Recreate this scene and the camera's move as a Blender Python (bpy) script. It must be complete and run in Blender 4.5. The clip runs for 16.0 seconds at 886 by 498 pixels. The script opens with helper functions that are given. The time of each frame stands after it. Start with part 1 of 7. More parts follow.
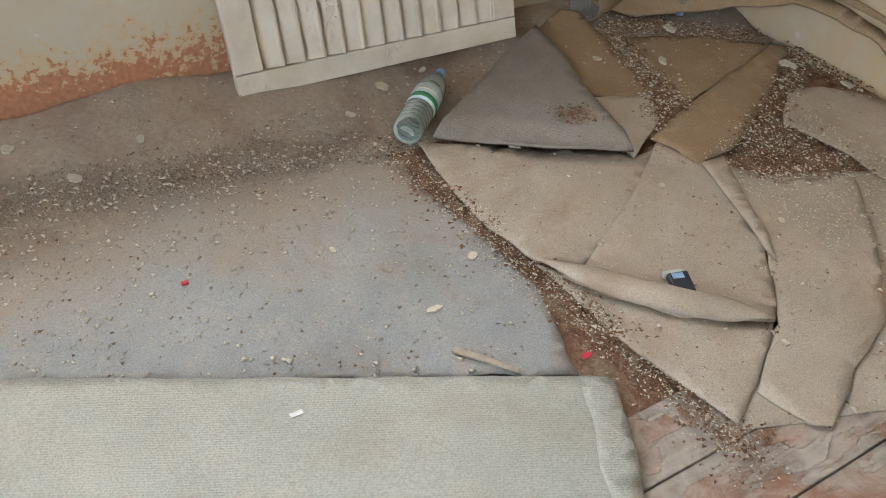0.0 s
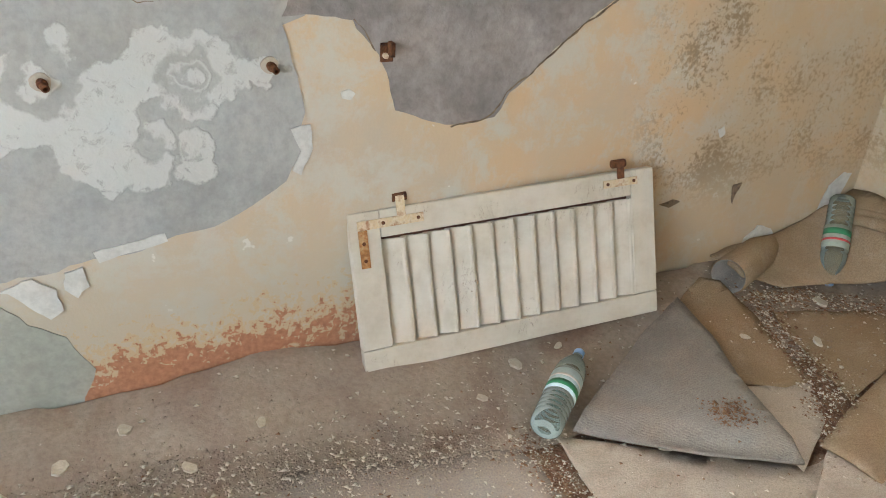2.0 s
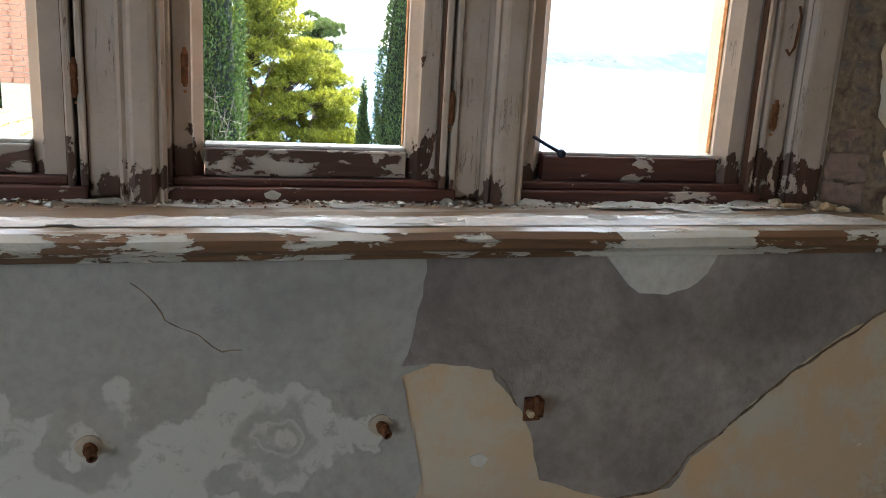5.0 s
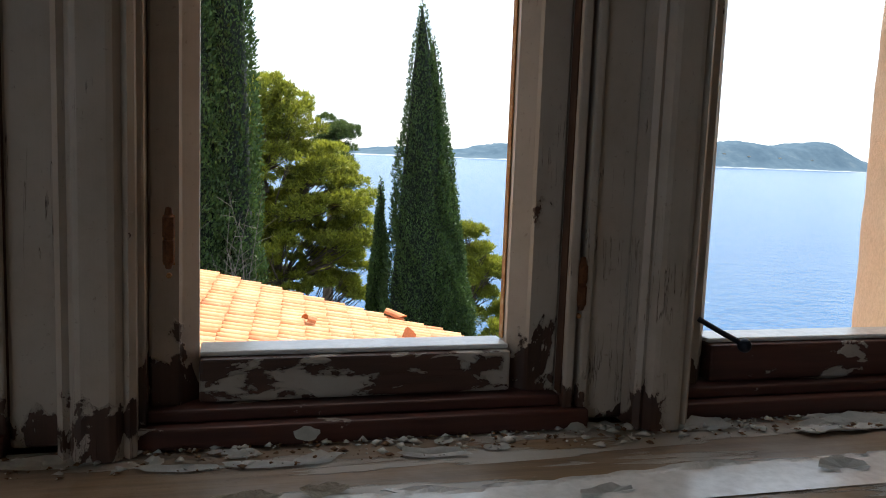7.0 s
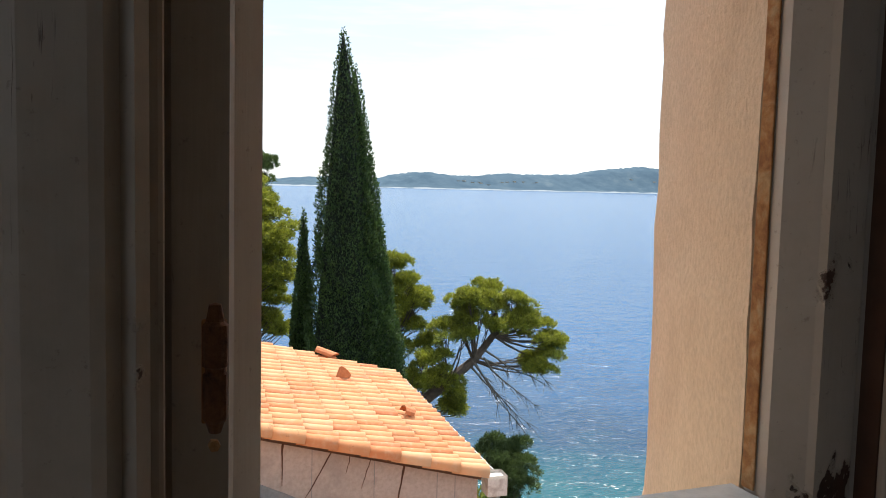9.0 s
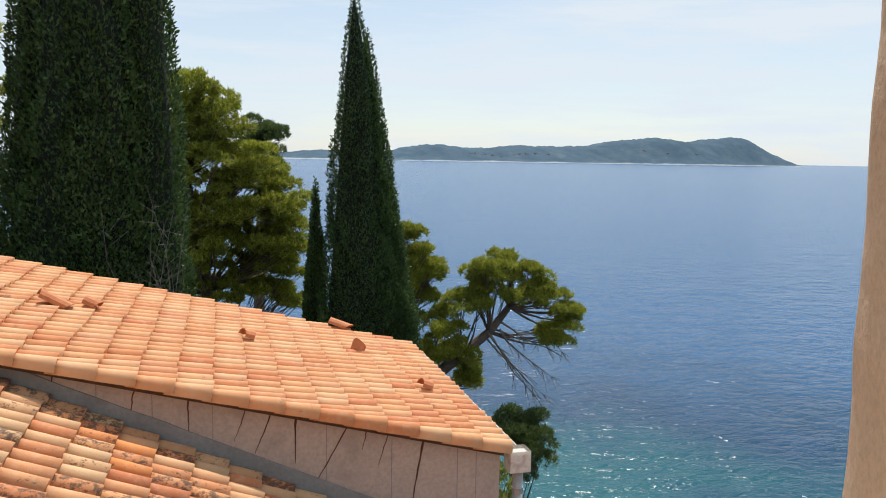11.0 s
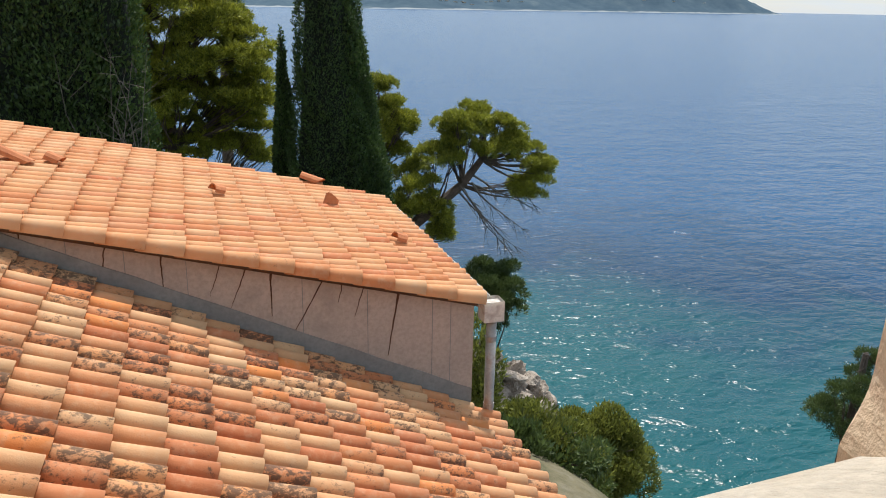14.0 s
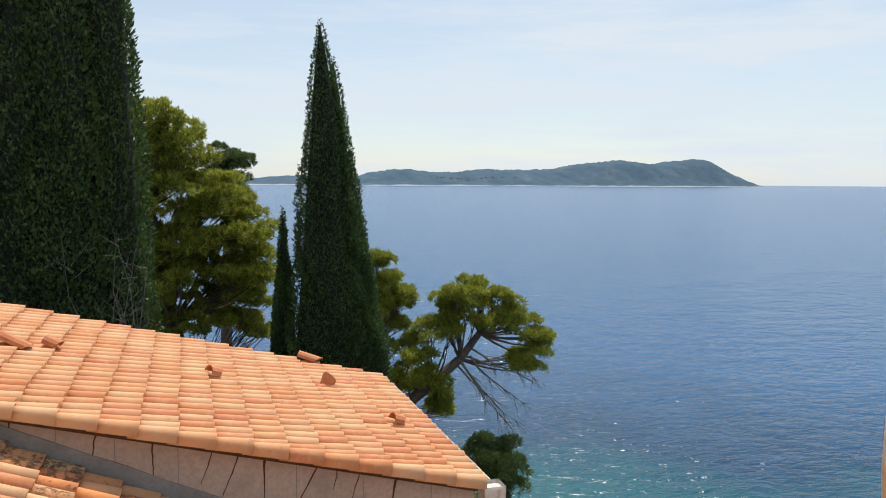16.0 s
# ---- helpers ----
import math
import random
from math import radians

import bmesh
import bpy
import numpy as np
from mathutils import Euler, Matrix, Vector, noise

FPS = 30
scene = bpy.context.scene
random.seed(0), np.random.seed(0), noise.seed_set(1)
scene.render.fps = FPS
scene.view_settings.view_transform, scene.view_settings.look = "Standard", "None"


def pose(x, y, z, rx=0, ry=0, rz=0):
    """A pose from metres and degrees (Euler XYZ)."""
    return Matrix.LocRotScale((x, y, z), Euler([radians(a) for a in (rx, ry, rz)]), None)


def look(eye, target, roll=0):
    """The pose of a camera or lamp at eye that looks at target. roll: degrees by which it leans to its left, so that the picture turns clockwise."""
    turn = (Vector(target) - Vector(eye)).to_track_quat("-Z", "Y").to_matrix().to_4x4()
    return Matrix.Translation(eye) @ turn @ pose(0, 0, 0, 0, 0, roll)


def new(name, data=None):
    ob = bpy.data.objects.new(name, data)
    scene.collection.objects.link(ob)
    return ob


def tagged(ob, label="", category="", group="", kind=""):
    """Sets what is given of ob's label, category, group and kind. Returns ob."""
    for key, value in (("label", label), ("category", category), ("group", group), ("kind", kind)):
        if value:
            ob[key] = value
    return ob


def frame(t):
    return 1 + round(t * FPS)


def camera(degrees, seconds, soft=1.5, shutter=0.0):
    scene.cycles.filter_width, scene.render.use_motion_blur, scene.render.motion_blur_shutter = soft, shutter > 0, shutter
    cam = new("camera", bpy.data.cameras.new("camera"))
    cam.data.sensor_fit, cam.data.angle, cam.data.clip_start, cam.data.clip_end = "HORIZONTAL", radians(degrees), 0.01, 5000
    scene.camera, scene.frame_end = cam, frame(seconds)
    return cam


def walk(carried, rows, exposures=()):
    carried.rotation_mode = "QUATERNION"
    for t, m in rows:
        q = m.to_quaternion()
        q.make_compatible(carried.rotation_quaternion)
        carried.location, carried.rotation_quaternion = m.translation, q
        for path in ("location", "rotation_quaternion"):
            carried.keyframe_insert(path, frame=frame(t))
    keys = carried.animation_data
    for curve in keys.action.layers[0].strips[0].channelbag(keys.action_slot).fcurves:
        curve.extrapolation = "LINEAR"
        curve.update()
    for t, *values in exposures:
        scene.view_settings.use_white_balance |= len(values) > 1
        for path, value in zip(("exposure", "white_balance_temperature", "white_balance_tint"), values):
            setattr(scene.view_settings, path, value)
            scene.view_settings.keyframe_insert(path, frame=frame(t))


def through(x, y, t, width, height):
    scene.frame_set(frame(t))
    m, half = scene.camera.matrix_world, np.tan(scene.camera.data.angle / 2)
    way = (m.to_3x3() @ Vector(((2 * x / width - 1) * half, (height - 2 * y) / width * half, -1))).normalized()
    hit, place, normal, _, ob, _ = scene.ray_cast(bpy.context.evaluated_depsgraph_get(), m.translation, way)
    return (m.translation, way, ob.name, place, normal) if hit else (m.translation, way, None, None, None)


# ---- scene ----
cam = camera(57.1, 16.0, soft=1.0)
ROWS = [
    (0, (0.287, -2.094, 1.258), (1.143, -0.843, -0.047), 4.97),
    (0.5, (0.305, -2.066, 1.264), (1.189, -0.843, -0.049), 5.40),
    (1, (0.327, -2.026, 1.278), (1.188, -0.797, -0.045), 5.23),
    (1.5, (0.311, -1.907, 1.335), (1.221, -0.529, 0.207), 7.53),
    (2, (0.286, -1.730, 1.389), (1.080, -0.172, 0.419), 3.95),
    (2.5, (0.316, -1.619, 1.403), (1.117, 0.008, 0.561), 4.30),
    (3, (0.352, -1.522, 1.433), (0.926, 0.286, 0.799), 3.52),
    (3.2, (0.339, -1.470, 1.497), (0.654, 0.415, 0.908), 1.77),
    (5.3, (0.478, -1.185, 1.465), (1.043, 0.679, 1.009), 3.31),
    (5.5, (0.503, -1.135, 1.469), (1.067, 0.731, 1.025), 3.20),
    (6, (0.518, -0.988, 1.503), (1.058, 0.914, 1.205), 2.70),
    (6.5, (0.473, -0.817, 1.525), (1.003, 1.094, 1.268), 2.37),
    (7, (0.458, -0.676, 1.522), (0.975, 1.241, 1.285), 2.16),
    (7.5, (0.443, -0.538, 1.519), (0.825, 1.419, 1.367), 1.43),
    (8, (0.408, -0.418, 1.521), (0.804, 1.537, 1.387), 1.74),
    (8.5, (0.370, -0.308, 1.522), (1.023, 1.577, 1.376), 1.89),
    (8.7, (0.359, -0.269, 1.522), (1.072, 1.593, 1.368), 1.41),
    (10.8, (0.467, 0.166, 1.408), (1.142, 2.038, 1.208), 0.92),
    (11, (0.446, 0.182, 1.417), (1.129, 2.048, 1.189), 1.03),
    (11.5, (0.450, 0.235, 1.403), (1.184, 2.071, 1.107), 1.27),
    (12, (0.455, 0.263, 1.385), (1.206, 2.087, 1.059), 1.29),
    (12.5, (0.451, 0.269, 1.381), (1.195, 2.071, 0.932), 1.27),
    (13, (0.458, 0.279, 1.373), (1.189, 2.052, 0.807), 1.27),
    (13.5, (0.454, 0.275, 1.378), (1.184, 2.044, 0.794), 1.19),
    (14, (0.458, 0.277, 1.392), (1.186, 2.048, 0.815), 1.02),
    (14.5, (0.460, 0.274, 1.404), (1.196, 2.068, 0.914), 0.85),
    (15, (0.453, 0.264, 1.442), (1.202, 2.083, 1.079), 0.75),
    (15.5, (0.463, 0.267, 1.470), (1.216, 2.105, 1.240), 0.62),
    (16, (0.464, 0.264, 1.482), (1.220, 2.108, 1.314), 0.39),
]

walk(cam, [(t, look(eye, target, roll)) for t, eye, target, roll in ROWS],
     exposures=[(0.0, 4.2), (1.0, 4.25), (2.0, 4.55), (2.6, 4.5), (3.1, 4.05), (5.5, 2.52), (6.0, 2.1), (7.0, 1.05), (7.5, 0.85), (8.5, 0.75), (11.0, 0.08), (16.0, 0.04)])

# ---------------------------------------------------------------- light
SUN_AZ, SUN_EL = radians(34), radians(58)          # to the right of the window's outlook, high
world = bpy.data.worlds.new("sky")
scene.world = world
world.use_nodes = True
wn, wl = world.node_tree.nodes, world.node_tree.links
sky = wn.new("ShaderNodeTexSky")
sky.sky_type, sky.sun_disc = "NISHITA", False
sky.sun_elevation, sky.sun_rotation = SUN_EL, SUN_AZ
sky.air_density, sky.dust_density, sky.ozone_density = 1.0, 0.4, 1.5
bg = wn["Background"]
bg.inputs["Strength"].default_value = 0.11
wco = wn.new("ShaderNodeTexCoord")
wmap = wn.new("ShaderNodeMapping")
wmap.inputs["Scale"].default_value = (1.5, 2.0, 13.0)
wmap.inputs["Rotation"].default_value = (0.06, 0.1, 0.3)
wno = wn.new("ShaderNodeTexNoise")
wno.inputs["Scale"].default_value, wno.inputs["Detail"].default_value, wno.inputs["Roughness"].default_value = 1.3, 6, 0.62
wra = wn.new("ShaderNodeMapRange")
wra.inputs["From Min"].default_value, wra.inputs["From Max"].default_value = 0.42, 0.60
wra.inputs["To Min"].default_value, wra.inputs["To Max"].default_value = 0.52, 1.0
wmx = wn.new("ShaderNodeMix")
wmx.data_type = "RGBA"
wmx.inputs[7].default_value = (6.5, 7.2, 7.9, 1)
wl.new(wco.outputs["Generated"], wmap.inputs["Vector"])
wl.new(wmap.outputs[0], wno.inputs["Vector"])
wl.new(wno.outputs["Fac"], wra.inputs["Value"])
wl.new(wra.outputs[0], wmx.inputs[0])
wl.new(sky.outputs[0], wmx.inputs[6])
wl.new(wmx.outputs[2], bg.inputs["Color"])

to_sun = Vector((math.cos(SUN_EL) * math.sin(SUN_AZ), math.cos(SUN_EL) * math.cos(SUN_AZ), math.sin(SUN_EL)))
sun = new("sun", bpy.data.lights.new("sun", "SUN"))
sun.data.energy, sun.data.angle, sun.data.color = 4.8, radians(0.55), (1.0, 0.955, 0.895)
sun.matrix_world = look(to_sun * 50, (0, 0, 0))

# added fill lamp in an assumed opening of the unseen side wall
lamp = new("side_fill_light", bpy.data.lights.new("side_fill_light", "AREA"))
lamp.data.shape, lamp.data.size, lamp.data.size_y = "RECTANGLE", 1.9, 1.7
lamp.data.energy, lamp.data.color = 2.1, (0.90, 0.955, 1.0)
lamp.matrix_world = look((-2.62, -2.9, 1.75), (2.0, -1.7, 0.1))


# unseen lamp added in the window heads, brightens sill and floor for the high sky
high = new("window_sky_light", bpy.data.lights.new("window_sky_light", "AREA"))
high.data.shape, high.data.size, high.data.size_y = "RECTANGLE", 2.5, 0.36
high.data.energy, high.data.color = 6.0, (0.92, 0.965, 1.0)
high.matrix_world = look((0.22, 0.49, 2.64), (0.22, 0.02, 1.2))


# ---------------------------------------------------------------- materials
def nodes_of(name):
    m = bpy.data.materials.new(name)
    m.use_nodes = True
    return m, m.node_tree.nodes, m.node_tree.links, m.node_tree.nodes["Principled BSDF"]


def noise_node(n, l, vec, scale, detail=5, rough=0.6, dist=0.0):
    t = n.new("ShaderNodeTexNoise")
    t.inputs["Scale"].default_value, t.inputs["Detail"].default_value = scale, detail
    t.inputs["Roughness"].default_value, t.inputs["Distortion"].default_value = rough, dist
    if vec is not None:
        l.new(vec, t.inputs["Vector"])
    return t.outputs["Fac"]


def ramp(n, l, fac, stops, ease="LINEAR"):
    r = n.new("ShaderNodeValToRGB")
    r.color_ramp.interpolation = ease
    els = r.color_ramp.elements
    while len(els) < len(stops):
        els.new(0.5)
    for e, (p, c) in zip(els, stops):
        e.position, e.color = p, (*c, 1) if len(c) == 3 else c
    l.new(fac, r.inputs[0])
    return r.outputs[0]


def mixc(n, l, fac, a, b, mode="MIX"):
    m = n.new("ShaderNodeMix")
    m.data_type, m.blend_type = "RGBA", mode
    for sock, v in ((m.inputs[0], fac), (m.inputs[6], a), (m.inputs[7], b)):
        if hasattr(v, "is_linked"):
            l.new(v, sock)
        elif isinstance(v, tuple):
            sock.default_value = (*v, 1)
        else:
            sock.default_value = v
    return m.outputs[2]


def maprange(n, l, v, a, b, c=0.0, d=1.0):
    m = n.new("ShaderNodeMapRange")
    m.interpolation_type = "SMOOTHSTEP"
    for k, x in zip(("From Min", "From Max", "To Min", "To Max"), (a, b, c, d)):
        m.inputs[k].default_value = x
    l.new(v, m.inputs["Value"])
    return m.outputs[0]


def math_node(n, l, op, a, b):
    m = n.new("ShaderNodeMath")
    m.operation, m.use_clamp = op, False
    for sock, v in zip(m.inputs, (a, b)):
        if hasattr(v, "is_linked"):
            l.new(v, sock)
        else:
            sock.default_value = v
    return m.outputs[0]


def bump(n, l, bsdf, height, strength=0.3, dist=0.01):
    b = n.new("ShaderNodeBump")
    b.inputs["Strength"].default_value, b.inputs["Distance"].default_value = strength, dist
    l.new(height, b.inputs["Height"])
    l.new(b.outputs[0], bsdf.inputs["Normal"])


def world_pos(n):
    return n.new("ShaderNodeNewGeometry").outputs["Position"]


def mottled(name, a, b, c=None, scale=6.0, fine=60.0, rough=0.85, relief=0.25, dist=0.004, metal=0.0, spread=0.18):
    """Two or three tones broken up by coarse blotches and fine grain."""
    m, n, l, p = nodes_of(name)
    pos = world_pos(n)
    f1 = noise_node(n, l, pos, scale, 6, 0.62, 0.4)
    f2 = noise_node(n, l, pos, fine, 4, 0.65)
    col = ramp(n, l, f1, [(0.5 - spread, a), (0.5 + spread, b)] if c is None else [(0.5 - spread, a), (0.5, b), (0.5 + spread, c)])
    col = mixc(n, l, maprange(n, l, f2, 0.3, 0.75, 0.0, 0.35), col, tuple(x * 0.55 for x in a))
    l.new(col, p.inputs["Base Color"])
    p.inputs["Roughness"].default_value, p.inputs["Metallic"].default_value = rough, metal
    bump(n, l, p, math_node(n, l, "ADD", f2, f1), relief, dist)
    return m


def peeling(name, paint, wood, amount=0.5, scale=14.0, stretch=(1, 1, 0.35), low=None, glossy=0.55, dust=0.0):
    """Old paint in broken islands over bare dark wood; low: (z0, z1) over which the paint gets sparser downwards."""
    m, n, l, p = nodes_of(name)
    pos = world_pos(n)
    upright = stretch[2] < 1
    mp = n.new("ShaderNodeMapping")
    mp.inputs["Scale"].default_value = stretch
    l.new(pos, mp.inputs["Vector"])
    f = noise_node(n, l, mp.outputs[0], scale, 9, 0.62, 0.35)
    g = noise_node(n, l, pos, 4.2, 3, 0.5)
    f = math_node(n, l, "ADD", math_node(n, l, "MULTIPLY", f, 0.75), math_node(n, l, "MULTIPLY", g, 0.35))
    if low:
        rnd = n.new("ShaderNodeObjectInfo").outputs["Random"]
        f = math_node(n, l, "ADD", f, math_node(n, l, "MULTIPLY", math_node(n, l, "SUBTRACT", rnd, 0.5), 0.09))
        sep = n.new("ShaderNodeSeparateXYZ")
        l.new(pos, sep.inputs[0])
        wob = noise_node(n, l, pos, 11.0, 6, 0.6)
        zz = math_node(n, l, "ADD", sep.outputs[2], math_node(n, l, "MULTIPLY", math_node(n, l, "SUBTRACT", wob, 0.5), 0.30))
        f = math_node(n, l, "SUBTRACT", f, maprange(n, l, zz, low[0], low[1], 0.17, -0.07))
    mask = maprange(n, l, f, amount - 0.004, amount + 0.004)
    rim = math_node(n, l, "MULTIPLY", maprange(n, l, f, amount, amount + 0.022, 1.0, 0.0), mask)
    grain_map = n.new("ShaderNodeMapping")
    grain_map.inputs["Scale"].default_value = (60, 60, 4) if upright else (4, 60, 60)
    l.new(pos, grain_map.inputs["Vector"])
    grain = noise_node(n, l, grain_map.outputs[0], 1.0, 4, 0.6)
    woodc = ramp(n, l, grain, [(0.3, tuple(x * 0.45 for x in wood)), (0.7, wood)])
    dirt = noise_node(n, l, pos, 9.0, 6, 0.7)
    paintc = mixc(n, l, maprange(n, l, dirt, 0.35, 0.8, 0.0, 0.55), paint, tuple(x * k for x, k in zip(paint, (0.62, 0.56, 0.46))))
    fine = noise_node(n, l, pos, 150, 4, 0.7)
    paintc = mixc(n, l, maprange(n, l, fine, 0.62, 0.72, 0.0, 0.35), paintc, wood)
    along = n.new("ShaderNodeMapping")
    along.inputs["Scale"].default_value = (52, 52, 2.6) if upright else (2.6, 52, 52)
    l.new(pos, along.inputs["Vector"])
    split = math_node(n, l, "ABSOLUTE", math_node(n, l, "SUBTRACT", noise_node(n, l, along.outputs[0], 1.0, 5, 0.6, 0.5), 0.5), 0)
    patchy = noise_node(n, l, pos, 7.0, 4, 0.6)
    line = math_node(n, l, "MULTIPLY", maprange(n, l, split, 0.002, 0.006, 1.0, 0.0), maprange(n, l, patchy, 0.56, 0.62))
    paintc = mixc(n, l, math_node(n, l, "MULTIPLY", line, 0.85), paintc, tuple(x * 0.6 for x in wood))
    paintc = mixc(n, l, math_node(n, l, "MULTIPLY", rim, 0.30), paintc, tuple(min(0.85, x * 1.25) for x in paint))
    col = mixc(n, l, mask, woodc, paintc)
    if dust:
        d = noise_node(n, l, pos, 5.5, 9, 0.75, 0.3)
        col = mixc(n, l, maprange(n, l, d, 0.36, 0.62, 0.0, dust), col, (0.43, 0.39, 0.345))
    l.new(col, p.inputs["Base Color"])
    p.inputs["Roughness"].default_value = glossy
    h = math_node(n, l, "ADD", math_node(n, l, "ADD", math_node(n, l, "MULTIPLY", mask, 1.0), math_node(n, l, "MULTIPLY", rim, 0.5)), math_node(n, l, "MULTIPLY", grain, 0.25))
    bump(n, l, p, math_node(n, l, "SUBTRACT", h, line), 0.8, 0.003)
    return m


def plain(name, col, rough=0.6, metal=0.0, vary=0.25, scale=30.0):
    m, n, l, p = nodes_of(name)
    f = noise_node(n, l, world_pos(n), scale, 4, 0.6)
    l.new(ramp(n, l, f, [(0.3, tuple(x * (1 - vary) for x in col)), (0.7, tuple(min(1, x * (1 + vary)) for x in col))]), p.inputs["Base Color"])
    p.inputs["Roughness"].default_value, p.inputs["Metallic"].default_value = rough, metal
    bump(n, l, p, f, 0.15, 0.002)
    return m


def foliage(name, dark, light, through=0.35):
    m, n, l, p = nodes_of(name)
    geo = n.new("ShaderNodeNewGeometry")
    big = noise_node(n, l, geo.outputs["Position"], 0.9, 3, 0.5)
    f = math_node(n, l, "ADD", math_node(n, l, "MULTIPLY", geo.outputs["Random Per Island"], 0.5), math_node(n, l, "MULTIPLY", big, 0.55))
    col = ramp(n, l, f, [(0.25, dark), (0.8, light)])
    l.new(col, p.inputs["Base Color"])
    p.inputs["Roughness"].default_value = 0.6
    tr = n.new("ShaderNodeBsdfTranslucent")
    l.new(mixc(n, l, 0.5, col, light), tr.inputs["Color"])
    mix = n.new("ShaderNodeMixShader")
    mix.inputs[0].default_value = through
    l.new(p.outputs[0], mix.inputs[1])
    l.new(tr.outputs[0], mix.inputs[2])
    l.new(mix.outputs[0], n["Material Output"].inputs["Surface"])
    return m


def tile_material():
    m, n, l, p = nodes_of("terracotta")
    rnd = n.new("ShaderNodeObjectInfo").outputs["Random"]
    geo = n.new("ShaderNodeNewGeometry")
    isl = math_node(n, l, "FRACT", math_node(n, l, "ADD", rnd, geo.outputs["Random Per Island"]), 0)
    col = ramp(n, l, isl, [(0.0, (0.46, 0.15, 0.06)), (0.22, (0.58, 0.24, 0.10)), (0.42, (0.60, 0.31, 0.15)), (0.6, (0.62, 0.355, 0.18)), (0.74, (0.63, 0.39, 0.21)), (0.86, (0.68, 0.24, 0.065)), (1.0, (0.52, 0.20, 0.095))])
    pos = geo.outputs["Position"]
    gm = n.new("ShaderNodeMapping")
    gm.inputs["Scale"].default_value = (0.85, 1.2, 1.2)
    l.new(pos, gm.inputs["Vector"])
    grime = noise_node(n, l, gm.outputs[0], 17.0, 9, 0.80, 0.15)
    dirty = math_node(n, l, "FRACT", math_node(n, l, "MULTIPLY", isl, 7.31), 0)
    sel = maprange(n, l, math_node(n, l, "ADD", grime, math_node(n, l, "MULTIPLY", dirty, 0.22)), 0.655, 0.735)
    bloom = noise_node(n, l, pos, 18.0, 5, 0.6)
    col = mixc(n, l, maprange(n, l, bloom, 0.45, 0.75, 0.0, 0.3), col, (0.62, 0.46, 0.30))
    col = mixc(n, l, math_node(n, l, "MULTIPLY", sel, 0.85), col, (0.085, 0.055, 0.037))
    l.new(col, p.inputs["Base Color"])
    p.inputs["Roughness"].default_value = 0.85
    bump(n, l, p, noise_node(n, l, pos, 90, 4, 0.6), 0.3, 0.004)
    return m


def new_tile_material():
    m, n, l, p = nodes_of("new_terracotta")
    rnd = n.new("ShaderNodeObjectInfo").outputs["Random"]
    geo = n.new("ShaderNodeNewGeometry")
    isl = math_node(n, l, "FRACT", math_node(n, l, "ADD", rnd, geo.outputs["Random Per Island"]), 0)
    col = ramp(n, l, isl, [(0.0, (0.56, 0.21, 0.08)), (0.4, (0.64, 0.30, 0.13)), (0.8, (0.66, 0.37, 0.19)), (1.0, (0.54, 0.17, 0.065))])
    pos = geo.outputs["Position"]
    bloom = noise_node(n, l, pos, 14.0, 5, 0.6)
    col = mixc(n, l, maprange(n, l, bloom, 0.45, 0.75, 0.0, 0.4), col, (0.62, 0.42, 0.26))
    moss = noise_node(n, l, pos, 5.0, 8, 0.75)
    col = mixc(n, l, maprange(n, l, moss, 0.60, 0.70, 0.0, 0.65), col, (0.13, 0.085, 0.055))
    l.new(col, p.inputs["Base Color"])
    p.inputs["Roughness"].default_value = 0.85
    bump(n, l, p, noise_node(n, l, pos, 90, 4, 0.6), 0.3, 0.004)
    return m


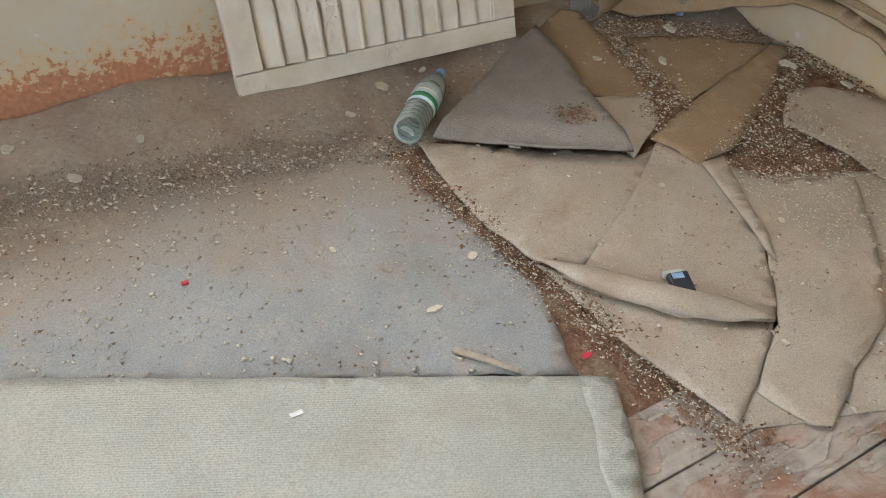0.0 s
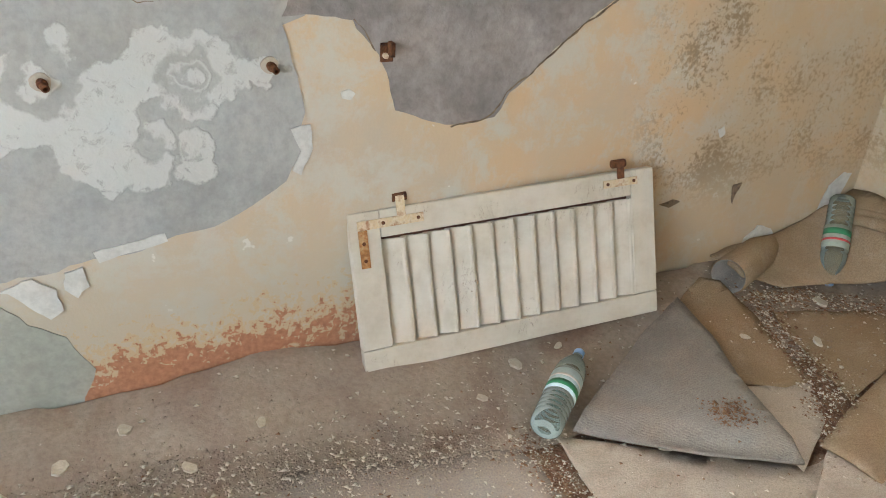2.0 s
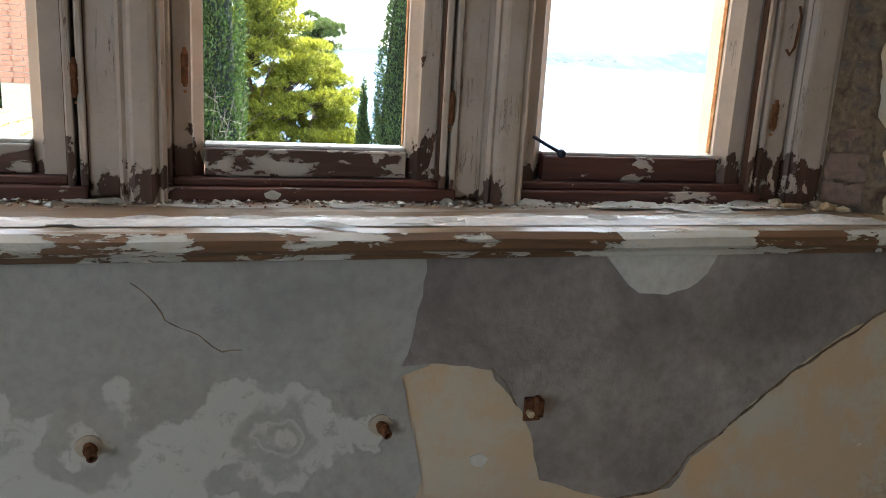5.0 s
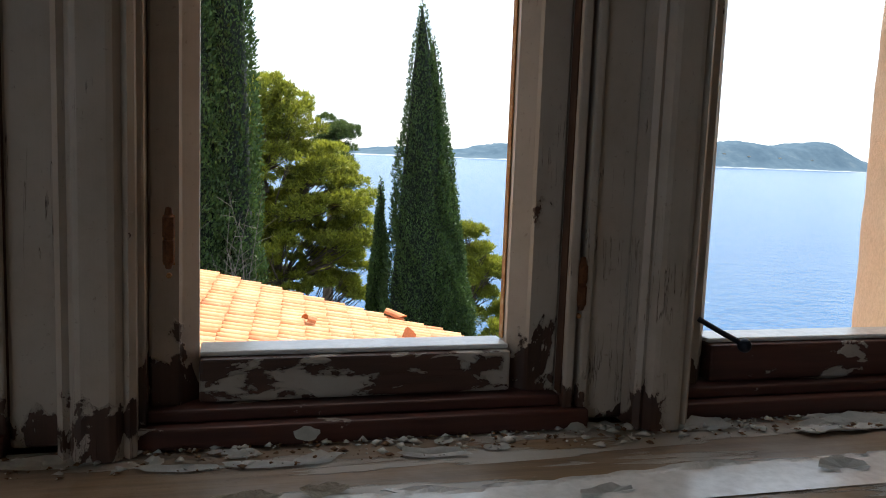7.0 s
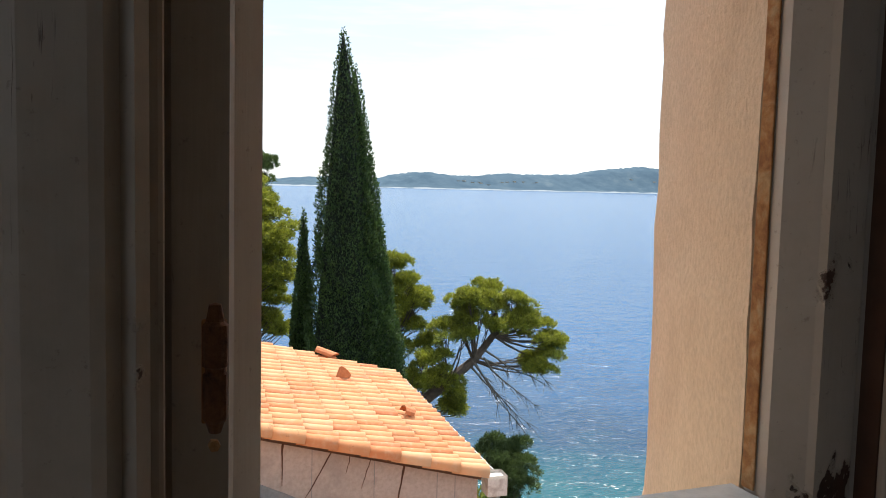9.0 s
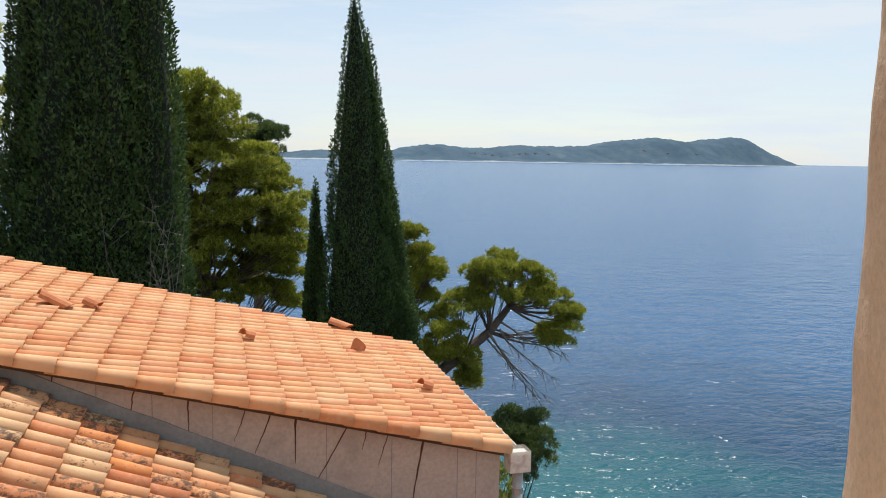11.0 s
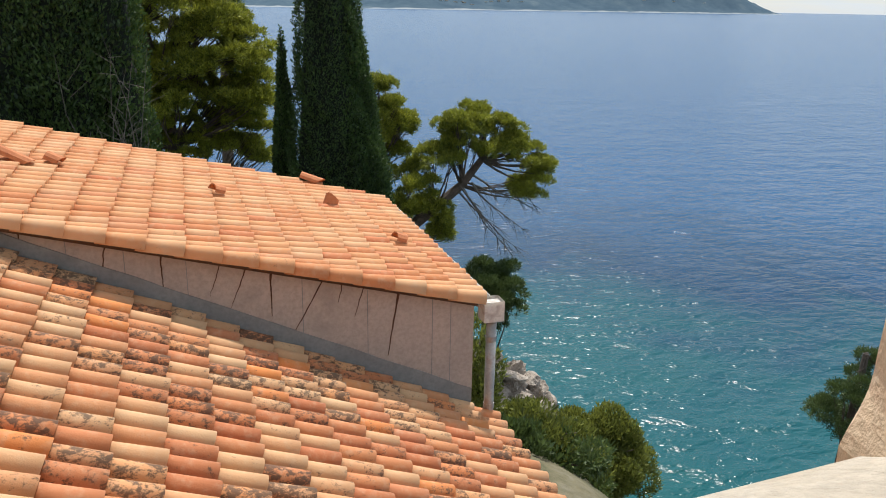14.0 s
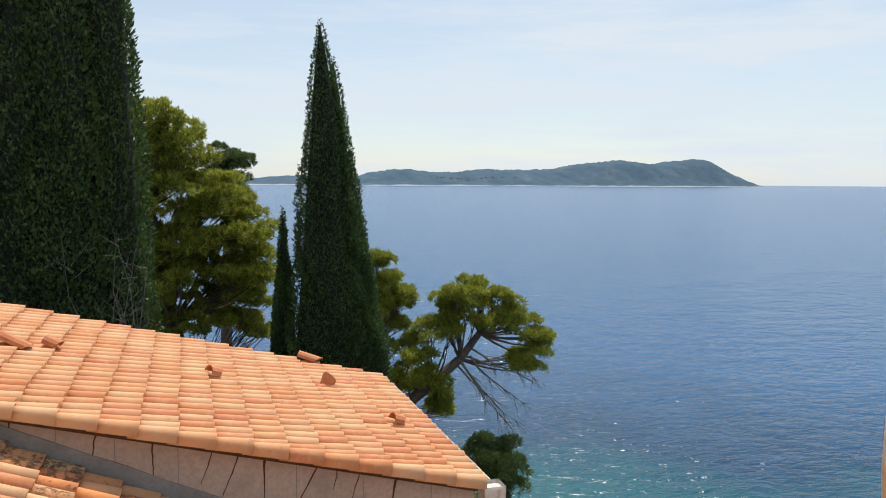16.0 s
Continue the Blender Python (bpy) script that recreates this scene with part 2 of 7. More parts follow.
def wall_paint():
    """Cream limewash with ochre bloom, brick-red breakthrough low down and mould spots towards the corner."""
    m, n, l, p = nodes_of("old_limewash")
    pos = world_pos(n)
    sep = n.new("ShaderNodeSeparateXYZ")
    l.new(pos, sep.inputs[0])
    X, Z = sep.outputs[0], sep.outputs[2]
    big = noise_node(n, l, pos, 2.6, 5, 0.6, 0.5)
    col = ramp(n, l, big, [(0.3, (0.48, 0.43, 0.35)), (0.5, (0.56, 0.445, 0.31)), (0.68, (0.60, 0.43, 0.26))])
    wash = noise_node(n, l, pos, 6.5, 9, 0.72, 0.15)
    col = mixc(n, l, maprange(n, l, wash, 0.45, 0.62, 0.0, 0.8), col, (0.53, 0.525, 0.465))
    chip = noise_node(n, l, pos, 13.0, 4, 0.5, 0.2)
    col = mixc(n, l, maprange(n, l, chip, 0.69, 0.705, 0.0, 0.8), col, (0.72, 0.71, 0.66))
    left = maprange(n, l, X, 1.0, 1.6, 1.0, 0.0)
    broad = noise_node(n, l, pos, 5.0, 4, 0.6)
    scale_n = noise_node(n, l, pos, 36.0, 7, 0.68, 0.3)
    lift = math_node(n, l, "ADD", math_node(n, l, "MULTIPLY", math_node(n, l, "SUBTRACT", 0.185, Z), 1.5), math_node(n, l, "MULTIPLY", math_node(n, l, "SUBTRACT", broad, 0.5), 0.55))
    red = math_node(n, l, "MULTIPLY", maprange(n, l, math_node(n, l, "ADD", scale_n, lift), 0.535, 0.56), left)
    ochre = math_node(n, l, "MULTIPLY", maprange(n, l, math_node(n, l, "ADD", scale_n, lift), 0.43, 0.47), left)
    low = maprange(n, l, Z, 0.25, 0.55, 0.65, 0.0)
    col = mixc(n, l, math_node(n, l, "MULTIPLY", low, left), col, (0.43, 0.41, 0.34))
    col = mixc(n, l, math_node(n, l, "MULTIPLY", ochre, 0.55), col, (0.52, 0.37, 0.19))
    shade = noise_node(n, l, pos, 60.0, 4, 0.6)
    col = mixc(n, l, math_node(n, l, "MULTIPLY", red, 0.88), col, ramp(n, l, shade, [(0.35, (0.30, 0.115, 0.06)), (0.65, (0.45, 0.20, 0.11))]))
    mask = math_node(n, l, "MULTIPLY", maprange(n, l, X, 1.66, 2.0), maprange(n, l, Z, 0.25, 0.5))
    spots = noise_node(n, l, pos, 66.0, 7, 0.72, 0.2)
    clump = noise_node(n, l, pos, 4.0, 3, 0.5)
    sm = math_node(n, l, "ADD", spots, math_node(n, l, "MULTIPLY", clump, 0.8))
    col = mixc(n, l, math_node(n, l, "MULTIPLY", mask, maprange(n, l, sm, 0.90, 1.03, 0.0, 0.85)), col, (0.20, 0.135, 0.075))
    col = mixc(n, l, math_node(n, l, "MULTIPLY", maprange(n, l, X, 1.7, 2.3), 0.5), col, (0.44, 0.335, 0.20), "MIX")
    l.new(col, p.inputs["Base Color"])
    p.inputs["Roughness"].default_value = 0.92
    h = math_node(n, l, "ADD", wash, math_node(n, l, "MULTIPLY", noise_node(n, l, pos, 120, 3, 0.6), 0.3))
    bump(n, l, p, h, 0.35, 0.006)
    return m


def sea_material():
    m, n, l, p = nodes_of("sea_water")
    pos = world_pos(n)
    sub = n.new("ShaderNodeVectorMath")
    sub.operation = "DISTANCE"
    sub.inputs[1].default_value = (4.0, 14.0, -15.6)
    l.new(pos, sub.inputs[0])
    patch = noise_node(n, l, pos, 0.09, 5, 0.6, 0.4)
    d = math_node(n, l, "ADD", sub.outputs["Value"], math_node(n, l, "MULTIPLY", math_node(n, l, "SUBTRACT", patch, 0.5), 34.0))
    col = ramp(n, l, maprange(n, l, d, 8.0, 80.0), [(0.0, (0.005, 0.085, 0.092)), (0.2, (0.003, 0.070, 0.092)), (0.45, (0.003, 0.036, 0.086)), (1.0, (0.013, 0.076, 0.180))])
    l.new(col, p.inputs["Base Color"])
    p.inputs["Roughness"].default_value = 0.22
    p.inputs["Specular IOR Level"].default_value = 0.33
    p.inputs["IOR"].default_value = 1.33
    mp = n.new("ShaderNodeMapping")
    mp.inputs["Scale"].default_value = (0.8, 1.25, 1.0)
    mp.inputs["Rotation"].default_value = (0, 0, 0.45)
    l.new(pos, mp.inputs["Vector"])
    h = None
    for scale, amp, det in ((2.6, 0.08, 3), (0.95, 0.34, 3), (0.32, 0.62, 3), (0.11, 0.6, 3), (0.03, 0.9, 2)):
        w = math_node(n, l, "MULTIPLY", noise_node(n, l, mp.outputs[0], scale, det, 0.62, 0.25), amp)
        h = w if h is None else math_node(n, l, "ADD", h, w)
    bump(n, l, p, h, 1.0, 0.62)
    return m


def carpet_material(name, a, b, ribs=0.0, direction=0.0, dirty=0.5, swept=None):
    m, n, l, p = nodes_of(name)
    pos = world_pos(n)
    f = noise_node(n, l, pos, 4.5, 6, 0.65, 0.4)
    g = noise_node(n, l, pos, 240, 3, 0.6)
    col = ramp(n, l, f, [(0.32, a), (0.68, b)])
    dust = noise_node(n, l, pos, 13, 7, 0.72)
    col = mixc(n, l, maprange(n, l, dust, 0.48, 0.75, 0.0, dirty), col, (0.46, 0.39, 0.31))
    soil = noise_node(n, l, pos, 1.9, 6, 0.68, 0.5)
    col = mixc(n, l, maprange(n, l, soil, 0.50, 0.70, 0.0, min(0.65, dirty * 1.3)), col, (0.25, 0.165, 0.115))
    if swept:                                    # dust carried over the carpet from the wall's foot
        sep = n.new("ShaderNodeSeparateXYZ")
        l.new(pos, sep.inputs[0])
        drift = math_node(n, l, "ADD", sep.outputs[1], math_node(n, l, "MULTIPLY", math_node(n, l, "SUBTRACT", soil, 0.5), 1.1))
        col = mixc(n, l, maprange(n, l, drift, swept[0], swept[1], 0.0, 0.85), col, (0.325, 0.265, 0.21))
    h = g
    if ribs:
        mp = n.new("ShaderNodeMapping")
        mp.inputs["Rotation"].default_value = (0, 0, direction)
        l.new(pos, mp.inputs["Vector"])
        wv = n.new("ShaderNodeTexWave")
        wv.inputs["Scale"].default_value, wv.inputs["Distortion"].default_value = ribs, 0.12
        wv.bands_direction = "Y"
        l.new(mp.outputs[0], wv.inputs["Vector"])
        h = math_node(n, l, "ADD", g, math_node(n, l, "MULTIPLY", wv.outputs["Fac"], 0.16))
        col = mixc(n, l, math_node(n, l, "MULTIPLY", wv.outputs["Fac"], 0.05), col, tuple(x * 0.6 for x in a))
    col = mixc(n, l, maprange(n, l, g, 0.38, 0.66, 0.0, 0.38), col, tuple(x * 0.5 for x in a))
    l.new(col, p.inputs["Base Color"])
    p.inputs["Roughness"].default_value = 0.97
    p.inputs["Specular IOR Level"].default_value = 0.15
    bump(n, l, p, h, 0.5, 0.004)
    return m


def island_material():
    m, n, l, p = nodes_of("haze_tinted_island")
    pos = world_pos(n)
    sep = n.new("ShaderNodeSeparateXYZ")
    l.new(pos, sep.inputs[0])
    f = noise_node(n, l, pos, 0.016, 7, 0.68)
    # the distance haze is mixed into these blue-grey base colours
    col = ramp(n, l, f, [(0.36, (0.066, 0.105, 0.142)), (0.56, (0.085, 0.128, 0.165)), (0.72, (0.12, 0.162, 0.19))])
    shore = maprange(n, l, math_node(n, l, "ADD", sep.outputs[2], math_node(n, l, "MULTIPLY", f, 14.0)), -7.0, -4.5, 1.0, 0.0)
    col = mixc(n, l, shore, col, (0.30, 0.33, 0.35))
    l.new(col, p.inputs["Base Color"])
    p.inputs["Roughness"].default_value = 1.0
    p.inputs["Specular IOR Level"].default_value = 0.0
    return m


def smeared_plaster():
    """Grey plaster with white filler wiped in loops round the old pipe holes."""
    m, n, l, p = nodes_of("smeared_grey_plaster")
    pos = world_pos(n)
    f1 = noise_node(n, l, pos, 3.0, 6, 0.62, 0.4)
    f2 = noise_node(n, l, pos, 45, 4, 0.65)
    col = ramp(n, l, f1, [(0.32, (0.30, 0.315, 0.312)), (0.5, (0.40, 0.41, 0.40)), (0.68, (0.345, 0.342, 0.322))])
    col = mixc(n, l, maprange(n, l, f2, 0.3, 0.75, 0.0, 0.3), col, (0.17, 0.175, 0.175))
    stain = noise_node(n, l, pos, 6.5, 6, 0.7, 0.8)
    col = mixc(n, l, maprange(n, l, stain, 0.60, 0.72, 0.0, 0.55), col, (0.20, 0.20, 0.20))
    wob = n.new("ShaderNodeTexNoise")
    wob.inputs["Scale"].default_value, wob.inputs["Detail"].default_value = 14.0, 6
    l.new(pos, wob.inputs["Vector"])
    ad = n.new("ShaderNodeVectorMath")
    ad.operation = "MULTIPLY_ADD"
    ad.inputs[1].default_value = (0.13, 0.0, 0.13)
    l.new(wob.outputs["Color"], ad.inputs[0])
    l.new(pos, ad.inputs[2])
    off = 0.065

    def dist(x, z, sx=1.0, sz=1.0):
        mp = n.new("ShaderNodeMapping")
        mp.vector_type = "POINT"
        mp.inputs["Location"].default_value = (-(x + off) * sx, 0, -(z + off) * sz)
        mp.inputs["Scale"].default_value = (sx, 0, sz)
        l.new(ad.outputs[0], mp.inputs["Vector"])
        ln = n.new("ShaderNodeVectorMath")
        ln.operation = "LENGTH"
        l.new(mp.outputs[0], ln.inputs[0])
        return ln.outputs["Value"]

    white = None
    for x, z, sx, sz, r in ((0.335, 0.74, 1.0, 0.9, 0.085), (0.19, 0.80, 1.0, 1.6, 0.13), (0.45, 0.855, 1.0, 1.3, 0.075), (0.56, 0.845, 1.0, 1.0, 0.085), (0.54, 0.66, 1.2, 0.8, 0.05), (0.36, 0.665, 1.0, 1.4, 0.075),
                            (0.69, 0.85, 0.9, 1.6, 0.05), (0.06, 0.87, 0.8, 1.2, 0.09), (-0.3, 0.78, 0.45, 1.0, 0.11), (0.47, 0.72, 1.0, 1.0, 0.03), (0.305, 0.925, 1.3, 0.8, 0.032), (0.385, 0.815, 1.0, 0.8, 0.06), (0.49, 0.915, 0.8, 1.6, 0.036), (0.205, 0.885, 1.0, 1.2, 0.04), (0.45, 0.64, 1.0, 0.8, 0.04)):
        b = maprange(n, l, dist(x, z, sx, sz), r * 1.08 - 0.008, r * 1.08 + 0.003, 1.0, 0.0)
        white = b if white is None else math_node(n, l, "MAXIMUM", white, b)
    for x, z, rings in ((0.258, 0.854, ((0.034, 0.075),)), (0.545, 0.845, ((0.026, 0.043), (0.050, 0.070))), (0.44, 0.69, ((0.0, 0.03),))):
        d = dist(x, z)
        for a, b in rings:
            ring = math_node(n, l, "MULTIPLY", maprange(n, l, d, a - 0.004, a + 0.006), maprange(n, l, d, b - 0.006, b + 0.008, 1.0, 0.0))
            white = math_node(n, l, "MULTIPLY", white, math_node(n, l, "SUBTRACT", 1.0, math_node(n, l, "MULTIPLY", ring, 0.9)))
    thin = noise_node(n, l, pos, 24, 6, 0.7, 0.5)
    white = math_node(n, l, "MULTIPLY", white, maprange(n, l, thin, 0.34, 0.46, 0.25, 1.0))
    col = mixc(n, l, math_node(n, l, "MULTIPLY", white, 0.9), col, (0.53, 0.55, 0.535))
    l.new(col, p.inputs["Base Color"])
    p.inputs["Roughness"].default_value = 0.9
    h = math_node(n, l, "ADD", math_node(n, l, "ADD", f2, f1), math_node(n, l, "MULTIPLY", white, 1.0))
    bump(n, l, p, math_node(n, l, "ADD", h, stain), 0.4, 0.004)
    return m


MAT = {
    "limewash": wall_paint(),
    "grey_plaster": smeared_plaster(),
    "dark_plaster": mottled("dark_grey_plaster", (0.165, 0.15, 0.145), (0.27, 0.248, 0.24), (0.39, 0.36, 0.35), 4.2, 34, 0.9, 0.6, 0.007, 0.0, 0.20),
    "white_filler": mottled("white_filler", (0.54, 0.55, 0.53), (0.66, 0.67, 0.64), None, 8, 60, 0.9, 0.2),
    "green_plaster": mottled("greenish_plaster", (0.30, 0.32, 0.28), (0.40, 0.41, 0.37), None, 4, 45, 0.92, 0.3),
    "stucco": mottled("sandy_stucco", (0.56, 0.41, 0.27), (0.66, 0.50, 0.34), (0.62, 0.46, 0.31), 5.0, 130, 0.92, 0.6, 0.006),
    "stone": mottled("pale_limestone", (0.40, 0.355, 0.29), (0.52, 0.47, 0.39), (0.47, 0.41, 0.32), 7.0, 90, 0.9, 0.6, 0.008),
    "ceiling": mottled("old_ceiling", (0.62, 0.60, 0.54), (0.70, 0.68, 0.62), None, 2, 30, 0.9, 0.1),
    "boards": peeling("worn_floorboard", (0.25, 0.135, 0.09), (0.32, 0.27, 0.23), 0.53, 12, (0.3, 1, 1), None, 0.75, 0.8),
    "sill": peeling("bare_sill_wood", (0.46, 0.45, 0.42), (0.31, 0.22, 0.14), 0.56, 7.0, (0.22, 2.0, 1.3), None, 0.30, 0.35),
    "sill_paint": mottled("white_sill_paint", (0.66, 0.69, 0.70), (0.78, 0.80, 0.80), (0.72, 0.74, 0.74), 7.0, 70, 0.20, 0.10, 0.001),
    "nose": peeling("sill_nosing_paint", (0.60, 0.62, 0.59), (0.19, 0.105, 0.055), 0.585, 13.0, (0.4, 1.0, 1.3), None, 0.5),
    "frame": peeling("peeling_frame_paint", (0.485, 0.43, 0.38), (0.10, 0.052, 0.038), 0.455, 15.0, (1, 1, 0.6), (1.19, 1.36), 0.5),
    "rail": peeling("peeling_rail_paint", (0.47, 0.44, 0.41), (0.11, 0.055, 0.042), 0.555, 30.0, (0.45, 1, 1.1), None, 0.5),
    "bare": peeling("bare_rail", (0.50, 0.46, 0.42), (0.10, 0.036, 0.028), 0.645, 12.0, (0.5, 1, 1.2), None, 0.5),
    "shutter": peeling("ivory_shutter_paint", (0.58, 0.55, 0.475), (0.46, 0.38, 0.28), 0.34, 16.0, (1, 1, 0.8), None, 0.5),
    "rust": mottled("rusty_iron", (0.045, 0.018, 0.012), (0.19, 0.075, 0.03), (0.10, 0.038, 0.02), 45, 160, 0.9, 0.6, 0.003, 0.3),
    "ochre_iron": mottled("painted_rusty_iron", (0.62, 0.47, 0.28), (0.66, 0.56, 0.40), (0.32, 0.12, 0.05), 40, 160, 0.8, 0.4, 0.002),
    "dark_iron": plain("dark_iron", (0.02, 0.025, 0.04), 0.5, 0.6),
    "bore_shade": plain("painted_bore_shade", (0.012, 0.011, 0.010), 0.95),
    "grey_mat": carpet_material("grey_jute_mat", (0.275, 0.29, 0.295), (0.36, 0.37, 0.37), 0.0, 0.0, 0.45, (-1.0, -0.42)),
    "rug": carpet_material("beige_ribbed_rug", (0.365, 0.37, 0.33), (0.43, 0.435, 0.39), 60.0, 0.46, 0.15),
    "tan": carpet_material("tan_felt", (0.385, 0.335, 0.275), (0.475, 0.42, 0.355), 0.0, 0.0, 0.45),
    "ochre": carpet_material("ochre_felt", (0.28, 0.205, 0.125), (0.35, 0.265, 0.175), 0.0, 0.0, 0.4),
    "underside": carpet_material("grey_underside", (0.23, 0.215, 0.195), (0.30, 0.285, 0.26), 44.0, 0.9, 0.3),
    "debris": mottled("plaster_rubble", (0.25, 0.185, 0.145), (0.37, 0.315, 0.255), (0.30, 0.235, 0.19), 3.2, 70, 0.98, 0.45, 0.006),
    "crumbs": mottled("brown_crumbs", (0.13, 0.06, 0.035), (0.25, 0.14, 0.085), (0.33, 0.26, 0.19), 22, 120, 0.98, 0.9, 0.01),
    "chips": mottled("plaster_chips", (0.50, 0.45, 0.36), (0.66, 0.62, 0.53), None, 40, 160, 0.95, 0.3),
    "brown_chips": mottled("brown_chips", (0.14, 0.07, 0.04), (0.30, 0.18, 0.10), None, 40, 160, 0.95, 0.3),
    "wood": mottled("grey_wood_stick", (0.34, 0.29, 0.22), (0.46, 0.40, 0.32), None, 30, 120, 0.9, 0.4),
    "flake": mottled("loose_paint", (0.60, 0.62, 0.61), (0.72, 0.74, 0.73), None, 20, 90, 0.6, 0.2),
    "orange_rust": mottled("orange_rust", (0.20, 0.075, 0.025), (0.42, 0.20, 0.07), (0.52, 0.36, 0.19), 60, 200, 0.85, 0.5, 0.002),
    "tile": tile_material(),
    "new_tile": new_tile_material(),
    "red_tile": mottled("fresh_terracotta", (0.46, 0.15, 0.055), (0.60, 0.24, 0.10), None, 12, 70, 0.85, 0.3),
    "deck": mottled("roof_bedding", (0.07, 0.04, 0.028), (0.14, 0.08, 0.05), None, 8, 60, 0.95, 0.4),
    "render_wall": mottled("stained_cement_render", (0.38, 0.335, 0.30), (0.48, 0.42, 0.37), (0.42, 0.37, 0.33), 1.6, 30, 0.9, 0.25),
    "flashing": mottled("blue_grey_cement_and_shade", (0.22, 0.235, 0.24), (0.31, 0.325, 0.325), None, 3, 30, 0.9, 0.25),
    "crack": plain("crack_and_gap_shade", (0.085, 0.04, 0.024), 0.95),
    "gutter": mottled("white_gutter", (0.60, 0.57, 0.53), (0.70, 0.67, 0.62), (0.45, 0.38, 0.33), 7, 50, 0.6, 0.15),
    "pipe": mottled("zinc_pipe", (0.36, 0.36, 0.36), (0.48, 0.47, 0.45), (0.40, 0.30, 0.24), 6, 60, 0.5, 0.15, 0.002, 0.5),
    "cypress": foliage("cypress_leaf", (0.012, 0.032, 0.010), (0.082, 0.142, 0.030), 0.22),
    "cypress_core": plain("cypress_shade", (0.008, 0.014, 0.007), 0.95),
    "pine": foliage("pine_needle", (0.030, 0.056, 0.008), (0.43, 0.45, 0.05), 0.30),
    "dark_pine": foliage("dark_pine_needle", (0.035, 0.065, 0.02), (0.12, 0.17, 0.045), 0.3),
    "shrub": foliage("shrub_leaf", (0.045, 0.07, 0.014), (0.25, 0.27, 0.05), 0.36),
    "bark": mottled("pine_bark", (0.06, 0.045, 0.035), (0.15, 0.115, 0.09), None, 9, 40, 0.95, 0.6, 0.01),
    "twig": mottled("dead_twig", (0.11, 0.095, 0.08), (0.22, 0.20, 0.175), None, 9, 40, 0.95, 0.3),
    "rock": mottled("karst_limestone", (0.20, 0.165, 0.135), (0.46, 0.40, 0.34), (0.34, 0.28, 0.23), 2.2, 14, 0.95, 0.9, 0.06),
    "earth": mottled("dry_slope", (0.06, 0.07, 0.03), (0.16, 0.14, 0.08), (0.22, 0.20, 0.15), 0.6, 6, 0.98, 0.8, 0.05),
    "brick": mottled("red_brick", (0.36, 0.15, 0.09), (0.48, 0.24, 0.15), (0.42, 0.20, 0.12), 9, 60, 0.92, 0.3),
    "old_brick": mottled("dusty_old_brick", (0.16, 0.105, 0.085), (0.27, 0.19, 0.155), (0.21, 0.165, 0.14), 14, 80, 0.95, 0.6, 0.006),
    "brown_mortar": mottled("brown_mortar", (0.07, 0.05, 0.04), (0.24, 0.18, 0.12), (0.13, 0.115, 0.105), 22, 90, 0.95, 0.7, 0.006),
    "mortar": mottled("lime_mortar", (0.42, 0.37, 0.30), (0.52, 0.46, 0.38), None, 12, 60, 0.95, 0.3),
    "sea": sea_material(),
    "island": island_material(),
}


def clear_plastic():
    m, n, l, p = nodes_of("clear_plastic")
    p.inputs["Base Color"].default_value = (0.55, 0.61, 0.60, 1)
    p.inputs["Roughness"].default_value = 0.16
    f = noise_node(n, l, world_pos(n), 60, 4, 0.6)
    bump(n, l, p, f, 0.35, 0.003)
    tr = n.new("ShaderNodeBsdfTransparent")
    tr.inputs["Color"].default_value = (0.93, 0.97, 0.96, 1)
    fr = n.new("ShaderNodeFresnel")
    fr.inputs["IOR"].default_value = 1.45
    mix = n.new("ShaderNodeMixShader")
    l.new(maprange(n, l, fr.outputs[0], 0.0, 1.0, 0.06, 0.8), mix.inputs[0])
    l.new(tr.outputs[0], mix.inputs[1])
    l.new(p.outputs[0], mix.inputs[2])
    l.new(mix.outputs[0], n["Material Output"].inputs["Surface"])
    return m


MAT["plastic"] = clear_plastic()
for key, c, r in (("label_blue", (0.50, 0.66, 0.70), 0.5), ("label_green", (0.03, 0.22, 0.10), 0.5), ("label_red", (0.55, 0.05, 0.05), 0.5), ("cap_blue", (0.25, 0.45, 0.75), 0.4), ("label_pale", (0.36, 0.40, 0.33), 0.5),
                  ("box_blue", (0.022, 0.026, 0.038), 0.35), ("box_pale", (0.45, 0.52, 0.50), 0.4), ("box_sky", (0.25, 0.40, 0.62), 0.35), ("red_scrap", (0.55, 0.03, 0.06), 0.6), ("white_paper", (0.70, 0.71, 0.70), 0.8)):
    MAT[key] = plain(key, c, r, 0.0, 0.15, 60)


# ---------------------------------------------------------------- mesh helpers
def smooth01(t):
    t = min(1.0, max(0.0, t))
    return t * t * (3 - 2 * t)


def mesh_object(name, bm, material, smooth=False):
    bmesh.ops.recalc_face_normals(bm, faces=bm.faces[:])
    me = bpy.data.meshes.new(name)
    bm.to_mesh(me)
    bm.free()
    if smooth:
        me.shade_smooth()
    me.materials.append(MAT[material])
    return new(name, me)


def part(name, bm, material, parent, label="", smooth=False):
    """Links a bmesh as one mesh under a thing or a part."""
    ob = mesh_object(name, bm, material, smooth)
    ob.parent = parent
    if label:
        tagged(ob, label)
    return ob


def thing(name, label, category, group="", kind="", at=(0, 0, 0)):
    ob = new(name)
    ob.empty_display_size = 0.05
    ob.location = at
    return tagged(ob, label, category, group, kind)


def solid(name, bm, material, label="", category="", kind="", smooth=False):
    return tagged(mesh_object(name, bm, material, smooth), label, category, "", kind)


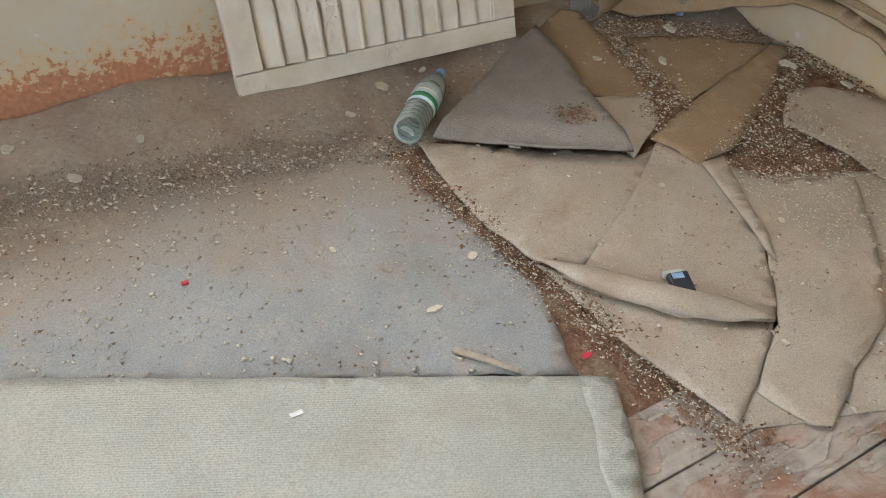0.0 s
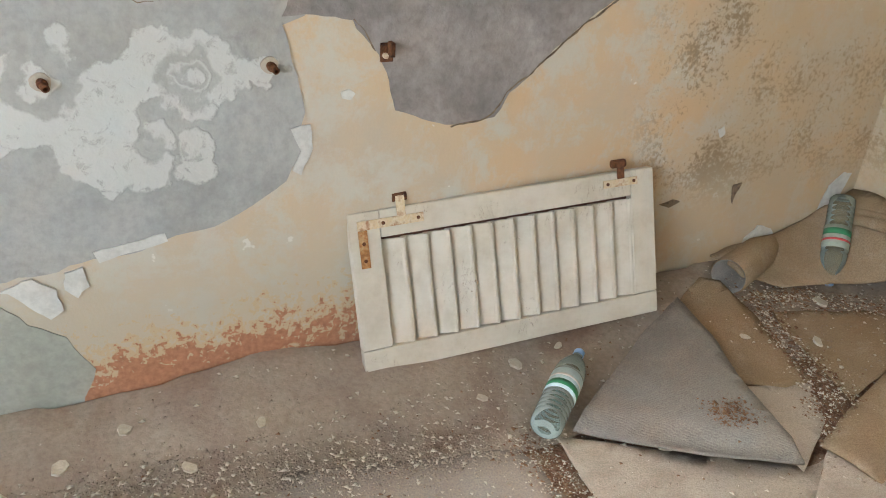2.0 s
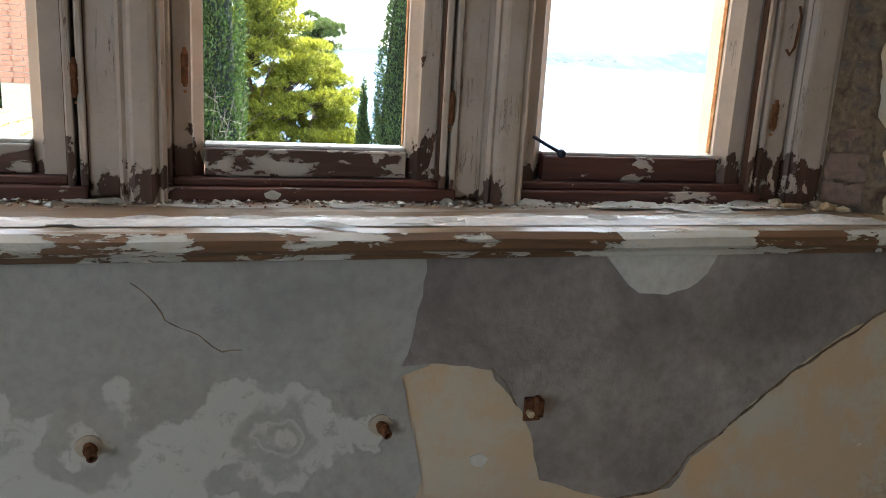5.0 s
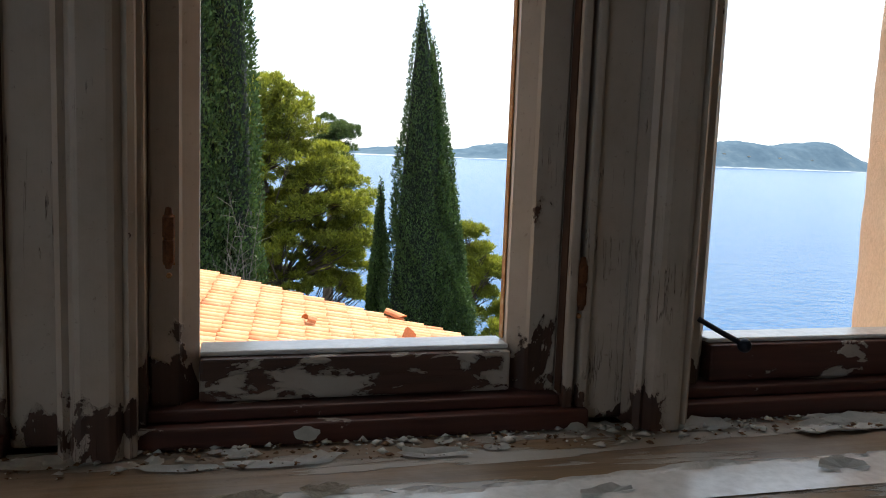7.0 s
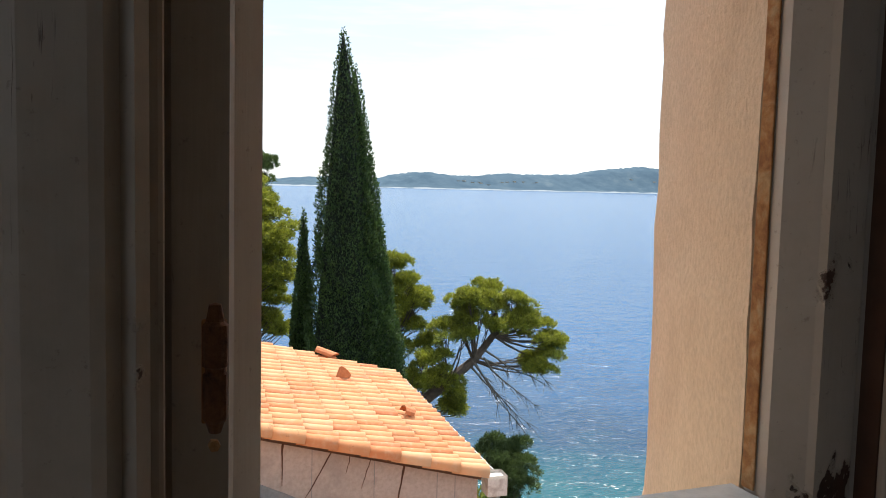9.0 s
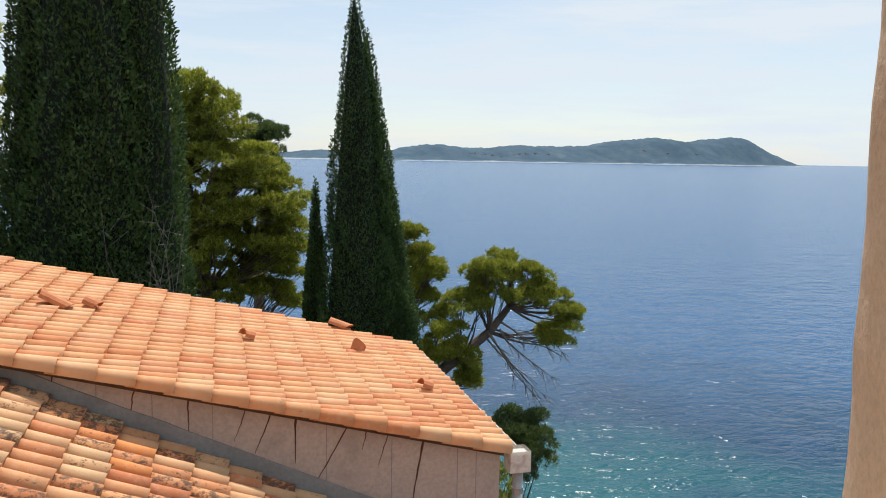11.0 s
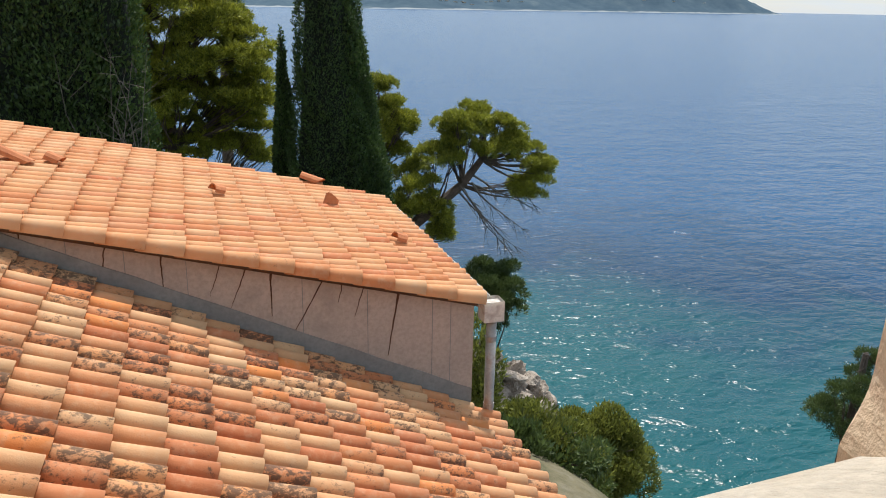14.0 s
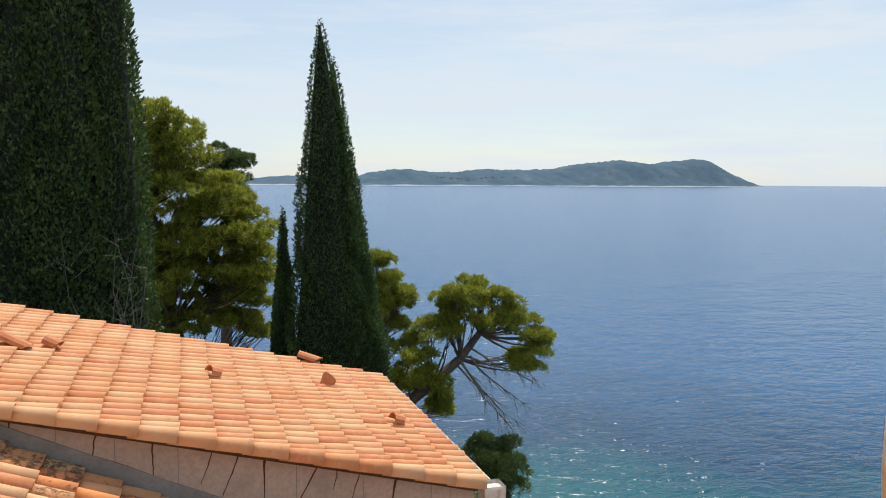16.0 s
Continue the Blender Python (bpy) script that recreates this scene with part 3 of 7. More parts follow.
def box(bm, x0, x1, y0, y1, z0, z1, bevel=0.0):
    v = [bm.verts.new((x, y, z)) for x in (x0, x1) for y in (y0, y1) for z in (z0, z1)]
    fs = [bm.faces.new([v[i] for i in q]) for q in ((0, 1, 3, 2), (4, 6, 7, 5), (0, 4, 5, 1), (2, 3, 7, 6), (0, 2, 6, 4), (1, 5, 7, 3))]
    if bevel:
        bmesh.ops.bevel(bm, geom=list({e for f in fs for e in f.edges}), offset=bevel, segments=2, affect="EDGES", profile=0.5)
    return bm


def boxed(*a, bevel=0.0):
    return box(bmesh.new(), *a, bevel=bevel)


def prism(bm, pts, z0, z1):
    """Upright prism over a plan outline."""
    lo = [bm.verts.new((x, y, z0)) for x, y in pts]
    hi = [bm.verts.new((x, y, z1)) for x, y in pts]
    bm.faces.new(lo[::-1])
    bm.faces.new(hi)
    for i in range(len(pts)):
        j = (i + 1) % len(pts)
        bm.faces.new((lo[i], lo[j], hi[j], hi[i]))
    return bm


def tube(bm, pts, radii, sides=6, close=True):
    rings = []
    for i, p in enumerate(pts):
        p = Vector(p)
        a = Vector(pts[max(0, i - 1)])
        b = Vector(pts[min(len(pts) - 1, i + 1)])
        d = (b - a).normalized()
        u = d.orthogonal().normalized() if abs(d.z) > 0.9 else d.cross(Vector((0, 0, 1))).normalized()
        w = d.cross(u)
        r = radii[i] if hasattr(radii, "__len__") else radii
        rings.append([bm.verts.new(p + (u * math.cos(k * math.tau / sides) + w * math.sin(k * math.tau / sides)) * r) for k in range(sides)])
    for a, b in zip(rings, rings[1:]):
        for k in range(sides):
            bm.faces.new((a[k], a[(k + 1) % sides], b[(k + 1) % sides], b[k]))
    if close:
        bm.faces.new(rings[0][::-1])
        bm.faces.new(rings[-1])
    return bm


def lathe(bm, profile, sides=20, m=Matrix()):
    rings = [[bm.verts.new(m @ Vector((r * math.cos(k * math.tau / sides), r * math.sin(k * math.tau / sides), z))) for k in range(sides)] for r, z in profile]
    for a, b in zip(rings, rings[1:]):
        for k in range(sides):
            bm.faces.new((a[k], a[(k + 1) % sides], b[(k + 1) % sides], b[k]))
    return bm


def from_arrays(name, verts, faces, material, smooth=False):
    me = bpy.data.meshes.new(name)
    k = faces.shape[1]
    me.vertices.add(len(verts))
    me.vertices.foreach_set("co", np.ascontiguousarray(verts, dtype=np.float32).ravel())
    me.loops.add(faces.size)
    me.loops.foreach_set("vertex_index", faces.ravel().astype(np.int32))
    me.polygons.add(len(faces))
    me.polygons.foreach_set("loop_start", np.arange(0, faces.size, k, dtype=np.int32))
    me.update(calc_edges=True)
    me.validate()
    if smooth:
        me.shade_smooth()
    me.materials.append(MAT[material])
    return new(name, me)


def ragged(pts, step=0.03, amp=0.012, seed=0, freq=9.0):
    """An outline with straight runs broken into an uneven edge."""
    out = []
    for i in range(len(pts)):
        a, b = Vector(pts[i]), Vector(pts[(i + 1) % len(pts)])
        k = max(1, int((b - a).length / step))
        side = Vector((-(b - a).y, (b - a).x)).normalized()
        for j in range(k):
            q = a.lerp(b, j / k)
            s = noise.noise((q.x * freq, q.y * freq, seed * 7.3)) * amp + noise.noise((q.x * freq * 4, q.y * freq * 4, seed * 3.1)) * amp * 0.5
            out.append(q + side * s)
    return out


def wall_patch(name, pts, y0, y1, material, label, seed=0, step=0.025, amp=0.014):
    """A thin layer on the window wall with a broken outline, y1 towards the room."""
    o = ragged(pts, step, amp, seed)
    bm = bmesh.new()
    back = [bm.verts.new((p.x, y0, p.y)) for p in o]
    front = [bm.verts.new((p.x, y1, p.y)) for p in o]
    for i in range(len(o)):
        j = (i + 1) % len(o)
        bm.faces.new((back[i], back[j], front[j], front[i]))
    bmesh.ops.triangle_fill(bm, use_beauty=True, edges=[bm.edges.get((front[i], front[(i + 1) % len(o)])) for i in range(len(o))])
    return solid(name, bm, material, label, "plaster", "structure")


# ---------------------------------------------------------------- the room's shell
SEA_Z, FLOOR_X0, FLOOR_X1, ROOM_Y0, CEIL = -15.6, -2.6, 2.78, -4.2, 3.0
WALL_OUT, HEAD_Z, LEDGE_Z = 0.69, 2.70, 1.07

bm = boxed(FLOOR_X0 - 0.3, FLOOR_X1 + 0.3, ROOM_Y0 - 0.3, 0.0, -0.25, -0.022)
solid("floor", bm, "crumbs", "wooden floor under old carpets and rubble", "floor", "structure")
solid("ceiling", boxed(FLOOR_X0 - 0.3, FLOOR_X1 + 0.3, ROOM_Y0 - 0.3, WALL_OUT, CEIL, CEIL + 0.25), "ceiling", "plain old plaster ceiling", "ceiling", "structure")

# added slab, out of view, keeps direct sun off the inner sill and floor
solid("roof_overhang", boxed(FLOOR_X0 - 0.8, FLOOR_X1 + 0.8, WALL_OUT + 0.002, 1.20, 3.05, 3.17), "deck", "unseen slab added above the windows to block the sun", "eaves", "structure")
solid("wall_upper", boxed(FLOOR_X0 - 0.3, FLOOR_X1 + 0.3, 0.1, WALL_OUT, CEIL + 0.252, 3.6), "stucco", "outer wall above the windows", "wall", "structure")

wall_n = thing("wall_north", "window wall with peeling cream limewash over grey plaster", "wall", "", "structure")
part("parapet", boxed(FLOOR_X0 - 0.3, FLOOR_X1 + 0.3, 0.0, 0.285, -0.3, LEDGE_Z), "limewash", wall_n)
for xa, xb, top in ((FLOOR_X0 - 0.3, -1.62, LEDGE_Z), (-1.62, 1.745, 0.999), (1.745, FLOOR_X1 + 0.3, LEDGE_Z)):
    part("parapet", boxed(xa, xb, 0.285, WALL_OUT, -0.3, top), "limewash", wall_n)
part("outer_wall", boxed(FLOOR_X0 - 0.3, FLOOR_X1 + 0.3, 0.004, WALL_OUT + 0.004, -7.0, -0.302), "stucco", wall_n)
part("lintel", boxed(FLOOR_X0 - 0.3, FLOOR_X1 + 0.3, 0.0, WALL_OUT, HEAD_Z, CEIL), "limewash", wall_n)
part("pier", prism(bmesh.new(), [(1.87, 0.0), (FLOOR_X1 + 0.3, 0.0), (FLOOR_X1 + 0.3, WALL_OUT), (1.745, WALL_OUT), (1.745, 0.2853), (1.705, 0.2853), (1.705, 0.205)], LEDGE_Z, HEAD_Z), "limewash", wall_n)
part("pier", boxed(FLOOR_X0 - 0.3, -1.62, 0.0, WALL_OUT, LEDGE_Z, HEAD_Z), "limewash", wall_n)

solid("wall_east", boxed(FLOOR_X1, FLOOR_X1 + 0.3, ROOM_Y0, 0.0, -0.022, CEIL), "limewash", "cream wall with brown mould spots", "wall", "structure")
solid("wall_south", boxed(FLOOR_X0, FLOOR_X1, ROOM_Y0 - 0.3, ROOM_Y0, -0.022, CEIL), "limewash", "plain old limewashed wall", "wall", "structure")
# unseen wall; its opening is added to hold the fill lamp
wall_w = thing("wall_west", "unseen limewashed side wall with an opening added for the fill lamp", "wall", "", "structure")
part("pier", boxed(FLOOR_X0 - 0.3, FLOOR_X0, ROOM_Y0, -3.95, -0.022, CEIL), "limewash", wall_w)
part("pier", boxed(FLOOR_X0 - 0.3, FLOOR_X0, -1.85, 0.0, -0.022, CEIL), "limewash", wall_w)
part("parapet", boxed(FLOOR_X0 - 0.3, FLOOR_X0, -3.95, -1.85, -0.022, 0.85), "limewash", wall_w)
part("lintel", boxed(FLOOR_X0 - 0.3, FLOOR_X0, -3.95, -1.85, 2.65, CEIL), "limewash", wall_w)

# layers of plaster and filler on the window wall
wall_patch("trim_grey_plaster", [(-2.5, 1.17), (0.772, 1.17), (0.782, 1.13), (0.826, 1.095), (0.838, 1.05), (0.826, 0.995), (0.79, 0.963), (0.741, 0.94), (0.762, 0.86), (0.79, 0.74), (0.788, 0.65), (0.74, 0.575), (0.66, 0.52),
            (0.594, 0.494), (0.45, 0.462), (0.30, 0.437), (0.12, 0.424), (-0.4, 0.40), (-2.5, 0.42)], 0.0, -0.003, "grey_plaster", "large area of bluish grey plaster below the window sill", 1)
wall_patch("trim_grey_plaster", [(0.31, 1.168), (0.74, 1.168), (0.755, 1.10), (0.70, 1.055), (0.60, 1.035), (0.50, 0.998), (0.455, 1.0), (0.42, 1.028), (0.37, 1.055), (0.35, 1.09), (0.325, 1.11)], -0.002, -0.0062, "grey_plaster", "second coat of grey plaster ending in a cracked edge", 21, 0.015, 0.014)
wall_patch("trim_dark_plaster", [(0.775, 1.168), (1.80, 1.168), (1.84, 1.10), (1.80, 1.05), (1.68, 1.002), (1.564, 0.932), (1.481, 0.873), (1.395, 0.800), (1.319, 0.745), (1.285, 0.687),
            (1.22, 0.676), (1.147, 0.672), (1.06, 0.70), (1.005, 0.722), (0.995, 0.771), (0.965, 0.86), (0.946, 0.89), (0.905, 0.948), (0.86, 0.957), (0.745, 0.958), (0.762, 1.0), (0.78, 1.08)],
           0.0, -0.004, "dark_plaster", "dark grey bare plaster with a broken edge", 2, 0.022, 0.012)
def coat_edge(points, width, y, seed):
    """A narrow dark ribbon drawing the gap and its shadow line along the broken edge of a plaster coat."""
    line, rr = [], random.Random(seed)
    for a, b in zip(points, points[1:]):
        a, b = Vector(a), Vector(b)
        k = max(2, int((b - a).length / 0.012))
        for j in range(k):
            q = a.lerp(b, j / k)
            line.append(q + Vector((noise.noise((q.x * 22, q.y * 22, seed)), noise.noise((q.x * 22, q.y * 22, seed + 9)))) * 0.007)
    bm = bmesh.new()
    pairs = []
    for i, q in enumerate(line):
        d = (line[min(i + 1, len(line) - 1)] - line[max(i - 1, 0)]).normalized()
        w = width * (0.25 + 0.75 * rr.random())
        pairs.append([bm.verts.new((q.x + sx * d.y * w, y, q.y - sx * d.x * w)) for sx in (-0.5, 0.5)])
    for a, b in zip(pairs, pairs[1:]):
        bm.faces.new((a[0], a[1], b[1], b[0]))
    ex = bmesh.ops.extrude_face_region(bm, geom=bm.faces[:])
    bmesh.ops.translate(bm, vec=(0, 0.003, 0), verts=[g for g in ex["geom"] if isinstance(g, bmesh.types.BMVert)])
    return solid("trim_coat_edge", bm, "brown_mortar", "dark ribbon for the gap and its shadow along the broken plaster edge", "plaster", "structure")


coat_edge([(1.16, 0.664), (1.237, 0.676), (1.285, 0.69), (1.319, 0.744), (1.395, 0.800), (1.481, 0.872), (1.564, 0.930), (1.631, 0.970), (1.707, 1.016), (1.80, 1.05)], 0.006, -0.0045, 41)
coat_edge([(0.905, 0.948), (0.946, 0.895), (0.965, 0.86)], 0.004, -0.0045, 42)
coat_edge([(0.325, 1.115), (0.35, 1.088), (0.372, 1.054), (0.42, 1.026), (0.455, 0.999), (0.50, 0.997)], 0.003, -0.0066, 43)
wall_patch("trim_white_flake", [(1.084, 1.158), (1.325, 1.158), (1.30, 1.11), (1.265, 1.082), (1.224, 1.072), (1.17, 1.078), (1.13, 1.11)], -0.004, -0.010, "white_filler", "half-round flake of white plaster under the sill", 3, 0.02, 0.008)
wall_patch("trim_green_plaster", [(-2.5, 0.395), (-0.3, 0.375), (0.06, 0.385), (0.13, 0.33), (0.21, 0.25), (0.262, 0.15), (0.22, 0.02), (-2.5, 0.02)], 0.0, -0.003, "green_plaster", "greenish grey plaster low on the wall", 4)
wall_patch("trim_white_flake", [(0.755, 0.70), (0.80, 0.71), (0.808, 0.65), (0.775, 0.585), (0.755, 0.60), (0.775, 0.645)], -0.003, -0.006, "white_filler", "thin white flakes along the plaster's edge", 10, 0.02, 0.01)
wall_patch("trim_white_flake", [(0.30, 0.462), (0.36, 0.47), (0.455, 0.485), (0.46, 0.462), (0.39, 0.45), (0.31, 0.435)], -0.003, -0.006, "white_filler", "thin white flakes along the plaster's edge", 11, 0.02, 0.008)
wall_patch("trim_white_flake", [(0.10, 0.405), (0.17, 0.42), (0.21, 0.385), (0.22, 0.33), (0.19, 0.31), (0.15, 0.35)], -0.003, -0.008, "white_filler", "loose white plaster flakes", 12, 0.015, 0.012)
wall_patch("trim_white_flake", [(0.235, 0.425), (0.275, 0.43), (0.285, 0.375), (0.25, 0.35), (0.228, 0.38)], 0.0, -0.005, "white_filler", "loose white plaster flakes", 13, 0.015, 0.01)
wall_patch("trim_pale_chip", [(0.875, 0.78), (0.895, 0.785), (0.91, 0.775), (0.90, 0.76), (0.88, 0.765)], 0.0, -0.003, "white_filler", "small white chip in the paint", 14, 0.01, 0.004)
wall_patch("trim_white_flake", [(2.64, 0.30), (2.70, 0.34), (2.74, 0.33), (2.70, 0.22), (2.66, 0.16), (2.61, 0.17)], 0.0, -0.004, "white_filler", "white flakes low near the corner", 15, 0.015, 0.012)
wall_patch("trim_white_flake", [(2.30, 0.15), (2.35, 0.19), (2.42, 0.17), (2.46, 0.12), (2.38, 0.10), (2.30, 0.11)], 0.0, -0.004, "white_filler", "white flakes low near the corner", 16, 0.015, 0.012)

wall_patch("trim_pale_chip", [(2.07, 0.56), (2.09, 0.57), (2.10, 0.545), (2.085, 0.535)], 0.0, -0.003, "white_filler", "small white chip in the paint", 18, 0.008, 0.004)
wall_patch("trim_dark_scar", [(2.19, 0.36), (2.225, 0.365), (2.21, 0.33), (2.205, 0.29), (2.195, 0.31)], 0.0, -0.0025, "brown_mortar", "small dark scar in the plaster", 19, 0.008, 0.006)
wall_patch("trim_dark_scar", [(1.90, 0.335), (1.95, 0.345), (1.98, 0.335), (1.94, 0.32)], 0.0, -0.0025, "brown_mortar", "small dark scar in the plaster", 20, 0.008, 0.006)


# ---------------------------------------------------------------- windows
PITCH, PANE_W = 0.632, 0.360
SASH_Y0, SASH_Y1 = 0.222, 0.268


def moulded_post(x, width, y_face, y_back, z0, z1):
    """Upright cover strip with a rounded bead on both edges."""
    bm = bmesh.new()
    h = width / 2
    pts = [(x - h, y_back), (x - h, y_face + 0.014), (x - h + 0.006, y_face + 0.008), (x - h + 0.012, y_face + 0.012), (x - h + 0.018, y_face + 0.002), (x - h + 0.024, y_face),
           (x + h - 0.024, y_face), (x + h - 0.018, y_face + 0.002), (x + h - 0.012, y_face + 0.012), (x + h - 0.006, y_face + 0.008), (x + h, y_face + 0.014), (x + h, y_back)]
    return prism(bm, pts, z0, z1)


def stile_bar(back, edge):
    """Upright of the sash; the arris towards the pane is chamfered."""
    d = 1 if edge > back else -1
    pts = [(back, SASH_Y1), (back, SASH_Y0 + 0.003), (back + 0.003 * d, SASH_Y0), (edge - 0.020 * d, SASH_Y0), (edge - 0.017 * d, SASH_Y0 + 0.005), (edge, SASH_Y0 + 0.024), (edge, SASH_Y1)]
    return prism(bmesh.new(), pts, 1.2385, HEAD_Z - 0.062)


def window_unit(k, x0, has_sash):
    """One casement: outer frame jambs, sash, bottom rails. x0: the pane's left edge."""
    x1 = x0 + PANE_W + (0.030 if k == 4 else 0.0)
    label = "casement window with peeling white paint over brown wood" if has_sash else "open casement window with a bare red-brown bottom rail"
    w = thing("window_%d" % k, label, "window", "casement windows", "structure")
    for a, b in ((x0 - 0.130, x0 - 0.0665), (x1 + 0.0885, x1 + 0.140)):
        part("jamb", boxed(a, b, 0.205, 0.285, 1.205, HEAD_Z, bevel=0.004), "frame", w)
    for a, b in ((x0 - 0.066, x0 - 0.052), (x1 + 0.0765, x1 + 0.088), (x1 + 0.057, x1 + 0.0695)):
        part("bead", boxed(a, b, 0.196, 0.285, 1.222, HEAD_Z, bevel=0.003), "frame", w)
    # thin dark strips laid over the joints, the gap's shade given as colour
    for a in (x0 - 0.131, x0 - 0.067, x1 + 0.0885, x1 + 0.0565):
        part("joint", boxed(a - 0.0012, a + 0.0012, 0.2028, 0.2200, 1.240, HEAD_Z - 0.07), "crack", w, "dark strip standing in for a shaded joint")
    part("bottom_rail", boxed(x0 - 0.0655, x1 + 0.0875, 0.186, 0.285, 1.200, 1.224, bevel=0.003), "bare", w)
    part("rain_strip", boxed(x0 - 0.0515, x1 + 0.0565, 0.204, 0.285, 1.2245, 1.238, bevel=0.003), "bare", w)
    part("head", boxed(x0 - 0.127, x1 + 0.140, 0.205, 0.285, HEAD_Z - 0.06, HEAD_Z - 0.001), "frame", w)
    sash = part("sash", stile_bar(x0 - 0.051, x0), "frame", w)
    part("stile", stile_bar(x1 + 0.056, x1), "frame", sash)
    part("putty_bead", boxed(x1 - 0.0022, x1 - 0.0004, SASH_Y1 - 0.012, SASH_Y1 + 0.001, 1.296, HEAD_Z - 0.125, bevel=0.001), "orange_rust", sash, "crumbling orange-brown putty")
    part("sash_rail", boxed(x0 + 0.0005, x1 - 0.0005, SASH_Y0 + 0.002, SASH_Y1, 1.239, 1.288, bevel=0.004), "rail" if has_sash else "bare", sash)
    part("glazing_lip", boxed(x0 + 0.001, x1 - 0.001, SASH_Y0 + 0.012, SASH_Y1 + 0.012, 1.2885, 1.2945, bevel=0.002), "sill_paint", sash)
    part("top_rail", boxed(x0 + 0.0005, x1 - 0.0005, SASH_Y0 + 0.002, SASH_Y1, HEAD_Z - 0.12, HEAD_Z - 0.063), "frame", sash)
    return w


PANES = [0.431 - 2 * PITCH, 0.431 - PITCH, 0.431, 0.431 + PITCH]
for i, px in enumerate(PANES):
    window_unit(i + 1, px, i < 3)
for i, px in enumerate(PANES[:3]):
    post = moulded_post(px + PANE_W + 0.176, 0.074, 0.162, 0.284, 1.201, HEAD_Z)
    solid("trim_mullion", post, "frame", "moulded window mullion with cracked white paint", "mullion", "structure")
solid("trim_side_post", moulded_post(1.648, 0.098, 0.188, 0.284, 1.201, HEAD_Z), "frame", "side post of the window frame with flaking paint", "post", "structure")
solid("trim_side_post", moulded_post(PANES[0] - 0.16, 0.06, 0.19, 0.284, 1.201, HEAD_Z), "frame", "side post of the window frame with flaking paint", "post", "structure")


def sill_board():
    bm = bmesh.new()
    prof = [(0.204, 1.170), (0.204, 1.199), (-0.02, 1.201), (-0.045, 1.197), (-0.056, 1.187), (-0.058, 1.172), (-0.050, 1.1655), (-0.046, 1.163), (-0.040, 1.1615)]
    n_x = 60
    rings = []
    for i in range(n_x + 1):
        x = -1.7 + (1.698 + 1.7) * i / n_x
        end = min(1.0, (n_x - i) / 1.0)
        rings.append([bm.verts.new((x, y if y > -0.03 else -0.03 + (y + 0.03) * (0.35 + 0.65 * end), z + 0.0016 * noise.noise((x * 5, y * 20, 1.0)))) for y, z in prof])
    for a, b in zip(rings, rings[1:]):
        for j in range(len(prof)):
            jj = (j + 1) % len(prof)
            f = bm.faces.new((a[j], a[jj], b[jj], b[j]))
            f.material_index = 1 if 3 <= j <= 6 else 0
    bm.faces.new(rings[0][::-1])
    bm.faces.new(rings[-1])
    return bm


sill = solid("trim_window_sill", sill_board(), "sill", "long wooden window sill with flaking white paint", "window sill", "structure")
sill.data.materials.append(MAT["nose"])
lip = boxed(-1.7, 1.688, -0.028, -0.0005, 1.149, 1.1612, bevel=0.003)
solid("trim_sill_moulding", lip, "nose", "narrow moulding under the window sill", "moulding", "structure")


def paint_flake(x, y, z, sx, sy, ang, curl, seed):
    """A curled chip of old paint lying on the sill."""
    bm = bmesh.new()
    rnd = random.Random(seed)
    outline = []
    for k in range(14):
        a = k / 14 * math.tau
        r = 1 + 0.45 * (rnd.random() - 0.5)
        outline.append((math.cos(a) * sx * r, math.sin(a) * sy * r))
    c = bm.verts.new((0, 0, 0.001))
    rim = [bm.verts.new((u, v, 0.001 + curl * ((u / sx) ** 2 * 0.5 + max(0.0, v / sy) ** 2) * (0.75 + 0.4 * rnd.random()))) for u, v in outline]
    for i in range(14):
        bm.faces.new((c, rim[i], rim[(i + 1) % 14]))
    bmesh.ops.solidify(bm, geom=bm.faces[:], thickness=0.0012)
    bmesh.ops.transform(bm, matrix=pose(x, y, z, 0, 0, ang), verts=bm.verts[:])
    return bm


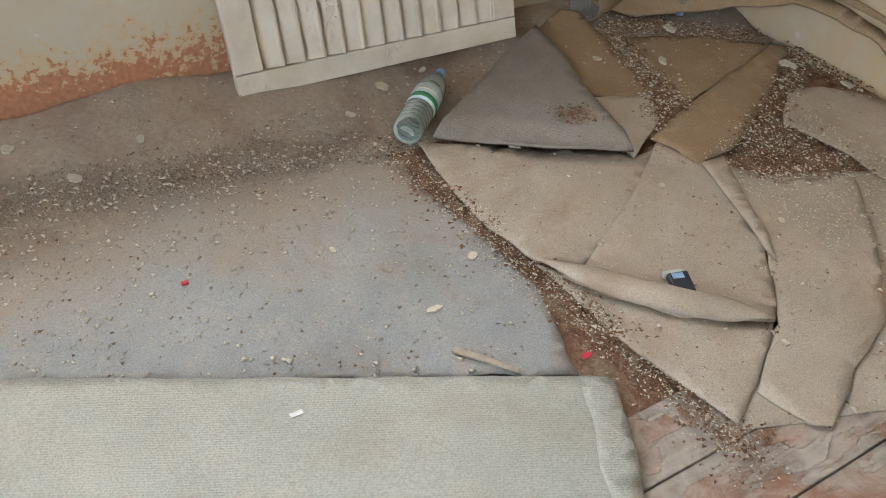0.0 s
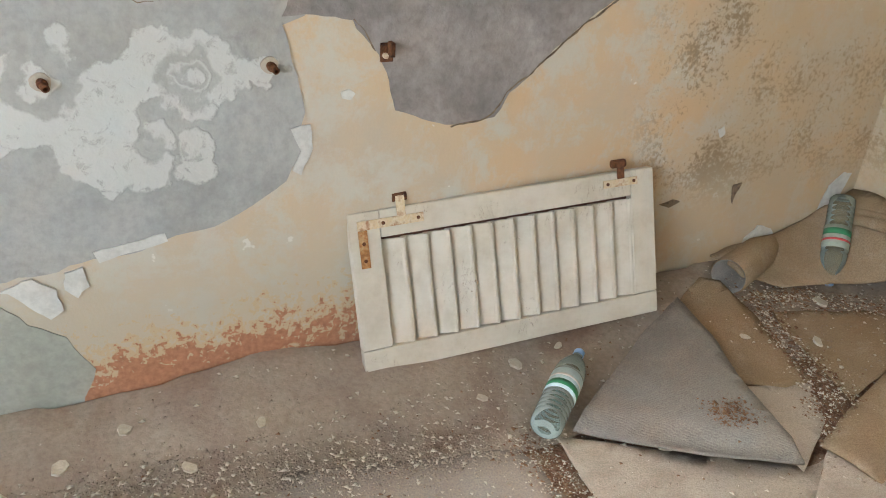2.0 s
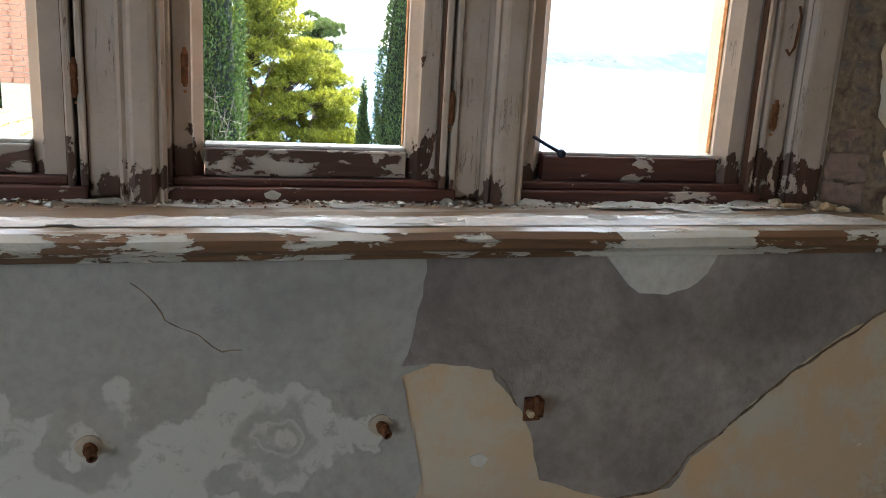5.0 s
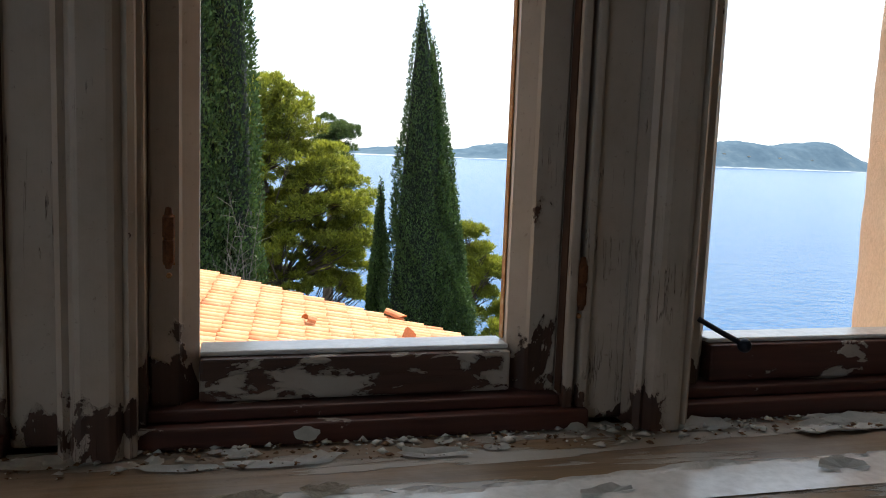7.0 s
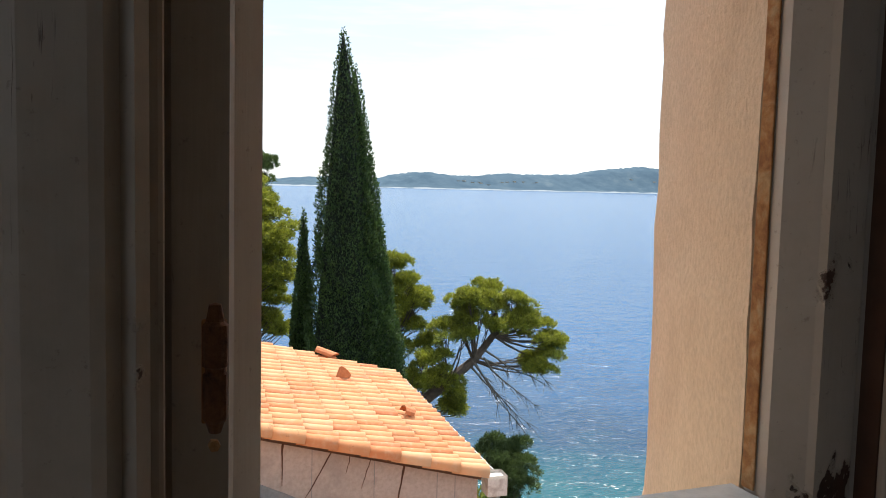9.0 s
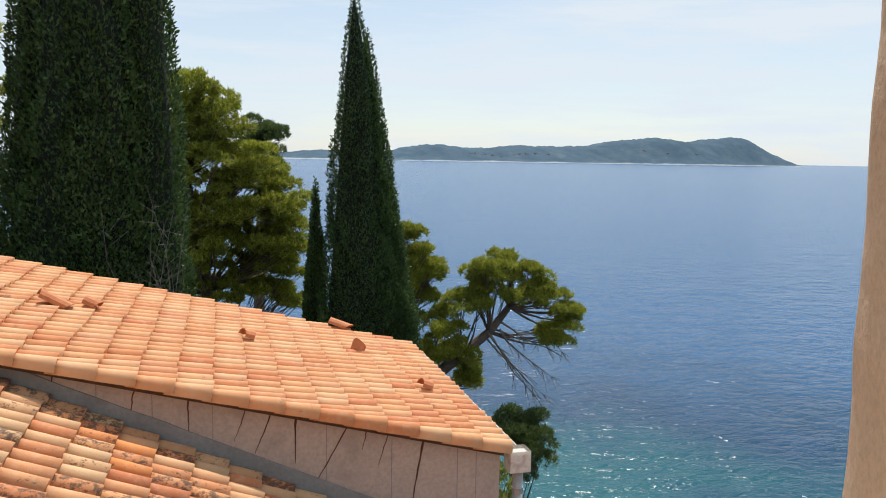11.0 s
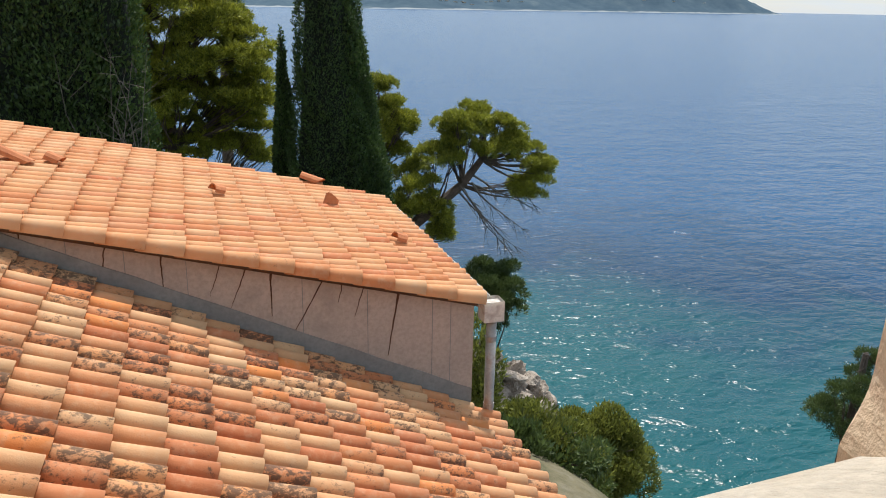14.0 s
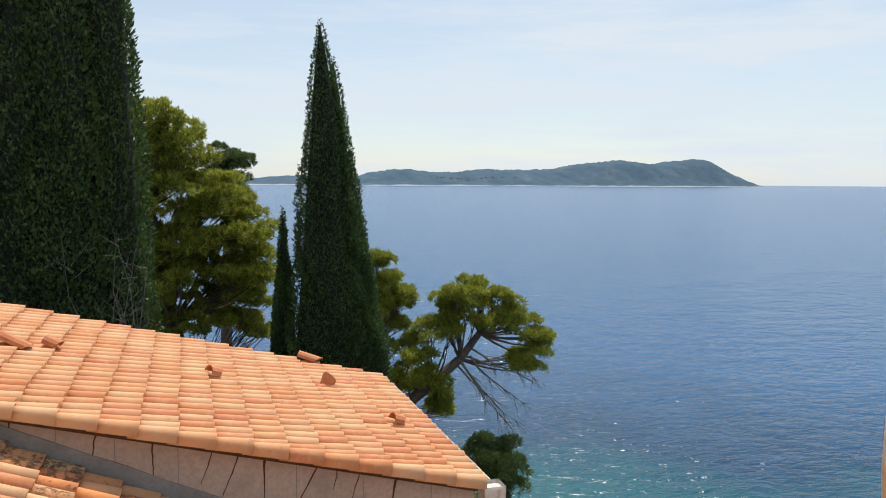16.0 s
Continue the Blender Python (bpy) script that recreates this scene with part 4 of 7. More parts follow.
def sill_paint_plates():
    """Islands of old paint on the sill, each a thin layer with its broken edge curling up."""
    nx, ny, x0, x1, y0, y1 = 760, 52, -1.35, 1.688, -0.0215, 0.180
    dx, dy = (x1 - x0) / nx, (y1 - y0) / ny

    def amount(x, y):
        wide = noise.noise((x * 2.1, y * 9.0, 3.0)) * 0.42
        mid = noise.noise((x * 7.5 + 4, y * 26.0, 8.0)) * 0.30
        small = noise.noise((x * 24.0, y * 60.0, 1.0)) * 0.14 + noise.noise((x * 70.0, y * 120.0, 5.0)) * 0.07
        front = 0.40 - 1.05 * smooth01((y - 0.005) / 0.085) + 0.75 * smooth01((y - 0.085) / 0.05) * smooth01((x - 0.95) / 0.25) - 0.35 * smooth01((0.42 - x) / 0.15) * smooth01((x - 0.05) / 0.15)
        return wide + mid + small + front

    f = [[amount(x0 + i * dx, y0 + j * dy) for j in range(ny + 1)] for i in range(nx + 1)]
    verts, faces, seen = [], [], {}

    def vert(key, x, y, v):
        if key not in seen:
            curl = max(0.0, 1 - v / 0.10) ** 2 * (0.0022 + 0.0070 * max(0.0, noise.noise((x * 13, y * 30, 2.0))))
            seen[key] = len(verts)
            verts.append((x, y, 1.2022 + curl))
        return seen[key]

    for i in range(nx):
        for j in range(ny):
            ring = [(i, j), (i + 1, j), (i + 1, j + 1), (i, j + 1)]
            vals = [f[a][b] for a, b in ring]
            if max(vals) <= 0:
                continue
            poly, cut = [], []
            for k in range(4):
                (a, b), (c, d) = ring[k], ring[(k + 1) % 4]
                u, w = vals[k], vals[(k + 1) % 4]
                if u > 0:
                    poly.append(vert((a, b), x0 + a * dx, y0 + b * dy, u))
                if (u > 0) != (w > 0):
                    q = u / (u - w)
                    e = vert((min((a, b), (c, d)), max((a, b), (c, d))), x0 + (a + (c - a) * q) * dx, y0 + (b + (d - b) * q) * dy, 0.0)
                    poly.append(e)
                    cut.append(e)
            if len(set(poly)) < 3:
                continue
            faces.append(tuple(dict.fromkeys(poly)))
            if len(cut) == 2 and cut[0] != cut[1]:
                lo = []
                for e in cut:
                    if (e, "low") not in seen:
                        seen[(e, "low")] = len(verts)
                        verts.append((verts[e][0], verts[e][1], verts[e][2] - 0.0013))
                    lo.append(seen[(e, "low")])
                faces.append((cut[0], cut[1], lo[1], lo[0]))
    me = bpy.data.meshes.new("sill_paint")
    me.from_pydata(verts, [], faces)
    me.validate()
    me.materials.append(MAT["sill_paint"])
    return tagged(new("sill_paint", me), "cracked islands of white paint lifting off the sill", "paint", "", "stuff")


sill_paint_plates()
flakes = bmesh.new()
rnd = random.Random(5)
for i in range(70):
    fx = rnd.uniform(-1.4, 1.64)
    fy = rnd.choice((rnd.uniform(-0.03, 0.19), rnd.uniform(0.13, 0.19)))
    b2 = paint_flake(fx, fy, 1.2005, rnd.uniform(0.006, 0.045), rnd.uniform(0.003, 0.011), rnd.uniform(-18, 18), rnd.uniform(0.001, 0.007), i)
    tmp = bpy.data.meshes.new("tmp")
    b2.to_mesh(tmp)
    b2.free()
    flakes.from_mesh(tmp)
    bpy.data.meshes.remove(tmp)
tagged(mesh_object("paint_flakes", flakes, "flake"), "curled flakes of white paint strewn along the sill", "paint flakes", "", "stuff")
for i, (fx, fy, sx, sy) in enumerate(((1.24, 0.145, 0.05, 0.022), (1.36, 0.10, 0.07, 0.014), (1.10, 0.02, 0.03, 0.012), (0.47, 0.04, 0.035, 0.016), (0.55, 0.055, 0.022, 0.011), (1.02, 0.165, 0.035, 0.013), (0.99, 0.17, 0.02, 0.012), (1.50, 0.17, 0.05, 0.016), (0.30, 0.165, 0.05, 0.014))):
    solid("paint_flake", paint_flake(fx, fy, 1.2005, sx, sy, (i * 37) % 30 - 15, 0.008, 90 + i), "stone" if i in (3, 4) else "flake", "large curled flake of old paint on the sill", "paint flake")
chip = prism(bmesh.new(), [(0.0145 * math.cos(k / 14 * math.tau) * (1 + 0.12 * math.sin(k * 2.3)), 0.0078 * math.sin(k / 14 * math.tau) * (1 + 0.15 * math.cos(k * 1.7))) for k in range(14)], 0.0, 0.002)
bmesh.ops.transform(chip, matrix=pose(0.545, 0.1862, 1.2125, 90, 0, 0), verts=chip.verts[:])
solid("paint_chip", chip, "white_filler", "oval remnant of white paint on the brown rail", "paint chip")

# brick and mortar rubble bared beside the frame
bare = thing("trim_bare_masonry", "bare stone and mortar where plaster fell off beside the window", "masonry", "", "structure")
def rough_reveal():
    """Crumbling masonry that breaks through the slanted reveal in an uneven outline."""
    bm = bmesh.new()
    nu, nz, a, d = 44, 190, Vector((1.700, 0.205)), Vector((0.165, -0.205))
    out = Vector((-d.y, d.x)).normalized() * -1
    rows = []
    for j in range(nz + 1):
        z = 1.195 + 1.15 * j / nz
        reach = 0.34 + 0.22 * noise.noise((0.0, 0.0, z * 5.0)) + 0.12 * noise.noise((3.0, 0.0, z * 17.0)) + 0.16 * smooth01((1.40 - z) / 0.06)
        row = []
        for i in range(nu + 1):
            u = i / nu * 0.75
            h = 0.012 * noise.fractal((u * 9, z * 26, 1.0), 0.8, 2.0, 5) + 0.008 - 0.05 * smooth01((u - reach) / 0.10 + 0.4)
            p = a + d * u + out * h
            row.append(bm.verts.new((p.x, p.y, z)))
        rows.append(row)
    for r0, r1 in zip(rows, rows[1:]):
        for i in range(nu):
            bm.faces.new((r0[i], r0[i + 1], r1[i + 1], r1[i]))
    return bm


part("mortar_bed", rough_reveal(), "brown_mortar", bare, "", True)
for i, (zb, hb, depth) in enumerate(((1.205, 0.048, 0.012), (1.257, 0.060, 0.017), (1.322, 0.042, 0.008))):
    bm = box(bmesh.new(), 0.006, 0.088, -depth, 0.03, 0.0, hb, 0.005)
    bmesh.ops.subdivide_edges(bm, edges=bm.edges[:], cuts=2, use_grid_fill=True)
    for v in bm.verts:
        v.co += noise.noise_vector(v.co * 45 + Vector((i * 5, 0, 0))) * 0.005
    bmesh.ops.transform(bm, matrix=pose(1.700, 0.205, zb, 0, 0, -51), verts=bm.verts[:])
    part("brick", bm, "old_brick", bare)
for i in range(10):
    rr = random.Random(200 + i)
    bm = bmesh.new()
    bmesh.ops.create_icosphere(bm, subdivisions=1, radius=rr.uniform(0.008, 0.02))
    for v in bm.verts:
        v.co = Vector((v.co.x * 1.5, v.co.y, v.co.z * 0.6)) + noise.noise_vector(v.co * 60 + Vector((i, 0, 0))) * 0.005
    bmesh.ops.transform(bm, matrix=pose(1.56 + rr.random() * 0.15, 0.10 + rr.random() * 0.07, 1.207, 0, 0, rr.random() * 180), verts=bm.verts[:])
    solid("plaster_lump", bm, "stone" if i % 2 else "ochre_iron", "crumbled lump of plaster on the sill's end", "rubble")


def latch(x, z, kind):
    t = thing("window_latch", "rusty iron window latch screwed to the frame", "latch", "window latches")
    yb = 0.2045
    if kind == "pin":
        part("plate", boxed(x - 0.006, x + 0.006, yb - 0.002, yb, z - 0.030, z + 0.022, bevel=0.001), "orange_rust", t)
        part("barrel", lathe(bmesh.new(), [(0.0, -0.034), (0.003, -0.033), (0.0045, -0.028), (0.006, -0.026), (0.006, -0.004), (0.0048, -0.003), (0.0048, -0.001), (0.0062, 0.0), (0.0062, 0.020), (0.0045, 0.022), (0.003, 0.030), (0.0, 0.031)], 10, pose(x, yb - 0.007, z)), "rust", t)
        part("screw", tube(bmesh.new(), [(x, yb - 0.004, z - 0.041), (x, yb, z - 0.041)], 0.003, 6), "orange_rust", t)
    else:
        part("plate", boxed(x - 0.010, x + 0.010, yb - 0.003, yb, z - 0.030, z + 0.036, bevel=0.001), "rust", t)
        part("knob", lathe(bmesh.new(), [(0.0, 0.022), (0.006, 0.021), (0.009, 0.016), (0.007, 0.010), (0.004, 0.008), (0.004, 0.0)], 10, pose(x + 0.003, yb - 0.002, z + 0.004, 90, 0, 0)), "ochre_iron", t)
        part("lever", tube(bmesh.new(), [(x, yb - 0.010, z), (x - 0.004, yb - 0.014, z - 0.03), (x - 0.012, yb - 0.010, z - 0.062)], [0.0045, 0.0035, 0.005], 8), "orange_rust", t)
    return t


latch(0.402, 1.425, "pin")
latch(0.325, 1.345, "lever")
latch(0.865, 1.375, "pin")
latch(0.325 - PITCH, 1.345, "lever")
latch(0.865 - PITCH, 1.40, "pin")
latch(1.555, 1.385, "pin")
latch(0.330, 1.62, "pin")
hook = thing("window_hook", "dark iron casement hook with a ball end", "hook")
part("rod", tube(bmesh.new(), [(1.035, 0.215, 1.325), (1.055, 0.195, 1.312), (1.078, 0.185, 1.300)], 0.0035, 8), "dark_iron", hook)
bm = bmesh.new()
bmesh.ops.create_uvsphere(bm, u_segments=12, v_segments=8, radius=0.009)
bmesh.ops.translate(bm, vec=(1.082, 0.183, 1.297), verts=bm.verts[:])
part("ball", bm, "dark_iron", hook, "", True)
hk = thing("hanging_hook", "thin rusty wire hook on the side post", "hook")
part("wire", tube(bmesh.new(), [(1.575, 0.196, 1.60), (1.575, 0.188, 1.58), (1.570, 0.188, 1.52), (1.560, 0.188, 1.505), (1.552, 0.188, 1.515)], 0.003, 6), "rust", hk)

# outer stone dressings
ledge = thing("trim_outer_sill", "pale limestone outer window sill, sunlit", "window sill", "", "structure")
for i, px in enumerate(PANES):
    a, b = px - 0.1415, px + PITCH - 0.142
    bm = prism(bmesh.new(), [(0.2855, 1.0000), (0.2855, 1.216), (0.42, 1.172), (0.56, 1.116), (0.63, 1.085), (0.67, 1.062), (0.692, 1.042), (0.699, 1.018), (0.698, 0.982), (0.6945, 0.982), (0.6945, 1.0000)], a, b)
    bmesh.ops.transform(bm, matrix=Matrix(((0, 0, 1, 0), (1, 0, 0, 0), (0, 1, 0, 0), (0, 0, 0, 1))), verts=bm.verts[:])
    part("slab", bm, "stone", ledge)
part("front", boxed(FLOOR_X0 - 0.3, FLOOR_X1 + 0.3, WALL_OUT + 0.0005, WALL_OUT + 0.004, -0.29, 0.981), "stucco", ledge)
for i, px in enumerate(PANES):
    xa, xb = px + PANE_W + 0.012, px + PITCH - (0.010 if i >= 2 else 0.060)
    deep = 0.204 if i >= 2 else 0.150
    if i == 3:
        xa += 0.066
        xb = xa + 0.3
    bm = bmesh.new()
    n_z = 60
    rings = []
    for k in range(n_z + 1):
        z = 1.002 + (HEAD_Z - 1.002) * (k / n_z) ** 1.7
        flare = 0.032 * min(1.0, max(0.0, (1.104 - z) / 0.042))
        pts = [(xa, 0.2855), (xa + deep * 0.46 - flare * 0.1, 0.48), (xa + deep * 0.93 - flare * 0.7, 0.672), (xa + deep - flare, 0.694), (xa + deep + 0.008 - flare * 0.6, 0.704), (min(xa + deep + 0.016, xb - 0.03) if i < 3 else xb - 0.046, 0.704), (xb, 0.2855)]
        rings.append([bm.verts.new((x + 0.004 * noise.noise((x * 30, y * 30, z * 16)), y, z)) for x, y in pts])
    for a, b in zip(rings, rings[1:]):
        for j in range(7):
            bm.faces.new((a[j], a[(j + 1) % 7], b[(j + 1) % 7], b[j]))
    bm.faces.new(rings[0][::-1])
    bm.faces.new(rings[-1])
    solid("trim_stone_jamb", bm, "stucco", "rough sandy stone jamb between the windows", "jamb", "structure")


# ---------------------------------------------------------------- fixings on the window wall
def pipe_stub(x, z):
    t = thing("pipe_stub", "rusty cut-off pipe stub sticking out of the wall", "pipe", "pipe stubs")
    m = pose(x, -0.004, z, 90 + 12, 0, 14) @ Matrix.Diagonal((0.66, 0.66, 0.85, 1))
    part("pipe", lathe(bmesh.new(), [(0.0, -0.01), (0.014, -0.01), (0.014, 0.008), (0.0165, 0.010), (0.0165, 0.016), (0.0125, 0.018), (0.0125, 0.036), (0.008, 0.037), (0.008, 0.012), (0.0, 0.012)], 12, m), "rust", t)
    # near-black disc paints the shade at the bottom of the bore
    part("bore", lathe(bmesh.new(), [(0.0, 0.0128), (0.0075, 0.0128)], 12, m), "bore_shade", t)
    bm = bmesh.new()
    ring = [bm.verts.new((x + math.cos(a) * r * (1 + 0.25 * noise.noise((a * 2, x, r))), -0.0075, z + math.sin(a) * r)) for r, a in ((0.019, k / 18 * math.tau) for k in range(18))]
    bm.faces.new(ring)
    r2 = bmesh.ops.extrude_face_region(bm, geom=bm.faces[:])
    bmesh.ops.translate(bm, vec=(0, 0.006, 0), verts=[v for v in r2["geom"] if isinstance(v, bmesh.types.BMVert)])
    part("mortar_collar", bm, "mortar", t)


for px, pz in ((0.258, 0.854), (0.712, 0.856), (-0.20, 0.852)):
    pipe_stub(px, pz)
br = thing("wall_bracket", "rusty iron bracket stuck in the broken plaster", "bracket")
part("plate", boxed(0.968, 1.000, -0.010, -0.004, 0.845, 0.89, bevel=0.002), "rust", br)
part("tongue", boxed(0.985, 0.995, -0.035, -0.0102, 0.862, 0.895, bevel=0.002), "rust", br)
part("bolt", tube(bmesh.new(), [(0.978, -0.0102, 0.862), (0.978, -0.020, 0.862)], 0.007, 6), "ochre_iron", br)


# ---------------------------------------------------------------- louvred shutter leaning on the wall
def louvre_shutter():
    W, H, T = 0.900, 0.432, 0.032
    t = thing("louvred_shutter", "ivory wooden louvred shutter with rusty hinges, leaning sideways on the wall", "shutter")
    stile, rail, top = 0.082, 0.066, 0.072
    part("side_rail", boxed(0.0, stile, 0, T, rail, H, bevel=0.003), "shutter", t)
    part("side_rail", boxed(W - 0.075, W, 0, T, rail, H, bevel=0.003), "shutter", t)
    part("long_rail", boxed(0.0, W, 0.0005, T, 0.0, rail - 0.0015, bevel=0.003), "shutter", t)
    part("long_rail", boxed(stile + 0.0005, W - 0.0755, 0.0005, T, H - top, H, bevel=0.003), "shutter", t)
    inner = W - stile - 0.075
    n = 12
    for i in range(n):
        xc = stile + inner * (i + 0.5) / n
        bm = bmesh.new()
        pts = []
        for k in range(9):
            a = -math.pi / 2 + math.pi * k / 8
            pts.append((0.0335 + 0.004 * math.cos(a), 0.004 * math.sin(a)))
        for k in range(9):
            a = math.pi / 2 + math.pi * k / 8
            pts.append((-0.0335 + 0.004 * math.cos(a), 0.004 * math.sin(a)))
        prism(bm, pts, rail, H - top - 0.010)
        prism(bm, [(0.024, -0.0062), (0.029, -0.0074), (0.0345, -0.0062), (0.0372, -0.003), (0.0372, 0.001), (0.024, 0.001)], rail, H - top - 0.010)
        bmesh.ops.transform(bm, matrix=pose(xc, T * 0.5 + 0.002, 0, 0, 0, -15 + 2 * math.sin(i * 2.1)), verts=bm.verts[:])
        part("slat", bm, "shutter", t)
    # dark sheet added to give the gaps between the slats their shade
    part("batten", boxed(stile, W - 0.075, T - 0.006, T + 0.001, rail, H - top + 0.004), "crack", t, "dark sheet standing in for the shade behind the slats")
    # corner strap hinge
    s = part("strap_hinge", boxed(0.022, 0.20, -0.004, 0.0, H - 0.046, H - 0.022, bevel=0.001), "ochre_iron", t, "rusty corner strap hinge")
    part("strap", boxed(0.022, 0.046, -0.0045, 0.0, H - 0.145, H - 0.0465, bevel=0.001), "orange_rust", s)
    part("lug", boxed(0.128, 0.152, -0.006, -0.0042, H - 0.022, H + 0.03, bevel=0.001), "ochre_iron", s)
    part("knuckle", tube(bmesh.new(), [(0.122, 0.006, H + 0.026), (0.160, 0.006, H + 0.026)], 0.012, 10), "rust", s)
    s2 = part("strap_hinge", boxed(W - 0.165, W - 0.055, -0.004, 0.0, H - 0.040, H - 0.018, bevel=0.001), "ochre_iron", t, "rusty strap hinge")
    part("lug", boxed(W - 0.122, W - 0.098, -0.006, -0.0042, H - 0.018, H + 0.028, bevel=0.001), "rust", s2)
    part("knuckle", tube(bmesh.new(), [(W - 0.13, 0.006, H + 0.024), (W - 0.09, 0.006, H + 0.024)], 0.012, 10), "rust", s2)
    for x, z in ((0.034, H - 0.08), (0.034, H - 0.125), (0.09, H - 0.034), (0.185, H - 0.034)):
        part("screw", tube(bmesh.new(), [(x, -0.0062, z), (x, -0.0042, z)], 0.005, 8), "rust", s)
    for x in (W - 0.152, W - 0.068):
        part("screw", tube(bmesh.new(), [(x, -0.0062, H - 0.029), (x, -0.0042, H - 0.029)], 0.005, 8), "rust", s2)
    return t


shutter = louvre_shutter()
SH_BL, SH_BR, SH_TL = Vector((0.900, -0.135, 0.050)), Vector((1.797, -0.197, 0.091)), Vector((0.892, -0.003, 0.460))
ax = (SH_BR - SH_BL).normalized()
up = (SH_TL - SH_BL)
az = (up - ax * up.dot(ax)).normalized()
ay = az.cross(ax)
shutter.matrix_world = Matrix(((ax.x, ay.x, az.x, SH_BL.x), (ax.y, ay.y, az.y, SH_BL.y), (ax.z, ay.z, az.z, SH_BL.z), (0, 0, 0, 1)))


# ---------------------------------------------------------------- floor coverings and rubble
from mathutils import geometry


def rubble_z(x, y):
    return 0.092 * smooth01((y + 0.42) / 0.40) * (0.8 + 0.35 * noise.noise((x * 2.2, y * 3, 4.0))) - 0.002


def sheet(name, pts, height, material, label, category="carpet", seed=0, thick=0.006, step=0.035, amp=0.008, wave=0.006, kind="", follow=True, cell=0.04):
    """A loose sheet over a plan outline. height: metres, or a function of x and y."""
    o = ragged(pts, step, amp, seed)
    x0, x1 = min(p.x for p in o), max(p.x for p in o)
    y0, y1 = min(p.y for p in o), max(p.y for p in o)
    rr = random.Random(seed)
    inner = []
    for i in range(int((x1 - x0) / cell) + 1):
        for j in range(int((y1 - y0) / cell) + 1):
            inner.append(Vector((x0 + i * cell + rr.uniform(-0.3, 0.3) * cell, y0 + j * cell + rr.uniform(-0.3, 0.3) * cell)))
    n = len(o)
    vs, es, fs, *_ = geometry.delaunay_2d_cdt(o + inner, [(i, (i + 1) % n) for i in range(n)], [list(range(n))], 1, 1e-5)
    bm = bmesh.new()
    hv = []
    for v in vs:
        h = height(v.x, v.y) if callable(height) else height
        if follow:
            h += rubble_z(v.x, v.y)
        h += wave * noise.noise((v.x * 3.1, v.y * 3.1, seed * 5.0)) + wave * 0.5 * noise.noise((v.x * 11, v.y * 11, seed * 3.0))
        hv.append(bm.verts.new((v.x, v.y, h)))
    for f in fs:
        bm.faces.new([hv[i] for i in f])
    bmesh.ops.recalc_face_normals(bm, faces=bm.faces[:])
    if sum(f.normal.z for f in bm.faces) < 0:
        bmesh.ops.reverse_faces(bm, faces=bm.faces[:])
    if thick:
        top = bm.faces[:]
        ext = bmesh.ops.extrude_face_region(bm, geom=top)
        bmesh.ops.translate(bm, vec=(0, 0, thick), verts=[g for g in ext["geom"] if isinstance(g, bmesh.types.BMVert)])
    ob = mesh_object(name, bm, material, True)
    return tagged(ob, label, category, "", kind)


def seg_dist(x, y, a, b):
    p, a, b = Vector((x, y)), Vector(a), Vector(b)
    t = max(0.0, min(1.0, (p - a).dot(b - a) / (b - a).length_squared))
    return (p - a.lerp(b, t)).length


# rubble bank along the foot of the window wall
sheet("rubble_bank", [(-2.5, -0.60), (0.3, -0.56), (1.2, -0.50), (1.9, -0.45), (2.76, -0.45), (2.76, 0.0), (-2.5, 0.0)], 0.004, "debris", "bank of fine plaster rubble along the wall's foot", "rubble", 31, 0.0, 0.05, 0.03, 0.010, "stuff", True, 0.035)
sheet("crumb_layer", [(0.9, -1.75), (2.76, -1.75), (2.76, -0.3), (1.0, -0.3), (1.1, -0.9)], -0.006, "crumbs", "brown crumbs and dust between the carpet pieces", "dirt", 32, 0.0, 0.06, 0.05, 0.008, "stuff", True, 0.04)

sheet("jute_mat", [(1.155, -1.352), (1.235, -1.085), (1.205, -0.80), (1.165, -0.478), (0.90, -0.42), (0.638, -0.36), (-0.4, -0.30), (-1.6, -0.22), (-1.6, 0.02), (-1.9, -0.2), (-1.0, -0.285), (0.156, -0.857)],
      lambda x, y: 0.003 - 0.012 * smooth01((0.75 - x) / 0.4) * smooth01((y + 0.52) / 0.10), "grey_mat", "worn grey jute mat covered with dust and plaster crumbs", "mat", 33, 0.005, 0.03, 0.012, 0.004)
sheet("ribbed_rug", [(-1.2, -0.172), (0.157, -0.848), (1.10, -1.342), (1.195, -1.392), (1.15, -1.49), (1.078, -1.622), (0.86, -2.02), (0.3, -1.9), (-1.5, -0.95)],
      lambda x, y: 0.010 + 0.006 * math.exp(-(seg_dist(x, y, (-1.2, -0.172), (1.2, -1.392)) / 0.03) ** 2), "rug", "beige ribbed rug with a frayed edge lying over the mat", "rug", 34, 0.007, 0.02, 0.005, 0.003)
hem = sheet("hem", [(1.140, -1.372), (1.200, -1.402), (1.158, -1.49), (1.086, -1.622), (0.868, -2.02), (0.815, -2.0), (1.026, -1.60), (1.095, -1.475)], 0.0185, "rug", "frayed stitched hem", "", 51, 0.002, 0.014, 0.011, 0.003)
hem.parent = bpy.data.objects["ribbed_rug"]
sheet("felt_carpet", [(1.275, -0.475), (1.80, -0.80), (1.88, -0.79), (1.62, -0.98), (1.364, -1.10), (1.277, -1.031), (1.24, -0.80)], 0.006, "tan", "dusty tan felt carpet piece with cracked creases", "carpet", 35, 0.006)
sheet("felt_carpet", [(1.36, -1.105), (1.64, -0.95), (1.90, -0.775), (1.945, -0.91), (1.89, -1.08), (1.828, -1.241), (1.72, -1.36), (1.634, -1.441), (1.45, -1.33), (1.30, -1.11)],
      0.012, "tan", "creased tan felt carpet folded over at its lower edge", "carpet", 36, 0.006)
